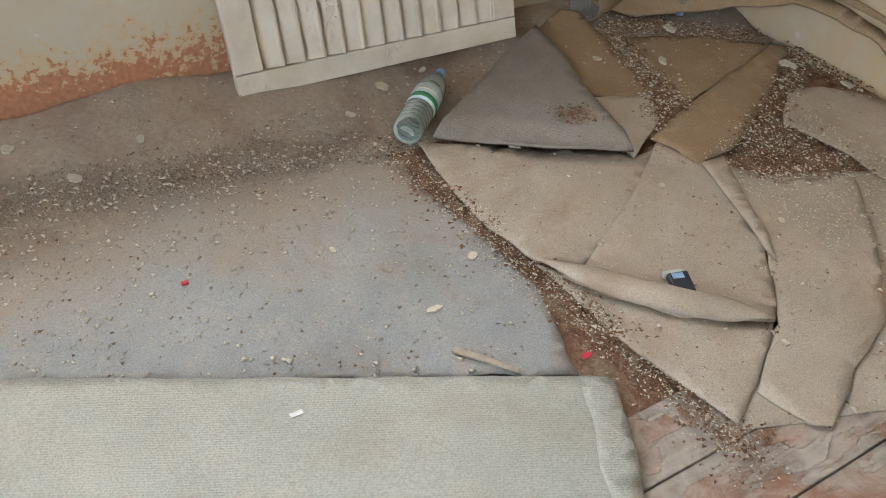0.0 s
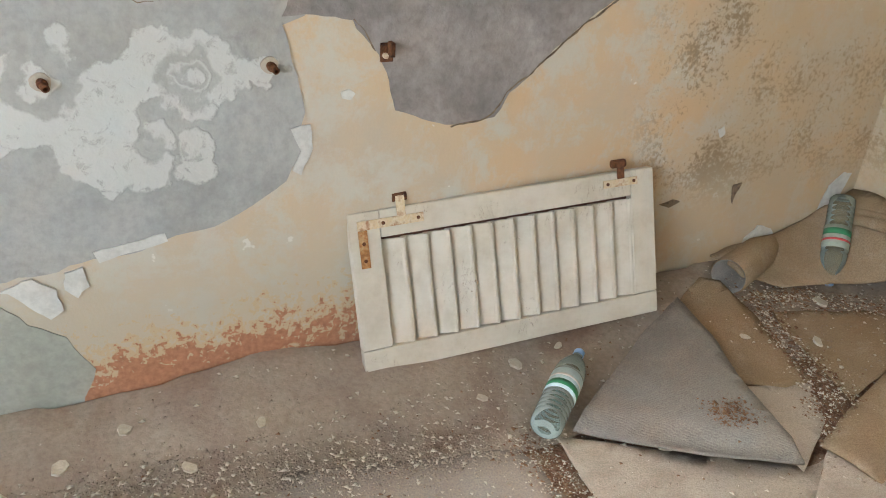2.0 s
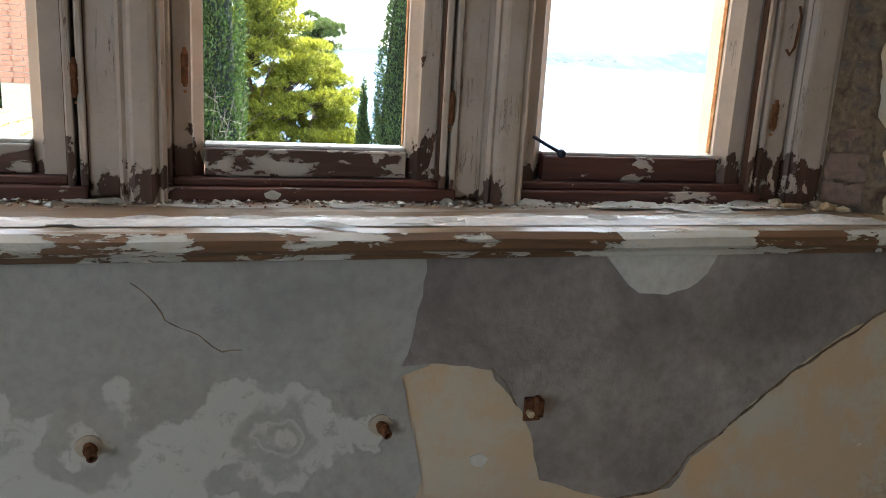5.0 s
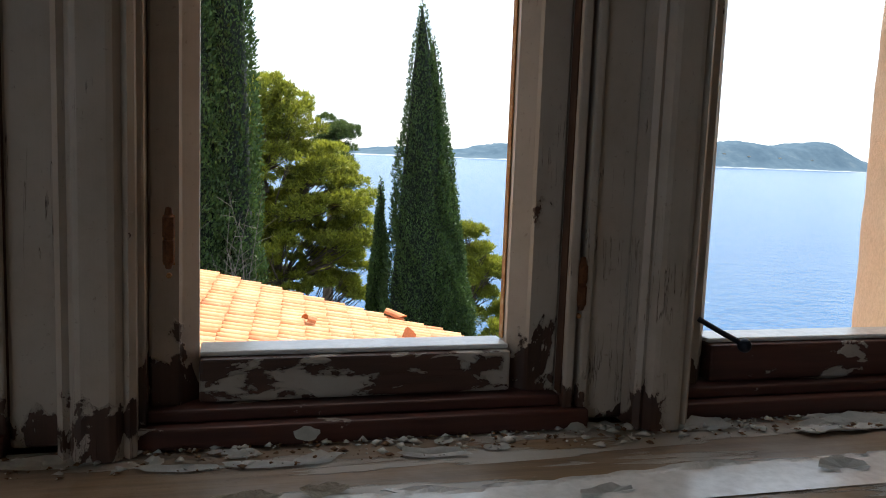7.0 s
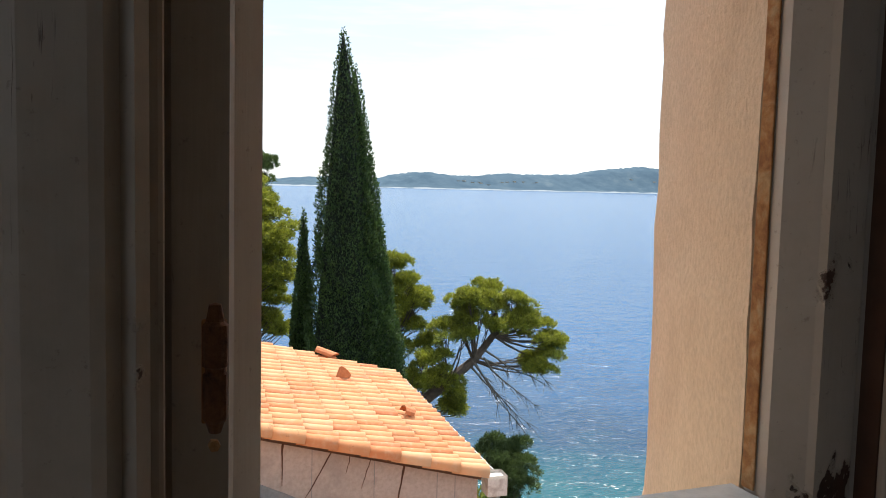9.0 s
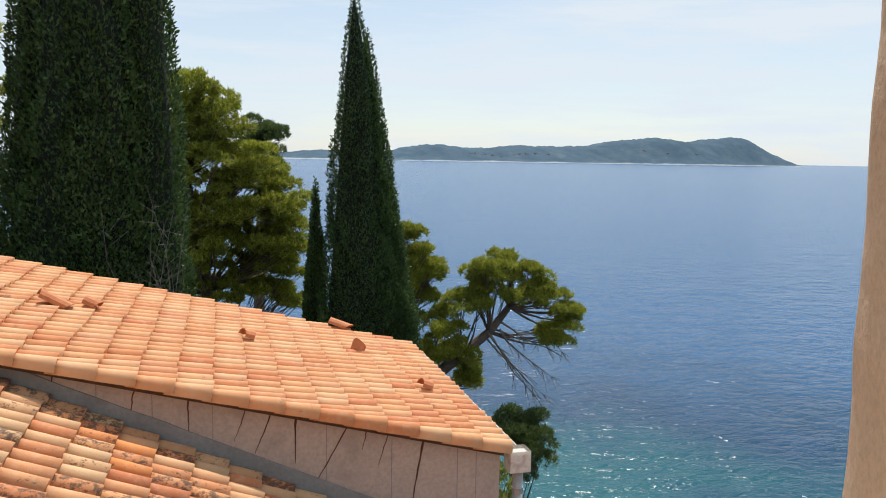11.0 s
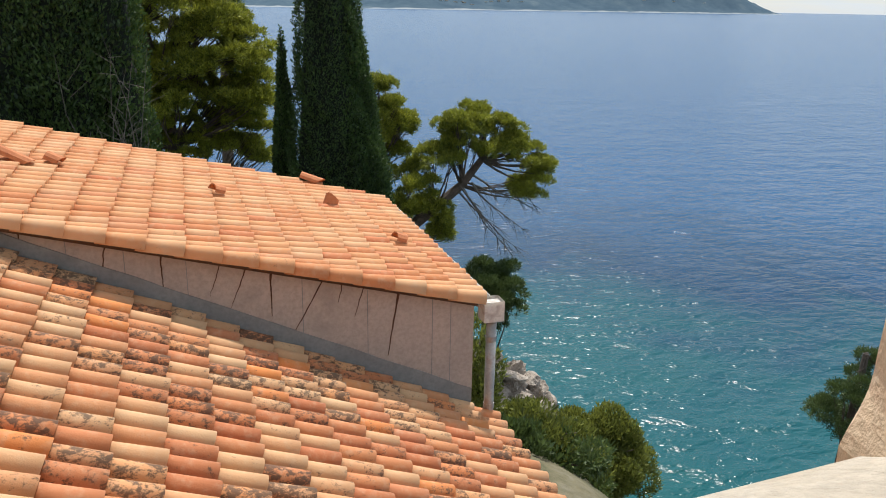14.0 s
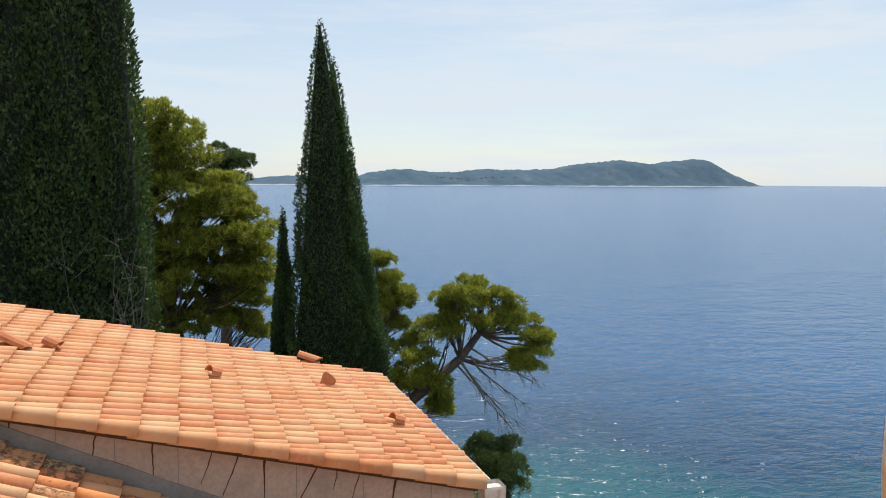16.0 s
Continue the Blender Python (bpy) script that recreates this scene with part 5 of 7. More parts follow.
sheet("felt_carpet", [(1.277, -1.035), (1.45, -1.27), (1.634, -1.441), (1.50, -1.53), (1.352, -1.599), (1.30, -1.36)],
      0.004, "tan", "pointed tan felt corner below a rolled fold", "carpet", 37, 0.006)
# the rolled fold between them
bm = bmesh.new()
fold_pts, fold_r = [], []
for k in range(15):
    u = k / 14
    a = Vector((1.277, -1.033, 0.018)).lerp(Vector((1.632, -1.438, 0.026)), u)
    a.x -= 0.030 * math.sin(u * math.pi)
    a.y -= 0.012 * math.sin(u * math.pi)
    a.z += 0.008 * math.sin(u * math.pi) + 0.004 * noise.noise((u * 6, 0, 2))
    fold_pts.append(a)
    fold_r.append(0.004 + 0.034 * smooth01(u * 3) * smooth01((1.03 - u) * 4))
tube(bm, fold_pts, fold_r, 14)
for v in bm.verts:
    v.co.z = 0.024 + (v.co.z - 0.024) * 0.55
solid("carpet_fold", bm, "tan", "thick rolled fold of tan felt carpet", "carpet", "", True)
sheet("felt_carpet", [(1.95, -0.915), (2.08, -1.075), (2.30, -1.14), (2.10, -1.36), (1.862, -1.562), (1.68, -1.62), (1.515, -1.695), (1.485, -1.675), (1.446, -1.562), (1.64, -1.445), (1.83, -1.245), (1.90, -1.08)],
      0.010, "tan", "broad tan felt carpet piece strewn with plaster crumbs", "carpet", 38, 0.006)
sheet("felt_carpet", [(2.06, -1.02), (2.40, -1.15), (2.77, -1.28), (2.77, -2.03), (2.0, -1.83), (1.654, -1.716), (1.552, -1.681), (1.468, -1.653), (1.36, -1.61), (1.40, -1.56), (1.52, -1.50), (1.70, -1.42)],
      0.001, "tan", "tan felt carpet piece lying under the other pieces", "carpet", 48, 0.006)
sheet("felt_carpet", [(2.209, -0.268), (2.373, -0.306), (2.548, -0.353), (2.692, -0.488), (2.365, -0.585), (2.11, -0.664), (2.169, -0.474)],
      0.010, "ochre", "triangular ochre felt carpet piece dusted with crumbs", "carpet", 39, 0.006)
sheet("felt_carpet", [(2.74, -0.528), (2.682, -0.502), (2.118, -0.668), (1.883, -0.76), (1.919, -0.917), (2.064, -0.906), (2.257, -0.816), (2.471, -0.694)],
      lambda x, y: 0.012 + 0.010 * smooth01(1 - seg_dist(x, y, (2.68, -0.51), (1.90, -0.84)) / 0.10), "ochre", "ochre felt carpet strip with a creased ridge", "carpet", 40, 0.006)
sheet("felt_carpet", [(2.504, -0.729), (2.622, -0.765), (2.70, -0.86), (2.765, -0.963), (2.765, -1.30), (2.353, -1.245), (2.368, -1.071), (2.331, -0.862)],
      0.010, "tan", "tan felt carpet piece by the side wall strewn with rubble", "carpet", 41, 0.006)
sheet("felt_carpet", [(1.88, -0.17), (2.05, -0.085), (2.11, -0.119), (2.129, -0.294), (2.106, -0.434), (2.078, -0.558), (1.976, -0.555), (1.86, -0.49), (1.87, -0.34)],
      0.016, "ochre", "ochre felt carpet flap behind the folded corner", "carpet", 47, 0.006)
sheet("felt_carpet", [(1.86, -0.502), (2.065, -0.565), (1.967, -0.705), (1.773, -0.815), (1.78, -0.675)],
      0.018, "tan", "brown felt carpet corner under the fold", "carpet", 49, 0.006)
sheet("felt_carpet", [(1.925, -0.918), (2.008, -0.922), (1.92, -1.077), (1.855, -1.223), (1.79, -1.309), (1.80, -1.255), (1.875, -1.068)],
      0.019, "tan", "narrow tan felt strip along a crease", "carpet", 50, 0.005, 0.03, 0.004)


def folded(x, y):
    d = seg_dist(x, y, (1.283, -0.452), (1.80, -0.83))
    return 0.016 + 0.030 * smooth01(d / 0.05) * math.exp(-d / 0.35) + 0.022 * smooth01((x - 1.4) / 0.4)


sheet("folded_carpet", [(1.323, -0.484), (1.492, -0.378), (1.69, -0.259), (1.898, -0.162), (1.901, -0.352), (1.813, -0.613), (1.764, -0.816), (1.62, -0.748), (1.495, -0.66), (1.40, -0.56)],
      folded, "underside", "folded carpet corner showing its dark grey woven underside", "carpet", 42, 0.008, 0.03, 0.005, 0.006)


def heap(x, y):
    a = math.exp(-((x - 2.68) / 0.36) ** 2 - ((y + 0.03) / 0.22) ** 2) * 0.075
    b = math.exp(-((x - 2.80) / 0.15) ** 2) * smooth01((y + 1.04) / 0.24) * (0.20 + 0.02 * math.sin(y * 9)) * (1 - 0.45 * smooth01((y + 0.2) / 0.2))
    c = math.exp(-(seg_dist(x, y, (2.25, -0.05), (2.62, -0.03)) / 0.05) ** 2) * 0.05
    return 0.012 + a + b + c


sheet("crumpled_carpet", [(2.16, -0.005), (2.20, -0.12), (2.32, -0.19), (2.50, -0.225), (2.64, -0.32), (2.72, -0.50), (2.735, -0.70), (2.745, -0.92), (2.768, -0.95), (2.768, -0.005)], heap, "ochre", "heap of crumpled brown felt carpet pushed into the corner", "carpet", 44, 0.007, 0.03, 0.006, 0.012)
for i, (p0, p1, p2) in enumerate((((2.62, -0.06, 0.20), (2.72, -0.16, 0.25), (2.745, -0.62, 0.25)), ((2.68, -0.03, 0.21), (2.755, -0.20, 0.28), (2.765, -0.86, 0.225)))):
    bm = bmesh.new()
    tube(bm, [Vector(p0).lerp(Vector(p1), u).lerp(Vector(p1).lerp(Vector(p2), u), u) for u in (k / 10 for k in range(11))], [0.006 + 0.016 * math.sin(math.pi * (k + 0.5) / 11) for k in range(11)], 8)
    solid("carpet_fold", bm, "ochre", "thick fold on top of the carpet heap", "carpet", "", True)
# rolled end with a dark mouth
roll = thing("carpet_roll", "rolled-up brown carpet end with a dark hollow mouth", "carpet roll")
M_ROLL = pose(2.105, -0.15, 0.122, 90, 0, 112)
part("outside", lathe(bmesh.new(), [(0.057, 0.0), (0.061, 0.004), (0.058, 0.22), (0.030, 0.34), (0.0, 0.36)], 20, M_ROLL), "ochre", roll, "", True)
part("hollow", lathe(bmesh.new(), [(0.0568, 0.0), (0.053, 0.003), (0.049, 0.21), (0.0, 0.30)], 20, M_ROLL), "underside", roll, "grey woven inside of the roll", True)

def chip_cloud(name, count, region, size, material, label, seed, z_off=0.004):
    """Many small angular crumbs. region(r) gives x, y and the support's height."""
    r = np.random.RandomState(seed)
    base = np.array([(1, 0, 0), (-0.6, 0.8, 0), (-0.5, -0.8, 0.1), (0.1, 0.1, 0.7), (0.2, -0.1, -0.5)], dtype=float)
    tri = np.array([(0, 1, 3), (1, 2, 3), (2, 0, 3), (1, 0, 4), (2, 1, 4), (0, 2, 4)])
    V, F = [], []
    for i in range(count):
        x, y, z = region(r)
        s = size[0] + (size[1] - size[0]) * r.rand() ** 3
        a = r.rand() * math.tau
        c, sn = math.cos(a), math.sin(a)
        b = base * (1 + 0.5 * (r.rand(5, 1) - 0.5)) * np.array([s, s * (0.5 + 0.5 * r.rand()), s * (0.35 + 0.4 * r.rand())])
        b = np.stack([b[:, 0] * c - b[:, 1] * sn, b[:, 0] * sn + b[:, 1] * c, b[:, 2]], 1)
        V.append(b + (x, y, z + z_off))
        F.append(tri + 5 * i)
    return tagged(from_arrays(name, np.concatenate(V), np.concatenate(F), material), label, "rubble", "", "stuff")


def on_bank(r):
    x = r.uniform(-0.6, 2.7)
    y = -0.02 - 0.62 * r.rand() ** 0.8
    return x, y, rubble_z(x, y) + 0.004


def on_left(r):
    while True:
        x = r.uniform(-0.6, 1.25)
        y = r.uniform(-1.25, -0.25)
        if r.rand() < 0.25 + 0.75 * math.exp(-max(0, x + 0.1) * 1.6) or y > -0.5:
            return x, y, rubble_z(x, y) + 0.008


def on_right(r):
    x = r.uniform(1.2, 2.75)
    y = r.uniform(-1.7, -0.05)
    return x, y, rubble_z(x, y) + (0.016 if y > -1.5 else 0.006)


def on_gap(r):
    t = r.rand()
    a = Vector((1.19, -0.45)).lerp(Vector((1.26, -1.05)), t * 2) if t < 0.5 else Vector((1.26, -1.05)).lerp(Vector((1.33, -1.68)), t * 2 - 1)
    x, y = a.x + r.normal() * 0.035, a.y + r.normal() * 0.03
    return x, y, rubble_z(x, y) + 0.006


def on_gap2(r):
    runs = (((2.18, -0.22), (2.13, -0.45)), ((2.13, -0.45), (2.09, -0.66)), ((2.08, -0.60), (1.90, -0.73)), ((2.16, -0.19), (2.42, -0.27)), ((2.42, -0.27), (2.70, -0.42)), ((2.74, -0.56), (2.42, -0.76)), ((2.42, -0.76), (2.15, -0.88)),
            ((2.73, -0.55), (2.72, -0.85)), ((2.70, -0.60), (2.50, -0.72)), ((2.10, -0.95), (2.32, -0.92)), ((2.05, -1.02), (2.34, -1.10)))
    a, b = runs[r.randint(len(runs))]
    p = Vector(a).lerp(Vector(b), r.rand())
    x, y = min(2.765, p.x + r.normal() * 0.032), p.y + r.normal() * 0.028
    return x, min(-0.01, y), rubble_z(x, y) + 0.018




def on_mat_edge(r):
    t = r.rand()
    x = -0.6 + 1.75 * t
    y = -0.305 - 0.13 * smooth01((x - 0.2) / 1.0) + r.normal() * 0.045
    return x, y, rubble_z(x, y) + 0.007


def on_strewn(r):
    x, y = r.uniform(1.95, 2.45), r.uniform(-1.35, -0.85)
    return x, y, rubble_z(x, y) + 0.017


def on_sill(r):
    return r.uniform(-1.3, 1.68), 0.185 - 0.06 * r.rand() ** 2, 1.2015


chip_cloud("paint_crumbs", 1500, on_sill, (0.001, 0.007), "brown_chips", "brown crumbs and rot along the back of the sill", 24, 0.001)
chip_cloud("paint_crumbs", 900, on_sill, (0.002, 0.011), "flake", "flat crumbs of paint along the back of the sill", 25, 0.001)
chip_cloud("plaster_crumbs", 7000, on_mat_edge, (0.0015, 0.009), "debris", "crumbs banked up over the mat's edge", 21)
chip_cloud("plaster_crumbs", 900, on_mat_edge, (0.002, 0.012), "chips", "pale chips banked up over the mat's edge", 22)
chip_cloud("plaster_crumbs", 3000, on_strewn, (0.001, 0.006), "chips", "pale crumbs strewn over the tan felt", 23)
chip_cloud("plaster_crumbs", 4600, on_bank, (0.0015, 0.007), "debris", "fine plaster crumbs heaped along the wall", 1)
chip_cloud("plaster_crumbs", 620, on_bank, (0.002, 0.012), "chips", "pale plaster chips along the wall", 2)
chip_cloud("plaster_crumbs", 6500, on_left, (0.001, 0.007), "debris", "plaster crumbs strewn over the jute mat", 3)
chip_cloud("brown_crumbs", 900, on_left, (0.0015, 0.007), "brown_chips", "brown crumbs on the jute mat", 14)
chip_cloud("plaster_crumbs", 2600, on_left, (0.0015, 0.011), "chips", "pale plaster chips on the jute mat", 4)
chip_cloud("plaster_crumbs", 4200, on_right, (0.001, 0.006), "debris", "plaster crumbs strewn over the felt carpet", 5)
chip_cloud("brown_crumbs", 700, on_right, (0.0015, 0.007), "brown_chips", "brown crumbs on the felt carpet", 15)
chip_cloud("plaster_crumbs", 900, on_right, (0.0015, 0.011), "chips", "pale plaster chips on the felt carpet", 6)
chip_cloud("plaster_crumbs", 4200, on_gap, (0.001, 0.0055), "chips", "pale crumbs in the gap between the carpets", 7)
chip_cloud("brown_crumbs", 2200, on_gap, (0.002, 0.009), "brown_chips", "brown crumbs in the gap between the carpets", 8)
chip_cloud("brown_crumbs", 5200, on_gap2, (0.002, 0.010), "brown_chips", "brown crumbs in the cracks of the carpet", 9)
chip_cloud("plaster_crumbs", 3600, on_gap2, (0.0015, 0.009), "chips", "pale crumbs in the cracks of the carpet", 10)


def on_fold(r):
    while True:
        x, y = 1.71 + r.normal() * 0.035, -0.62 + r.normal() * 0.03
        if abs(x - 1.71) < 0.08:
            return x, y, folded(x, y) + rubble_z(x, y) + 0.009


chip_cloud("brown_crumbs", 420, on_fold, (0.002, 0.008), "brown_chips", "dark soil spilt on the folded carpet", 11, 0.001)


def flat_chip(x, y, z, s, seed, mat="chips"):
    rr = random.Random(seed)
    bm = bmesh.new()
    k = 7
    pts = [(math.cos(i / k * math.tau) * s * rr.uniform(0.6, 1.1), math.sin(i / k * math.tau) * s * rr.uniform(0.35, 0.7)) for i in range(k)]
    prism(bm, pts, 0, s * 0.22)
    bmesh.ops.transform(bm, matrix=pose(x, y, z, rr.uniform(-8, 8), rr.uniform(-8, 8), rr.uniform(0, 360)), verts=bm.verts[:])
    return solid("plaster_chip", bm, mat, "broken pale plaster chip lying on the floor", "plaster chip")


for i, (cx, cy, cs) in enumerate(((0.875, -0.785, 0.014), (1.155, -0.95, 0.02), (0.985, -1.06, 0.02), (1.50, -0.62, 0.026), (1.16, -0.30, 0.022), (1.30, -0.22, 0.03), (1.45, -0.20, 0.02), (0.42, -0.28, 0.025), (0.60, -0.22, 0.022),
                                  (1.92, -0.82, 0.022), (1.75, -0.95, 0.015), (2.03, -0.33, 0.02), (2.24, -0.42, 0.03), (2.40, -0.28, 0.035), (2.62, -0.62, 0.04), (2.70, -0.80, 0.03), (0.30, -0.14, 0.028), (0.16, -0.20, 0.03), (1.93, -1.20, 0.014), (1.60, -1.50, 0.012))):
    flat_chip(cx, cy, rubble_z(cx, cy) + (0.02 if cx > 1.3 else 0.011), cs, 300 + i)

# loose things on the floor
stick = thing("wood_stick", "grey splinter of wood lying on the mat's edge", "stick")
bm = bmesh.new()
box(bm, -0.072, 0.072, -0.007, 0.007, 0.0, 0.008, 0.002)
for v in bm.verts:
    v.co.y *= 1 - 0.35 * (v.co.x + 0.07) / 0.14
bmesh.ops.transform(bm, matrix=pose(1.003, -1.236, 0.010, 0, 0, -51), verts=bm.verts[:])
part("splinter", bm, "wood", stick)
solid("red_scrap", boxed(1.190, 1.212, -1.325, -1.312, 0.004, 0.009, bevel=0.001), "red_scrap", "small red plastic scrap in the crumbs", "scrap")
solid("red_scrap", boxed(0.535, 0.550, -0.748, -0.738, 0.010, 0.016, bevel=0.001), "red_scrap", "small dark red scrap on the mat", "scrap")
solid("paper_scrap", boxed(0.60, 0.625, -1.188, -1.178, 0.0175, 0.019, bevel=0.0005), "white_paper", "white paper scrap on the rug", "scrap")


def bottle(name, m, label, fill_label):
    t = thing(name, label, "bottle", "plastic bottles")
    prof = [(0.0, 0.006), (0.020, 0.003), (0.034, 0.0), (0.041, 0.008), (0.0425, 0.03)]
    z = 0.03
    while z < 0.20:
        prof += [(0.0425, z + 0.006), (0.0405, z + 0.009), (0.0425, z + 0.012)]
        z += 0.018
    prof += [(0.0425, 0.215), (0.040, 0.235), (0.030, 0.262), (0.018, 0.282), (0.0135, 0.290), (0.0135, 0.300)]
    inner = [(max(0.0, r - 0.0007), zz + 0.0005) for r, zz in prof[::-1]]
    part("body", lathe(bmesh.new(), prof + inner, 24, m), "plastic", t, "", True)
    lab = part("wrapper", lathe(bmesh.new(), [(0.0430, 0.112), (0.0434, 0.112), (0.0434, 0.192), (0.0430, 0.192)], 24, m), fill_label[0], t, "printed paper label", True)
    part("stripe", lathe(bmesh.new(), [(0.0436, 0.125), (0.0438, 0.125), (0.0438, 0.146), (0.0436, 0.146)], 24, m), fill_label[1], lab, "", True)
    part("stripe", lathe(bmesh.new(), [(0.0436, 0.160), (0.0438, 0.160), (0.0438, 0.168), (0.0436, 0.168)], 24, m), fill_label[2], lab, "", True)
    cap = lathe(bmesh.new(), [(0.0, 0.316), (0.013, 0.316), (0.0150, 0.313), (0.0150, 0.298), (0.0130, 0.2965)], 18, m)
    part("cap", cap, "cap_blue", t, "pale blue screw cap", True)
    return t


bottle("plastic_bottle", look((1.236, -0.482, 0.050), (1.478, -0.268, 0.078)) @ pose(0, 0, 0, 180, 0, 0), "empty clear plastic water bottle lying beside the folded carpet", ("label_blue", "label_green", "white_paper"))
bottle("plastic_bottle", look((2.655, -0.06, 0.275), (2.53, -0.19, 0.085)) @ pose(0, 0, 0, 180, 0, 0), "clear plastic bottle standing on its neck on the carpet heap", ("label_pale", "label_green", "label_red"))

pack = thing("cigarette_packet", "crushed black and blue cigarette packet on the tan carpet", "packet")
bm = box(bmesh.new(), -0.027, 0.027, -0.044, 0.030, 0, 0.020, 0.002)
for v in bm.verts:
    v.co += noise.noise_vector(v.co * 40) * 0.003
M_PACK = pose(1.512, -1.262, 0.024, 4, -3, -22) @ Matrix.Diagonal((0.85, 0.8, 1, 1))
bmesh.ops.transform(bm, matrix=M_PACK, verts=bm.verts[:])
part("carton", bm, "box_blue", pack)
part("lid", bmesh.ops.transform(b3 := box(bmesh.new(), -0.027, 0.027, 0.033, 0.052, 0.002, 0.018, 0.002), matrix=M_PACK @ pose(0, 0, 0.002, -14, 0, 4), verts=b3.verts[:]) or b3, "box_pale", pack)
part("print_panel", bmesh.ops.transform(b4 := box(bmesh.new(), -0.020, 0.012, 0.004, 0.024, 0.0212, 0.0222), matrix=M_PACK, verts=b4.verts[:]) or b4, "box_sky", pack)


# ---------------------------------------------------------------- sea, island, land
def disc(radius_list, z, sides=96):
    bm = bmesh.new()
    c = bm.verts.new((0, 0, z))
    prev = None
    for r in radius_list:
        ring = [bm.verts.new((r * math.cos(k / sides * math.tau), r * math.sin(k / sides * math.tau), z)) for k in range(sides)]
        for k in range(sides):
            if prev is None:
                bm.faces.new((c, ring[k], ring[(k + 1) % sides]))
            else:
                bm.faces.new((prev[k], ring[k], ring[(k + 1) % sides], prev[(k + 1) % sides]))
        prev = ring
    return bm


solid("water", disc([20, 60, 200, 800, 2500, 4900], SEA_Z), "sea", "calm blue sea turning turquoise over the shallows", "sea", "structure")

# island: a chain of wooded hills
HUMPS = [(560, 24, 230), (900, 44, 150), (1180, 44, 170), (1420, 40, 170), (1640, 66, 150), (1790, 52, 110), (2005, 88, 155), (2120, 44, 75), (2212, 22, 42)]


def island_height(x, y):
    h = sum(a * math.exp(-((x - c) / w) ** 2) for c, a, w in HUMPS)
    h *= max(0.0, 1 - ((y - 2560) / 300) ** 2)
    h += 5.5 * noise.fractal((x * 0.02, y * 0.02, 0.5), 0.8, 2.0, 5) + 2.5 * noise.noise((x * 0.11, y * 0.05, 1.0))
    edge = smooth01((2292 - x) / 60) * smooth01((x - 180) / 240)
    return SEA_Z - 6 + (h + 8) * edge * smooth01(1.25 - abs(y - 2560) / 260)


bm = bmesh.new()
NX, NY = 260, 24
grid = [[bm.verts.new((150 + 2190 * i / NX, 2250 + 620 * j / NY, island_height(150 + 2190 * i / NX, 2250 + 620 * j / NY))) for j in range(NY + 1)] for i in range(NX + 1)]
for i in range(NX):
    for j in range(NY):
        bm.faces.new((grid[i][j], grid[i + 1][j], grid[i + 1][j + 1], grid[i][j + 1]))
isl = solid("backdrop_island", bm, "island", "low wooded island coloured with the haze of distance", "island", "structure", True)
houses = random.Random(3)
for i in range(16):
    hx = 960 + houses.random() * 330 if i < 12 else 1500 + houses.random() * 500
    hy = 2385 + houses.random() * 25
    hz = max(SEA_Z + 1, island_height(hx, hy)) - 2
    b = thing("island_house", "tiny pale house on the island's shore", "house", "houses on the island")
    part("wall", boxed(hx, hx + 7 + 5 * houses.random(), hy, hy + 8, hz, hz + 4.0), "stone", b)
    part("roof", boxed(hx - 0.5, hx + 9, hy - 0.5, hy + 8.5, hz + 4.0, hz + 4.7), "mortar", b)


def land_height(x, y):
    r = math.hypot(x + 6, 0.8 * (y - 10))
    t = smooth01((r - 11.5) / 13.5)
    base = -5.6 - 13.6 * t
    return base + (0.5 + 1.3 * t) * noise.fractal((x * 0.22, y * 0.22, 2.0), 0.9, 2.0, 4)


bm = bmesh.new()
NL = 110
grid = [[bm.verts.new((-40 + 66 * i / NL, -14 + 66 * j / NL, land_height(-40 + 66 * i / NL, -14 + 66 * j / NL))) for j in range(NL + 1)] for i in range(NL + 1)]
for i in range(NL):
    for j in range(NL):
        bm.faces.new((grid[i][j], grid[i + 1][j], grid[i + 1][j + 1], grid[i][j + 1]))
solid("ground", bm, "earth", "steep wooded slope dropping to the shore", "ground", "structure", True)


def boulder(x, y, z, s, seed):
    bm = bmesh.new()
    bmesh.ops.create_icosphere(bm, subdivisions=3, radius=1.0)
    o = Vector((seed * 3.7, seed * 1.3, 0))
    for v in bm.verts:
        cut = 1.0
        for q in range(9):                       # flat faces split off along random planes
            pl = Vector((math.sin(q * 2.4 + seed), math.cos(q * 1.7 + seed * 2.1), math.sin(q * 3.1 + seed * 0.7))).normalized()
            dd = v.co.normalized().dot(pl)
            if dd > 0.05:
                cut = min(cut, (0.55 + 0.25 * math.sin(q * 5 + seed)) / dd)
        v.co *= max(0.45, cut) + 0.10 * noise.noise(v.co * 4 + o) + 0.06 * noise.noise(v.co * 11 + o)
        v.co = Vector((v.co.x * s[0], v.co.y * s[1], v.co.z * s[2]))
    bmesh.ops.transform(bm, matrix=pose(x, y, z, seed * 13 % 20, seed * 7 % 20, seed * 47), verts=bm.verts[:])
    return solid("boulder", bm, "rock", "jagged pale karst boulder on the shore", "rock")


rk = random.Random(8)
for i in range(110):
    u, w = rk.random(), rk.random()
    bx, by = 8.7 + 2.5 * u, 16.6 + 2.4 * w
    s = rk.uniform(0.18, 0.46) * (1.3 if i < 14 else 1.0)
    mound = -7.35 - 1.5 * max(0.0, u - 0.15) - 1.5 * (1 - w)
    boulder(bx, by, mound - rk.random() * 0.8, (s * 1.15, s, s * 0.95), i + 1)


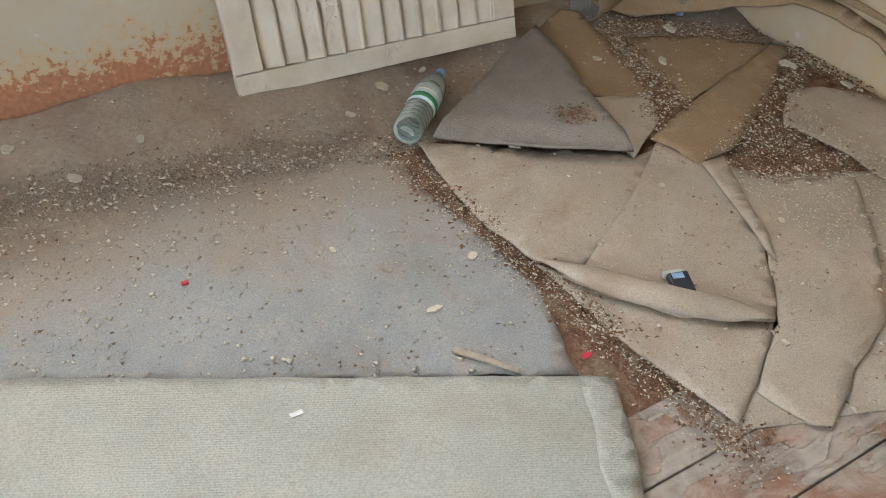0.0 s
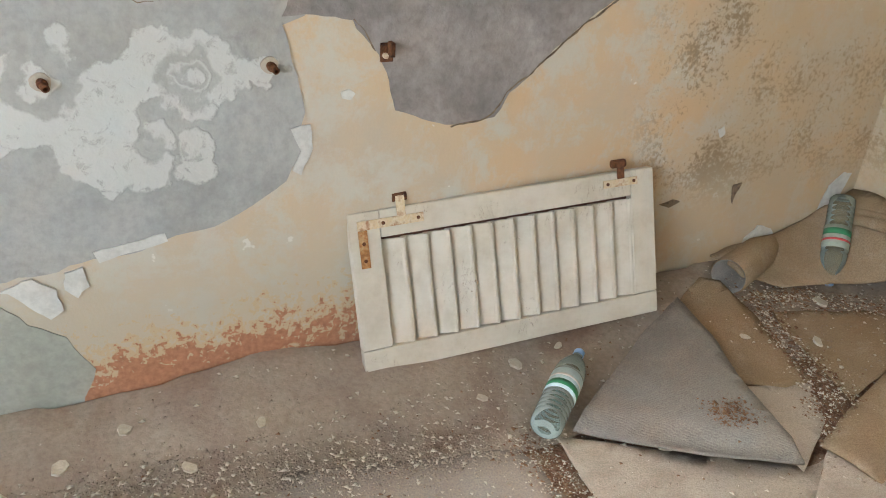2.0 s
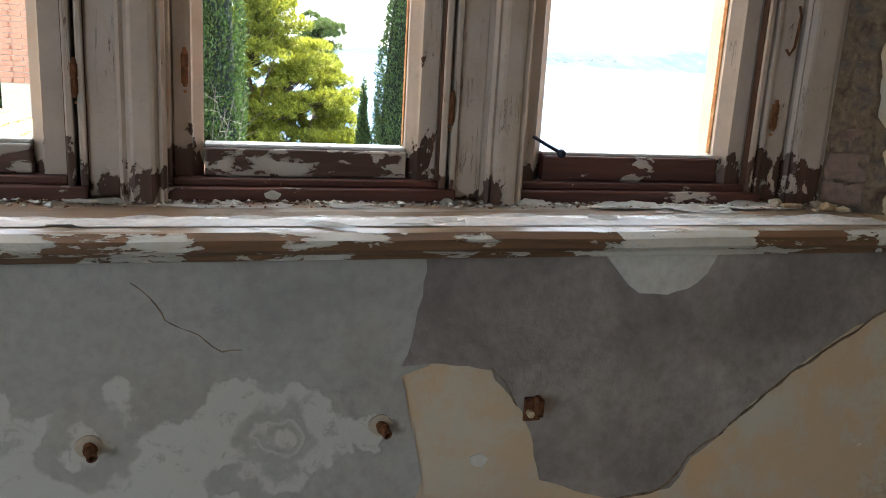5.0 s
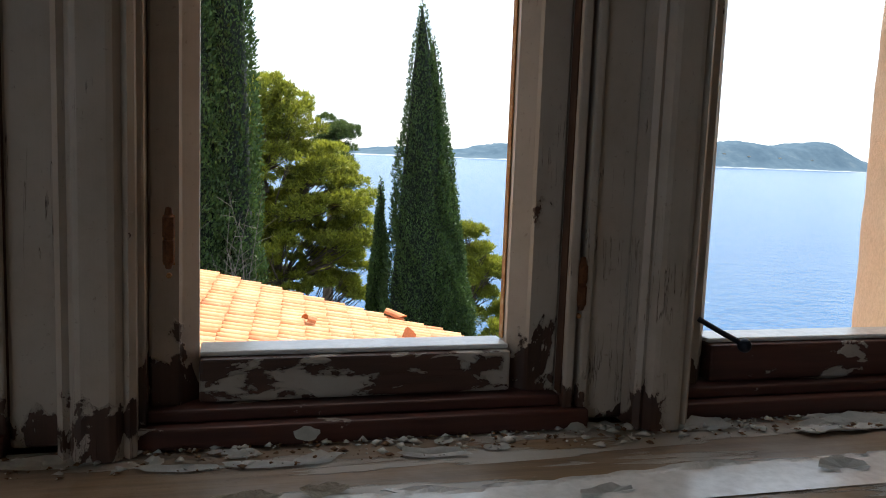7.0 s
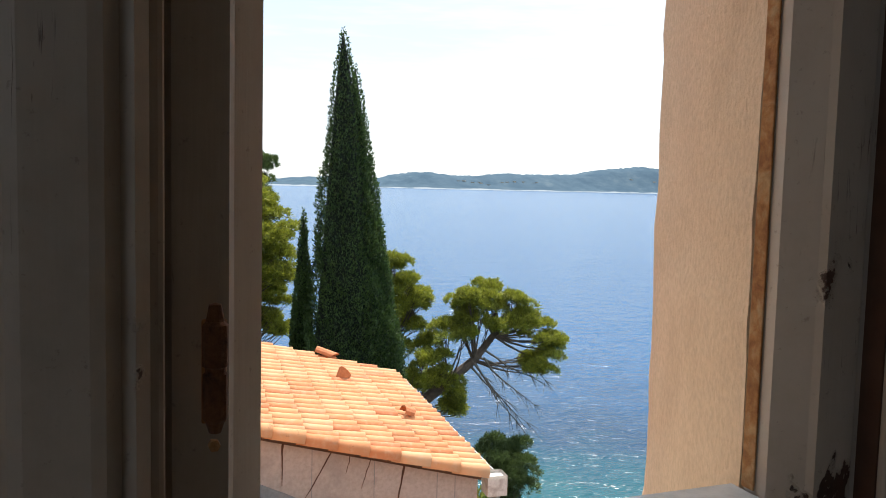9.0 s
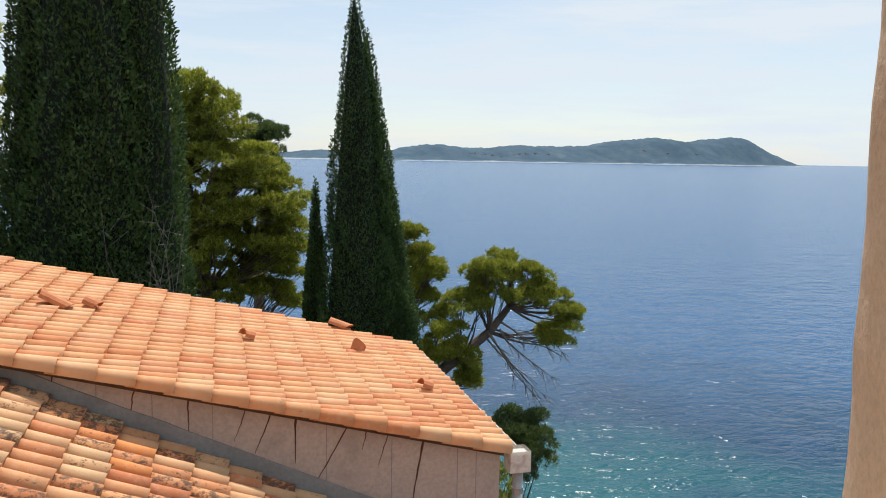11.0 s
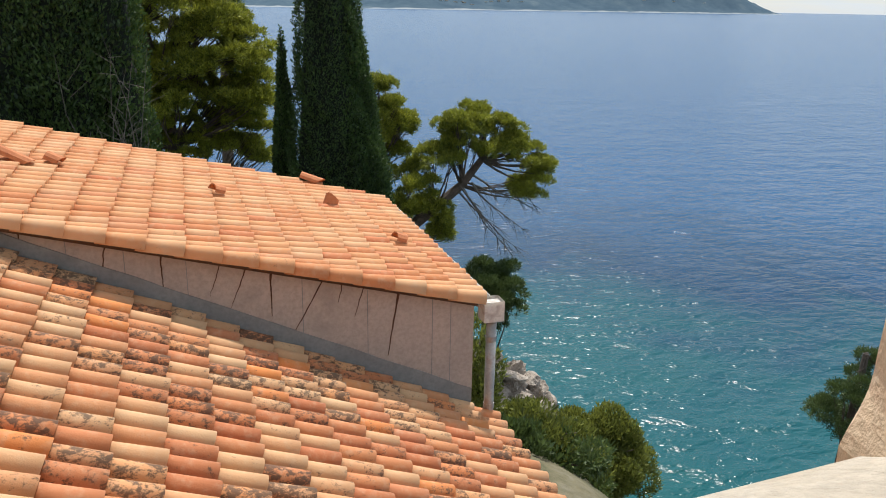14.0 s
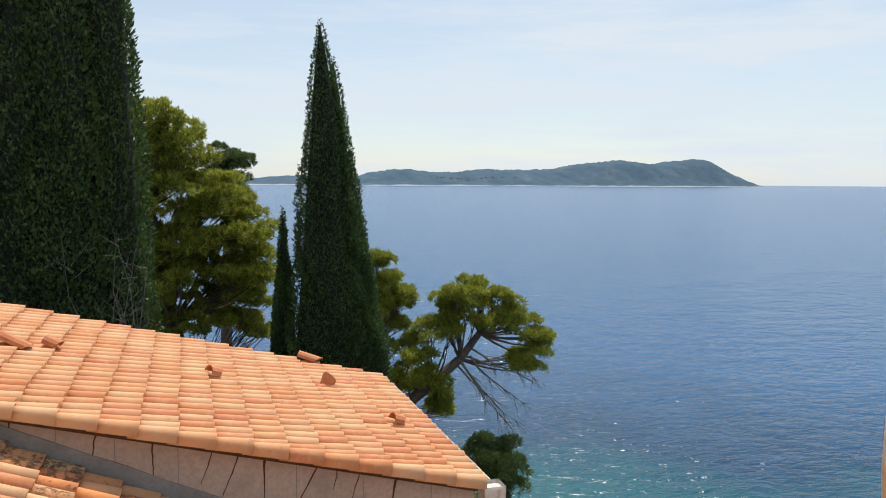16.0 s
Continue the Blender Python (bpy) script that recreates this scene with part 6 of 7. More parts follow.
# ---------------------------------------------------------------- plants
def leaf_arrays(c, d, length, width, rng):
    """Pointed four-cornered leaves at c along d."""
    n = len(c)
    d = d / np.maximum(1e-6, np.linalg.norm(d, axis=1, keepdims=True))
    side = np.cross(d, rng.normal(size=(n, 3)))
    side /= np.maximum(1e-6, np.linalg.norm(side, axis=1, keepdims=True))
    L = length * (0.6 + 0.8 * rng.rand(n, 1))
    Wd = width * (0.6 + 0.8 * rng.rand(n, 1))
    nrm = np.cross(d, side)
    V = np.stack([c, c + d * L * 0.5 + side * Wd + nrm * Wd * 0.3, c + d * L, c + d * L * 0.5 - side * Wd + nrm * Wd * 0.3], 1).reshape(-1, 3)
    F = np.arange(n * 4).reshape(n, 4)
    return V, F


def cypress(x, y, z0, z1, radius, count, seed, label, lean=0.0, side_peaks=(), leaf=0.2):
    rng = np.random.RandomState(seed)
    t = thing("cypress", label, "tree", "cypresses")
    H = z1 - z0
    stems = [(0.0, 0.0, 1.0, 1.0)] + list(side_peaks)        # offset x, offset y, height share, radius share
    C, D = [], []
    core = bmesh.new()
    for k, (ox, oy, hs, rs) in enumerate(stems):
        m = int(count * hs * rs / sum(s[2] * s[3] for s in stems))
        tt = 1 - np.sqrt(rng.rand(m) * 0.998)
        tt = np.clip(tt, 0, 0.995)
        ang = rng.rand(m) * math.tau

        def prof(q):
            return radius * rs * np.clip(1 - q, 0.0, 1) ** 0.78 * (0.80 + 0.55 * np.clip(q * 3.2, 0, 1) * (1 - 0.45 * q)) * np.clip(0.55 + q * 4, 0, 1)
        up_ = tt * H * hs
        cells = np.sqrt(np.abs(np.sin(ang * 4.5 + up_ * 0.7 + 1.6 * np.sin(up_ * 1.3 + k)) * np.sin(up_ * 3.1 + 1.5 * np.sin(ang * 3 + up_ * 0.4) + k)))
        lump = 0.84 + 0.27 * cells + 0.07 * np.sin(ang * 3 + tt * 27 + 2 * k)
        r = prof(tt) * lump * (0.86 + 0.16 * rng.rand(m))
        cz = z0 + tt * H * hs
        cx = x + ox + lean * tt + np.cos(ang) * r
        cy = y + oy + np.sin(ang) * r
        C.append(np.stack([cx, cy, cz], 1))
        D.append(np.stack([np.cos(ang) * 0.55, np.sin(ang) * 0.55, np.ones(m)], 1) + rng.normal(size=(m, 3)) * 0.55)
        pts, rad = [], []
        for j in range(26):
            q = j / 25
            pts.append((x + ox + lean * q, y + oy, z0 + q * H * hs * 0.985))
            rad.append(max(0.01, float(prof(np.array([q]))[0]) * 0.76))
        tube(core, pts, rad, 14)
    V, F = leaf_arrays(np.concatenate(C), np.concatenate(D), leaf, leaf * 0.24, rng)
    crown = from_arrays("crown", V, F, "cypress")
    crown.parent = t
    # near-black solid added inside the leaves; its colour stands for the crown's inner shade
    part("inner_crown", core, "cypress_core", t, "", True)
    part("trunk", tube(bmesh.new(), [(x, y, z0 - 3.5), (x, y, z0 + 0.6)], [0.24, 0.18], 8), "bark", t)
    return t


def pine(name, trunk, pads, label, mat, seed, per_pad=420, blade=0.30, group="pines", bare=()):
    """trunk: a bent line of points; pads: (x, y, z, rx, rz) cushions of needles."""
    rng = np.random.RandomState(seed)
    rr = random.Random(seed)
    t = thing(name, label, "tree", group)
    n = len(trunk)
    part("trunk", tube(bmesh.new(), trunk, [0.24 * (1 - 0.75 * i / (n - 1)) for i in range(n)], 9), "bark", t)
    limbs = bmesh.new()
    for (px, py, pz, rx, rz) in pads[::3]:
        near = min(trunk[1:], key=lambda q: (Vector(q) - Vector((px, py, pz - 1.0))).length)
        a, b = Vector(near), Vector((px, py, pz - rz * 0.3))
        mid = a.lerp(b, 0.5) + Vector((rr.uniform(-0.2, 0.2), rr.uniform(-0.2, 0.2), -0.12 * (b - a).length))
        tube(limbs, [a.lerp(mid, u).lerp(mid.lerp(b, u), u) for u in (0, 0.25, 0.5, 0.75, 1)], [0.045, 0.034, 0.024, 0.015, 0.007], 5)
        for _ in range(3):
            e = b + Vector((rr.uniform(-1, 1) * rx, rr.uniform(-1, 1) * rx, rr.uniform(-0.3, 0.6) * rz))
            s = a.lerp(b, rr.uniform(0.4, 0.8))
            tube(limbs, [s, s.lerp(e, 0.5) + Vector((0, 0, 0.08)), e], [0.013, 0.009, 0.004], 4)
    part("branchwork", limbs, "bark", t)
    if bare:
        tw = bmesh.new()
        for (a, b) in bare:
            a, b = Vector(a), Vector(b)
            pts = [a.lerp(b, u) + Vector((rr.uniform(-0.05, 0.05), rr.uniform(-0.1, 0.1), -0.15 * math.sin(u * math.pi) * (b - a).length * 0.4)) for u in (0, 0.2, 0.4, 0.6, 0.8, 1)]
            tube(tw, pts, [0.035, 0.028, 0.021, 0.015, 0.01, 0.005], 5)
            for k in range(1, 6):
                for _ in range(3):
                    d = (b - a).normalized() * rr.uniform(0.2, 0.55) + Vector((rr.uniform(-0.3, 0.3), rr.uniform(-0.3, 0.3), rr.uniform(-0.45, 0.05)))
                    tube(tw, [pts[k], pts[k] + d * 0.5 + Vector((0, 0, 0.03)), pts[k] + d], [0.010, 0.007, 0.003], 4)
        part("bare_branchwork", tw, "twig", t)
    C, D = [], []
    for (px, py, pz, rx, rz) in pads:
        m = int(3.4 * per_pad * max(0.30, rx * rx))
        tufts = max(8, m // 18)
        u = rng.normal(size=(tufts, 3))
        u /= np.linalg.norm(u, axis=1, keepdims=True)
        u[:, 2] = np.where(u[:, 2] < -0.2, -u[:, 2], u[:, 2])
        tc = u * np.array([rx, rx, rz]) * (0.72 + 0.30 * rng.rand(tufts, 1)) + np.array([px, py, pz])
        c = np.repeat(tc, 18, 0) + rng.normal(size=(tufts * 18, 3)) * 0.03
        d = np.repeat(u * 0.8 + np.array([0, 0, 0.45]), 18, 0) + rng.normal(size=(tufts * 18, 3)) * 0.6
        C.append(c)
        D.append(d)
    V, F = leaf_arrays(np.concatenate(C), np.concatenate(D), blade * 0.50, blade * 0.055, rng)
    cr = from_arrays("crown", V, F, mat)
    cr.parent = t
    return t


def crown_pads(seed, count, centre, radii, shape=None, size=(0.45, 0.9)):
    """Cushions spread through the outer part of a crown."""
    rr = random.Random(seed)
    out = []
    while len(out) < count:
        u = Vector((rr.gauss(0, 1), rr.gauss(0, 1), rr.gauss(0, 1))).normalized() * (rr.random() ** 0.25)
        p = Vector((centre[0] + u.x * radii[0], centre[1] + u.y * radii[1], centre[2] + u.z * radii[2]))
        if shape is None or shape(p):
            s = rr.uniform(*size)
            out.append((p.x, p.y, p.z, s, s * rr.uniform(0.45, 0.7)))
    return out


cypress(4.93, 17.0, -5.6, 4.80, 1.10, 165000, 11, "tall dense dark green cypress standing behind the roof", -0.37, ((0.30, 0.1, 0.93, 0.84), (0.36, -0.05, 0.80, 0.86)), 0.062)
cypress(3.76, 17.2, -5.6, 0.92, 0.36, 30000, 12, "slim young cypress beside the tall one", 0.04, (), 0.07)
cypress(-0.45, 15.0, -5.6, 9.6, 1.45, 200000, 13, "massive old dark cypress with several leaders", 0.0, ((0.85, -0.1, 1.10, 0.55), (-0.7, 0.2, 0.86, 0.60), (0.25, -0.5, 0.9, 0.62)), 0.078)
cypress(-3.75, 19.0, -5.6, 5.5, 0.75, 16000, 14, "slender cypress beyond the side window", 0.0, (), 0.2)

pine("pine", [(4.2, 30, -7), (4.3, 30, -2), (4.4, 30, 1.0), (4.4, 30, 2.2)], crown_pads(22, 34, (4.40, 30, 1.55), (0.80, 0.8, 1.1), None, (0.3, 0.5)), "dark green pine crown further down the slope", "dark_pine", 22, 1000, 0.22)
pine("pine", [(0.8, 26, -7), (1.0, 26, 0), (1.1, 26, 3.0)], crown_pads(23, 40, (0.9, 26, 2.6), (1.2, 1.2, 1.5), None, (0.35, 0.6)), "dark pine top behind the sunlit one", "dark_pine", 23, 600, 0.26)
# leaning pine: lobes of its crown as x, z, half width, half height
LOBES = [(9.43, -1.48, 0.44, 0.31), (8.78, -1.61, 0.47, 0.31), (10.27, -1.8, 0.59, 0.36), (10.99, -2.37, 0.62, 0.5), (11.47, -3.03, 0.36, 0.45), (10.88, -3.5, 0.45, 0.24), (9.78, -2.17, 0.59, 0.36), (8.8, -2.2, 0.44, 0.33),
         (8.32, -2.48, 0.51, 0.43), (7.85, -2.98, 0.59, 0.43), (8.19, -3.77, 0.55, 0.46), (8.45, -4.42, 0.3, 0.29), (7.55, -3.73, 0.44, 0.36)]
SIDE_LOBES = [(7.06, -0.77, 0.37, 0.31), (7.22, -1.34, 0.41, 0.36), (7.76, -1.79, 0.37, 0.31), (7.07, -1.91, 0.37, 0.43), (7.53, -2.44, 0.37, 0.36), (7.07, -2.94, 0.37, 0.43)]


def lobe_pads(lobes, y, seed, size=(0.17, 0.31), deep=0.5):
    rr, out = random.Random(seed), []
    for x, z, rx, rz in lobes:
        for _ in range(12):
            a, q = rr.random() * math.tau, rr.random() ** 0.5
            s = rr.uniform(*size)
            out.append((x + math.cos(a) * q * rx * 0.85, y + rr.uniform(-deep, deep), z + math.sin(a) * q * rz * 0.85, s, s * rr.uniform(0.55, 0.8)))
    return out


BROAD_LOBES = [(1.32, 2.88, 0.53, 0.45), (1.92, 2.54, 0.61, 0.45), (1.44, 2.11, 0.61, 0.45), (2.31, 1.84, 0.68, 0.45), (1.76, 1.41, 0.68, 0.42), (2.86, 1.27, 0.61, 0.45), (3.42, 0.69, 0.68, 0.42), (3.84, 0.24, 0.61, 0.45), (2.56, 0.62, 0.68, 0.38), (1.34, 0.84, 0.53, 0.38), (1.39, -0.01, 0.61, 0.42), (2.13, -0.17, 0.61, 0.38), (2.97, -0.19, 0.68, 0.38), (3.83, -0.5, 0.53, 0.42), (1.17, -0.72, 0.45, 0.38), (2.54, -0.76, 0.68, 0.33), (3.39, -1.09, 0.61, 0.33), (1.7, -1.17, 0.61, 0.3), (3.97, -1.11, 0.38, 0.3), (0.82, 1.27, 0.45, 0.53)]
LOW_LOBES = [(1.9, -1.75, 0.9, 0.36), (3.0, -1.6, 0.75, 0.36), (3.85, -1.65, 0.45, 0.42), (3.6, -2.35, 0.6, 0.3), (2.6, -2.2, 0.75, 0.3), (1.15, -1.6, 0.45, 0.45), (1.5, -2.4, 0.6, 0.3), (4.2, -2.6, 0.4, 0.3)]
pine("pine", [(2.6, 22, -6.5), (2.3, 22, -4.0), (1.9, 22, -2.2), (1.7, 22, -0.6), (1.4, 22, 0.8), (1.1, 22, 1.8)], lobe_pads(BROAD_LOBES, 22.0, 21, (0.24, 0.42), 1.1) + lobe_pads(LOW_LOBES, 22.2, 29, (0.14, 0.24), 0.9), "broad yellow-green pine in full sun", "pine", 21, 800, 0.22)
pine("pine", [(6.4, 19.7, -9.6), (6.9, 19.8, -6.6), (7.24, 20, -4.6), (8.35, 20, -3.81), (9.07, 20, -3.29), (9.64, 20, -2.62), (9.7, 20, -2.0)],
     lobe_pads(LOBES, 20.0, 24), "leaning pine with an umbrella crown over the water", "pine", 24, 900, 0.17, "pines",
     [((9.05, 20, -3.3), (10.25, 19.6, -4.98)), ((9.1, 20, -3.3), (10.61, 19.8, -5.09)), ((9.0, 20, -3.4), (9.88, 19.7, -4.37)), ((9.4, 20, -3.0), (11.27, 20.1, -4.0)), ((9.3, 19.9, -3.2), (10.68, 19.5, -4.5)), ((9.2, 20, -3.2), (11.0, 19.8, -3.7))])
pine("pine", [(6.6, 21.2, -9.6), (6.8, 21.1, -5.0), (7.0, 21, -3.0), (7.1, 21, -1.2)], lobe_pads(SIDE_LOBES, 21.0, 25), "darker pine crowding behind the cypress", "pine", 25, 900, 0.17)
pine("pine", [(8.6, 17.6, -10.0), (8.8, 17.8, -8.0), (9.0, 18, -5.6)], crown_pads(26, 34, (9.05, 18.0, -5.7), (0.75, 0.7, 0.95), None, (0.24, 0.42)), "dark green juniper-like pine below the leaning one", "dark_pine", 26, 1100, 0.17)
pine("pine", [(13.8, 11, -13.0), (13.9, 11, -8.5), (14.1, 11, -5.2)], crown_pads(29, 26, (14.15, 11.0, -6.3), (0.85, 0.7, 1.0), lambda p: p.z < -6.9 + 0.9 * (p.x - 12.4), (0.22, 0.4)), "dark green pine top close below the window", "dark_pine", 29, 1200, 0.14)
pine("pine", [(-5.0, 26, -6.5), (-5.0, 26, 0), (-4.8, 26, 4)], crown_pads(27, 60, (-4.6, 26, 1.5), (3.0, 2.0, 4.5)), "sunlit pine beyond the side window", "pine", 27, 420, 0.32)
dead = thing("dead_shrub", "bare grey twigs at the cypress's foot", "shrub")
tw = bmesh.new()
rr = random.Random(77)
for i in range(13):
    a = Vector((0.55 + rr.uniform(-0.3, 0.3), 13.7, -1.4))
    b = a + Vector((rr.uniform(-0.5, 0.5), rr.uniform(-0.3, 0.2), rr.uniform(0.8, 2.4)))
    tube(tw, [a, a.lerp(b, 0.5) + Vector((rr.uniform(-0.2, 0.2), 0, 0.1)), b], [0.009, 0.007, 0.003], 4)
    for k in range(4):
        q = a.lerp(b, rr.uniform(0.3, 0.9))
        tube(tw, [q, q + Vector((rr.uniform(-0.4, 0.4), rr.uniform(-0.1, 0.1), rr.uniform(0.0, 0.35)))], [0.005, 0.002], 4)
part("branchwork", tw, "twig", dead)


def shrub(x, y, z, rx, rz, count, seed, label, mat="shrub", leaf=0.16):
    rng = np.random.RandomState(seed)
    t = thing("shrub", label, "shrub", "shrubs on the slope")
    C, D = [], []
    for k in range(16):
        o = rng.normal(size=3) * np.array([rx, rx, rz]) * 0.42
        u = rng.normal(size=(count // 16, 3))
        u /= np.linalg.norm(u, axis=1, keepdims=True)
        C.append(u * np.array([rx, rx, rz]) * 0.55 * (0.7 + 0.35 * rng.rand(len(u), 1)) + o + np.array([x, y, z]))
        D.append(u * 0.6 + np.array([0, 0, 0.8]) + rng.normal(size=u.shape) * 0.5)
    V, F = leaf_arrays(np.concatenate(C), np.concatenate(D), leaf, leaf * 0.16, rng)
    cr = from_arrays("crown", V, F, mat)
    cr.parent = t
    bm = bmesh.new()
    for k in range(9):
        e = Vector((x, y, z)) + Vector((rng.normal() * rx * 0.5, rng.normal() * rx * 0.5, rz * 0.5))
        tube(bm, [(x, y, z - rz * 1.1), Vector((x, y, z)).lerp(e, 0.3), e], [0.05, 0.03, 0.01], 5)
    part("stems", bm, "bark", t)


shrub(11.85, 16.4, -10.1, 0.92, 0.9, 36000, 31, "dense yellow-green shrub above the shore rocks", "shrub", 0.13)
shrub(12.6, 16.8, -11.0, 1.0, 0.8, 18000, 32, "dense yellow-green shrub above the shore rocks", "shrub", 0.13)
rs = random.Random(91)
for i in range(18):
    t01 = 0.46 * (i + rs.random()) / 18
    bx, by = 6.6 + 3.9 * t01 + rs.uniform(-0.25, 0.25), 11.0 + 4.2 * t01 + rs.uniform(-0.7, 0.7)
    w = rs.uniform(0.38, 0.6)
    shrub(bx, by, land_height(bx, by) + 0.1 * w, w, w * 0.7, 4200, 330 + i, "low olive shrub on the slope below the roof", "shrub" if i % 3 else "dark_pine", 0.12)
shrub(5.9, 12.0, -4.9, 0.5, 0.7, 6000, 34, "green shrub behind the downpipe", "shrub", 0.12)

# brick chimney stack glimpsed between the trees
stack = thing("brick_tower", "pinkish brick tower standing among the trees", "tower")
part("core", boxed(-2.88, -2.02, 14.0, 14.8, -6.0, 5.0), "mortar", stack)
part("cornice", boxed(-2.98, -1.92, 13.9, 14.9, 3.0, 3.18, bevel=0.02), "brick", stack)
part("cap", boxed(-2.95, -1.95, 13.93, 14.87, 5.0, 5.25, bevel=0.02), "tile", stack)
brick_me = None
for r in range(26):
    for k in range(4):
        zc = 0.62 + r * 0.09
        xa = -2.876 + k * 0.216 + (0.0 if r % 2 else -0.06)
        if zc > 2.92:
            continue
        if brick_me is None:
            ob = part("brick", boxed(0.0, 0.205, 0.0, 0.02, 0.0, 0.078, bevel=0.004), "brick", stack)
            brick_me = ob.data
        else:
            ob = new("brick", brick_me)
            ob.parent = stack
        ob.location = (max(-2.88, xa), 13.985, zc)


# ---------------------------------------------------------------- neighbouring roofs
EA = radians(4.7)
E_DIR = Vector((math.sin(EA), math.cos(EA), 0))
F_DIR = Vector((math.cos(EA), -math.sin(EA), 0))
TILE_L, TILE_P = 0.285, 0.176


def roof_frame(corner, slope):
    d = F_DIR * math.cos(radians(slope)) + Vector((0, 0, -math.sin(radians(slope))))
    n = d.cross(E_DIR)
    if n.z < 0:
        n = -n
    c = Vector(corner)
    return Matrix(((d.x, E_DIR.x, n.x, c.x), (d.y, E_DIR.y, n.y, c.y), (d.z, E_DIR.z, n.z, c.z), (0, 0, 0, 1)))


def barrel_mesh(name):
    """One barrel tile along x, wider at the lower end, with thickness."""
    bm = bmesh.new()
    seg, length, th = 9, TILE_L + 0.07, 0.012
    rings = []
    for s in range(2):
        r_out = 0.060 if s == 0 else 0.0765
        for r in (r_out, r_out - th):
            rings.append([bm.verts.new((-length + s * length, r * math.cos(math.pi * k / seg), r * 1.32 * math.sin(math.pi * k / seg) - (0.022 if k in (0, seg) else 0.0))) for k in range(seg + 1)])
    a0, i0, a1, i1 = rings
    for k in range(seg):
        bm.faces.new((a0[k], a1[k], a1[k + 1], a0[k + 1]))
        bm.faces.new((i0[k], i0[k + 1], i1[k + 1], i1[k]))
        bm.faces.new((a1[k], i1[k], i1[k + 1], a1[k + 1]))
        bm.faces.new((a0[k], a0[k + 1], i0[k + 1], i0[k]))
    bmesh.ops.recalc_face_normals(bm, faces=bm.faces[:])
    me = bpy.data.meshes.new(name)
    bm.to_mesh(me)
    bm.free()
    for p in me.polygons:
        p.use_smooth = True
    return me


def tiled_roof(name, label, corner, slope, run, width0, width1, material, seed, near_test):
    """run: metres up the slope; width0..width1 along the eave from the corner."""
    M = roof_frame(corner, slope)
    roof = thing(name, label, "roof")
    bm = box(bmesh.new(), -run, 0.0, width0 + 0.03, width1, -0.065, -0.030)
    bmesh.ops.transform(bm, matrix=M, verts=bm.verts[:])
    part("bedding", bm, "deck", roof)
    me = barrel_mesh("tile")
    me.materials.append(MAT[material])
    co = np.array([v.co[:] for v in me.vertices])
    faces = np.array([p.vertices[:] for p in me.polygons])
    rr = random.Random(seed)
    spots = []
    for c in range(int(run / TILE_L) + 1):
        for k in range(int((width1 - width0) / TILE_P)):
            spots.append((c, k, near_test(c, k)))
    spots.sort(key=lambda s: s[2])
    V, F, cnt = [], [], 0
    for i, (c, k, _) in enumerate(spots):
        loc = pose(0.03 - c * TILE_L + rr.uniform(-0.012, 0.012), width0 + (k + 0.5) * TILE_P + rr.uniform(-0.005, 0.005), 0.004 + rr.uniform(0, 0.006), rr.uniform(-3, 3), -2.6 + rr.uniform(-0.7, 0.7), rr.uniform(-1.6, 1.6))
        m = M @ loc
        if i < 300:
            ob = new("tile", me)
            ob.parent = roof
            ob.matrix_world = m
        else:
            mm = np.array(m)
            V.append(co @ mm[:3, :3].T + mm[:3, 3])
            F.append(faces + cnt)
            cnt += len(co)
    rest = from_arrays("tiles", np.concatenate(V), np.concatenate(F), material, True)
    rest.parent = roof
    tagged(rest, kind="stuff")
    return roof, M


# far roof: newer tiles
upper, MU = tiled_roof("upper_tiled_roof", "sunlit roof of new orange barrel tiles", (3.335, 6.38, -1.108), 14.2, 6.0, 0.0, 3.88, "new_tile", 51, lambda c, k: abs(c - 6) * 0.5 + k)
# near roof: weathered mixed tiles
lower, ML = tiled_roof("lower_tiled_roof", "weathered roof of mixed terracotta barrel tiles", (3.525, 6.56, -2.34), 25.7, 6.6, -5.7, 0.06, "tile", 52, lambda c, k: abs(c - 9) * 0.6 + abs(k - 20))


# raised row of verge tiles along the near edge of the far roof
me_v = barrel_mesh("verge_tile")
me_v.materials.append(MAT["new_tile"])
rr = random.Random(61)
for c in range(21):
    ob = new("verge_tile", me_v)
    ob.parent = upper
    ob.matrix_world = MU @ pose(0.035 - c * TILE_L, 0.02 + rr.uniform(-0.008, 0.008), 0.006, rr.uniform(-4, 4), -2.6, rr.uniform(-1.5, 1.5)) @ Matrix.Diagonal((1.0, 0.93, 0.86, 1))

# wall between the two roofs
wall = thing("house_wall", "stained cement gable wall between the two roofs with rusty cracks", "wall")
W0 = Vector((3.335, 6.38, 0)) + E_DIR * 0.085


def z_far(s):
    return -1.128 - s * math.tan(radians(14.2))


def z_near(s):
    return -2.34 + (0.17 - s) * math.tan(radians(25.7))


def gable(name, s0, s1, lift, thick, top, bottom, material, n=30):
    """A slab along the gable line; lift: how far it stands proud of the line towards the near roof."""
    bm = bmesh.new()
    cols = []
    for i in range(n + 1):
        s = s0 + (s1 - s0) * i / n
        p = W0 + F_DIR * s - E_DIR * lift
        zt, zb = top(s), bottom(s)
        cols.append([bm.verts.new((p.x, p.y, zt)), bm.verts.new((p.x, p.y, zb)),
                     bm.verts.new((p.x + E_DIR.x * thick, p.y + E_DIR.y * thick, zb)), bm.verts.new((p.x + E_DIR.x * thick, p.y + E_DIR.y * thick, zt))])
    for a, b in zip(cols, cols[1:]):
        for j in range(4):
            bm.faces.new((a[j], b[j], b[(j + 1) % 4], a[(j + 1) % 4]))
    bm.faces.new(cols[0])
    bm.faces.new(cols[-1][::-1])
    return part(name, bm, material, wall)


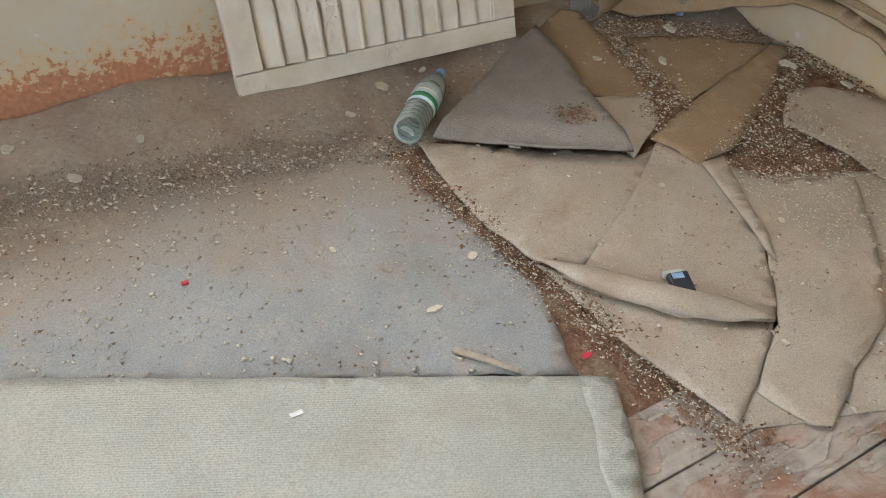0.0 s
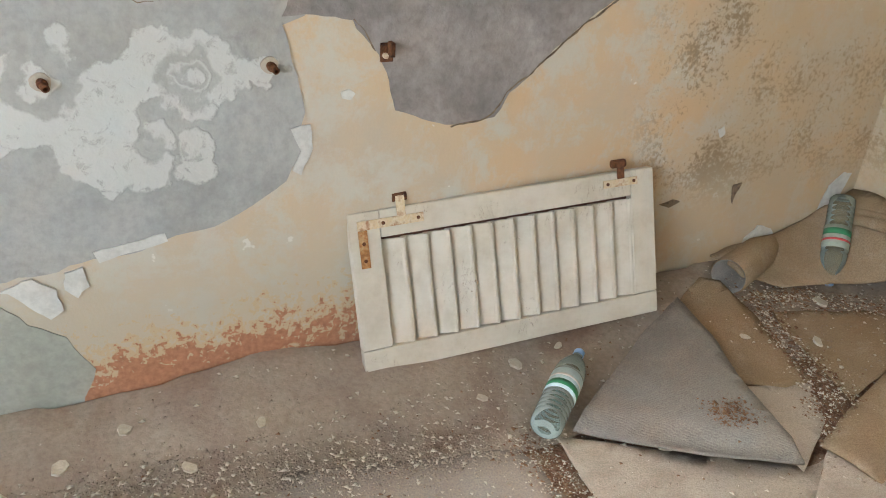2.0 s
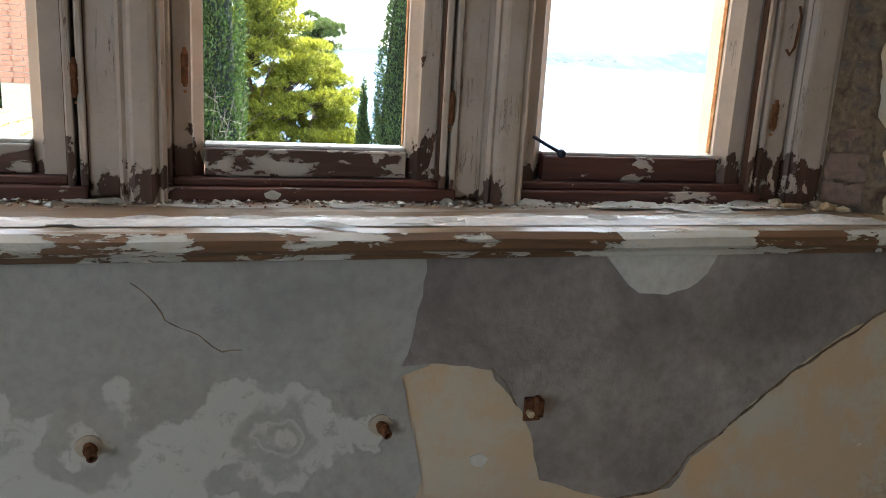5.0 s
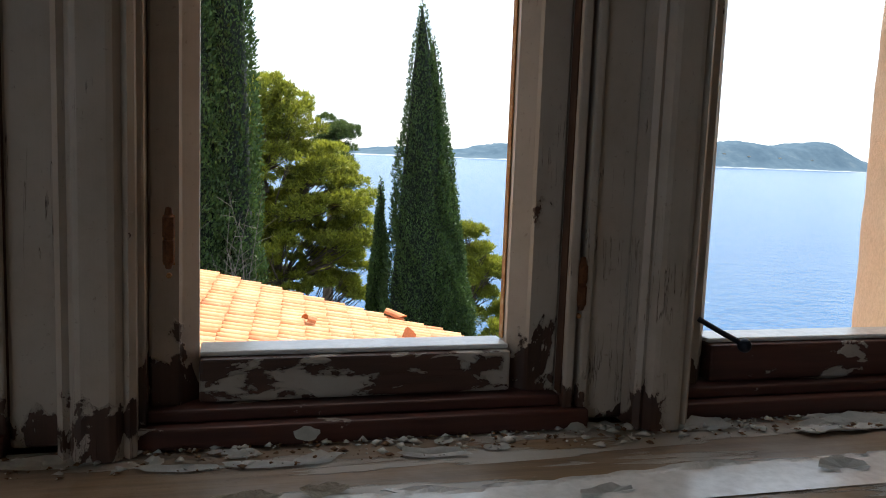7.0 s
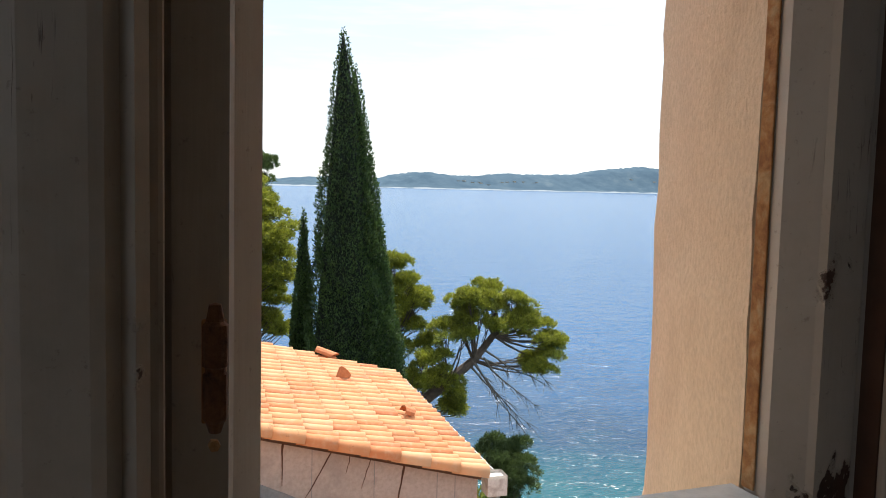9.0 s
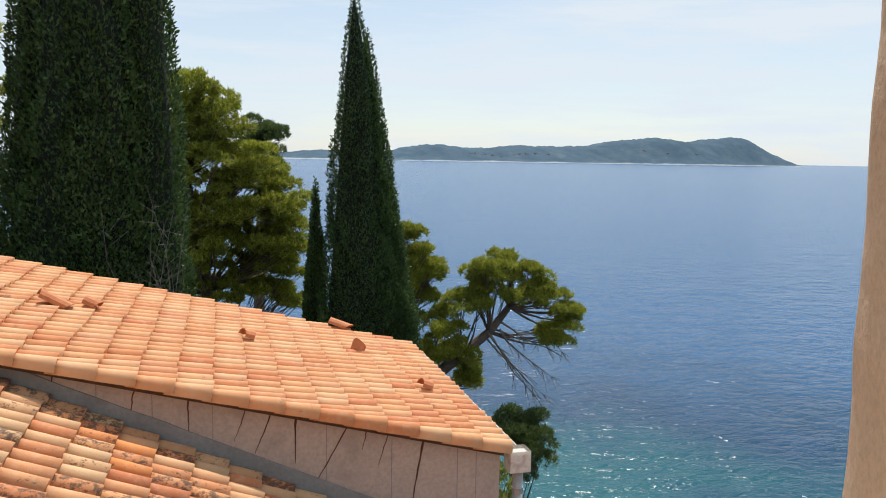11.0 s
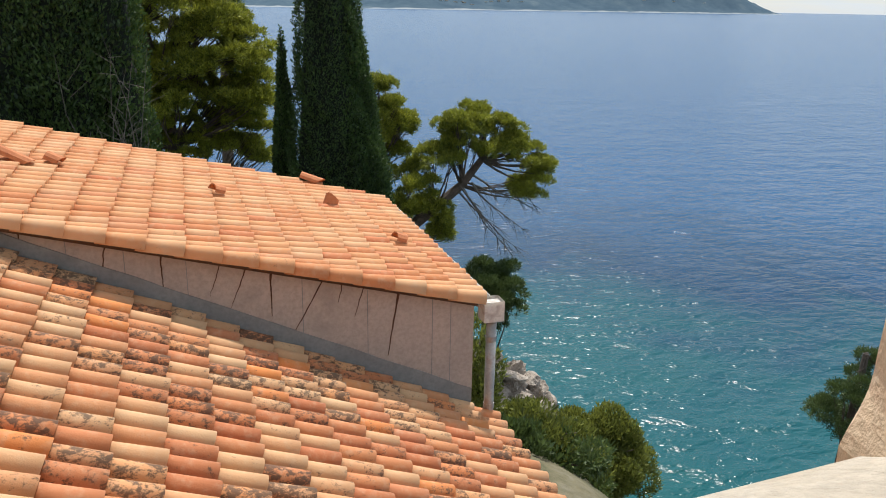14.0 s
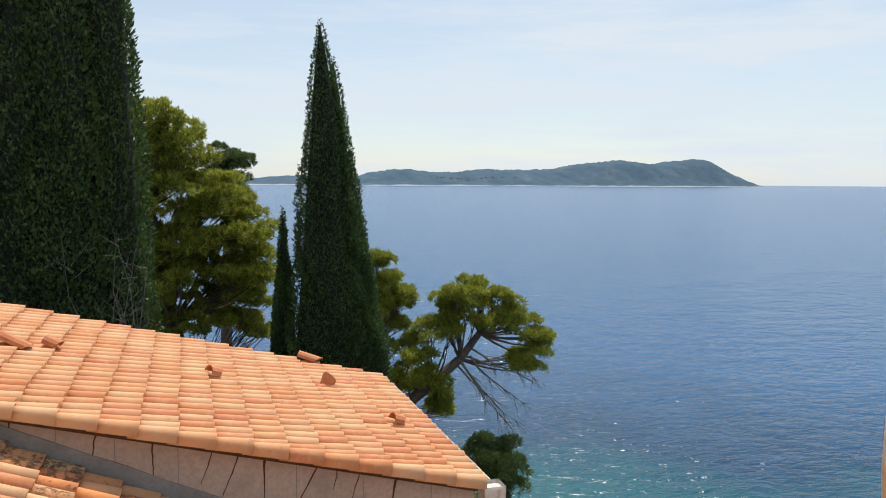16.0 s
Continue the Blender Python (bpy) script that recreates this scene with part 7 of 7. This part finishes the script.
gable("cement_render", -6.0, -0.03, 0.0, 0.25, lambda s: max(z_far(s), z_near(s) - 0.3), lambda s: -7.0, "render_wall")
# cement flashing, widened so its blue-grey also paints the shadow at the wall's base
gable("flashing_band", -4.3, -0.035, 0.012, 0.0115, lambda s: z_near(s) + 0.255 + 0.012 * s + 0.012 * noise.noise((s * 3, 0, 0)), lambda s: z_near(s) - 0.2, "flashing", 60)
part("end_wall", prism(bmesh.new(), [(3.30, 6.72), (3.34, 6.72), (3.62, 10.2), (3.58, 10.2)], -7.0, -1.20), "render_wall", wall)
for k, (s_top, ln, slant, wd) in enumerate(((-3.02, 0.34, -0.05, 0.016), (-2.63, 0.36, 0.0, 0.018), (-2.18, 0.30, -0.10, 0.012), (-1.98, 0.36, -0.14, 0.014), (-1.80, 0.42, 0.0, 0.020), (-1.36, 0.62, -0.34, 0.014), (-1.20, 0.20, -0.05, 0.012), (-0.72, 0.62, -0.10, 0.022), (-1.02, 0.30, -0.09, 0.010), (-3.6, 0.12, 0.0, 0.02))):
    bm = bmesh.new()
    left_, right_ = [], []
    for j in range(13):
        q = j / 12
        s = s_top + slant * q + 0.012 * noise.noise((q * 5, k * 3.0, 0))
        z = z_far(s_top) - 0.01 - ln * q
        h = 0.55 * wd * (1 - 0.75 * q) * (0.7 + 0.6 * abs(noise.noise((q * 9, k, 1))))
        for lst, o in ((left_, -h), (right_, h)):
            p = W0 + F_DIR * (s + o) - E_DIR * 0.004
            lst.append(bm.verts.new((p.x, p.y, z)))
    for j in range(12):
        bm.faces.new((left_[j], right_[j], right_[j + 1], left_[j + 1]))
    ex = bmesh.ops.extrude_face_region(bm, geom=bm.faces[:])
    bmesh.ops.translate(bm, vec=E_DIR * 0.0035, verts=[g for g in ex["geom"] if isinstance(g, bmesh.types.BMVert)])
    part("crack", bm, "crack", wall, "rusty dark crack")
for k, s_v in enumerate((-3.3, -2.9, -2.45, -1.55, -1.0, -0.42, -0.25)):
    p = W0 + F_DIR * s_v - E_DIR * 0.0025
    bm = bmesh.new()
    q = p + F_DIR * 0.006
    top, bot = z_far(s_v) - 0.02, z_near(s_v) + 0.22
    vs = [bm.verts.new((p.x, p.y, top)), bm.verts.new((q.x, q.y, top)), bm.verts.new((q.x, q.y, bot)), bm.verts.new((p.x, p.y, bot))]
    bm.faces.new(vs)
    ex = bmesh.ops.extrude_face_region(bm, geom=bm.faces[:])
    bmesh.ops.translate(bm, vec=E_DIR * 0.002, verts=[g for g in ex["geom"] if isinstance(g, bmesh.types.BMVert)])
    part("board_mark", bm, "flashing", wall)

# gutter, hopper and downpipe at the far roof's eave
gut = thing("rain_gutter", "white box gutter with hopper and grey downpipe at the eave", "gutter")
g0 = Vector((3.375, 6.36, -1.138))
bm = bmesh.new()
box(bm, 0.0, 0.12, 0.20, 3.8, -0.10, -0.09)
box(bm, 0.0, 0.008, 0.20, 3.8, -0.0895, -0.01)
box(bm, 0.112, 0.12, 0.20, 3.8, -0.0895, 0.0)
bmesh.ops.transform(bm, matrix=Matrix.Translation(g0) @ Matrix.Rotation(-EA, 4, "Z"), verts=bm.verts[:])
part("channel", bm, "gutter", gut)
bm = bmesh.new()
prism(bm, [(0.0, 0.02), (0.19, 0.02), (0.19, 0.195), (0.0, 0.195)], -0.19, 0.0)
bmesh.ops.inset_region(bm, faces=[f for f in bm.faces if f.normal.z > 0.9 or f.calc_center_median().z > -0.001], thickness=0.012)
for f in [f for f in bm.faces if f.calc_center_median().z > -0.001 and f.calc_area() > 0.02]:
    bmesh.ops.translate(bm, vec=(0, 0, -0.03), verts=f.verts[:])
bmesh.ops.transform(bm, matrix=Matrix.Translation(g0) @ Matrix.Rotation(-EA, 4, "Z"), verts=bm.verts[:])
part("hopper", bm, "gutter", gut)
pp = g0 + F_DIR * 0.10 + E_DIR * 0.10
pipe = part("downpipe", tube(bmesh.new(), [pp + Vector((0, 0, -0.191)), pp + Vector((0, 0, -1.2)), pp + Vector((0, 0, -4.5))], 0.047, 14), "pipe", gut, "", True)
for zc in (-0.35, -1.02):
    part("pipe_collar", tube(bmesh.new(), [pp + Vector((0, 0, zc)), pp + Vector((0, 0, zc - 0.05))], 0.051, 14), "pipe", pipe)
bm = bmesh.new()
box(bm, 0.0, 0.02, -5.6, -0.02, -0.06, 0.02)
bmesh.ops.transform(bm, matrix=Matrix.Translation((3.565, 6.56, -2.38)) @ Matrix.Rotation(-EA, 4, "Z"), verts=bm.verts[:])
solid("eave_board", bm, "gutter", "narrow white board along the near roof's eave", "eave board")
low_wall = thing("lower_house_wall", "plain rendered wall below the near roof's eave", "wall")
part("wall", prism(bmesh.new(), [(3.11, 1.0), (3.36, 1.0), (3.48, 6.4), (3.23, 6.4)], -7.0, -2.49), "render_wall", low_wall)


def loose_tile(u, v, spin, tip, frac, label):
    """A broken piece of barrel tile lying on the far roof."""
    bm = bmesh.new()
    seg = 6
    L = TILE_L * frac
    rings = []
    for s in range(2):
        for r in (0.085, 0.072):
            rings.append([bm.verts.new((-L / 2 + s * L * (1 - 0.5 * abs(k / seg - 0.4)), r * math.cos(math.pi * k / seg), r * 0.85 * math.sin(math.pi * k / seg))) for k in range(seg + 1)])
    a0, i0, a1, i1 = rings
    for k in range(seg):
        bm.faces.new((a0[k], a1[k], a1[k + 1], a0[k + 1]))
        bm.faces.new((i0[k], i0[k + 1], i1[k + 1], i1[k]))
        bm.faces.new((a1[k], i1[k], i1[k + 1], a1[k + 1]))
        bm.faces.new((a0[k], a0[k + 1], i0[k + 1], i0[k]))
    for k in (0, seg):
        bm.faces.new((a0[k], i0[k], i1[k], a1[k]))
    bmesh.ops.transform(bm, matrix=MU @ pose(u, v, 0.10, 0, tip, spin), verts=bm.verts[:])
    return solid("broken_tile", bm, "red_tile", label, "roof tile")


loose_tile(-0.92, 2.62, 60, -75, 0.75, "upright shard of a broken orange tile on the roof")
loose_tile(-0.95, 3.80, -20, 4, 1.1, "loose barrel tile lying askew at the roof's edge")
loose_tile(-4.02, 1.80, 15, 18, 1.2, "displaced orange tile lying over its neighbours")
loose_tile(-3.72, 2.05, -12, 10, 0.6, "small broken piece of tile on the roof")
loose_tile(-0.42, 1.36, 10, 8, 0.5, "small broken piece of tile on the roof")
loose_tile(-2.2, 2.06, 25, 8, 0.5, "small broken piece of tile on the roof")

# floorboards where the carpets leave the floor bare
floor_ob = bpy.data.objects["floor"]
for j in range(19):
    yb = -1.622 - 0.143 * (j - 1)
    for i, (xa, xb) in enumerate(((-2.59, 0.41 + 0.3 * (j % 2)), (0.414 + 0.3 * (j % 2), 1.62 + 0.2 * (j % 2)), (1.624 + 0.2 * (j % 2), 2.77))):
        bm = box(bmesh.new(), xa, xb, yb - 0.140, yb - 0.001, -0.0215, -0.001, 0.002)
        for v in bm.verts:
            v.co.z += 0.0015 * noise.noise((v.co.x * 3, v.co.y * 9, 0))
        ob = part("floorboard", bm, "boards", floor_ob)
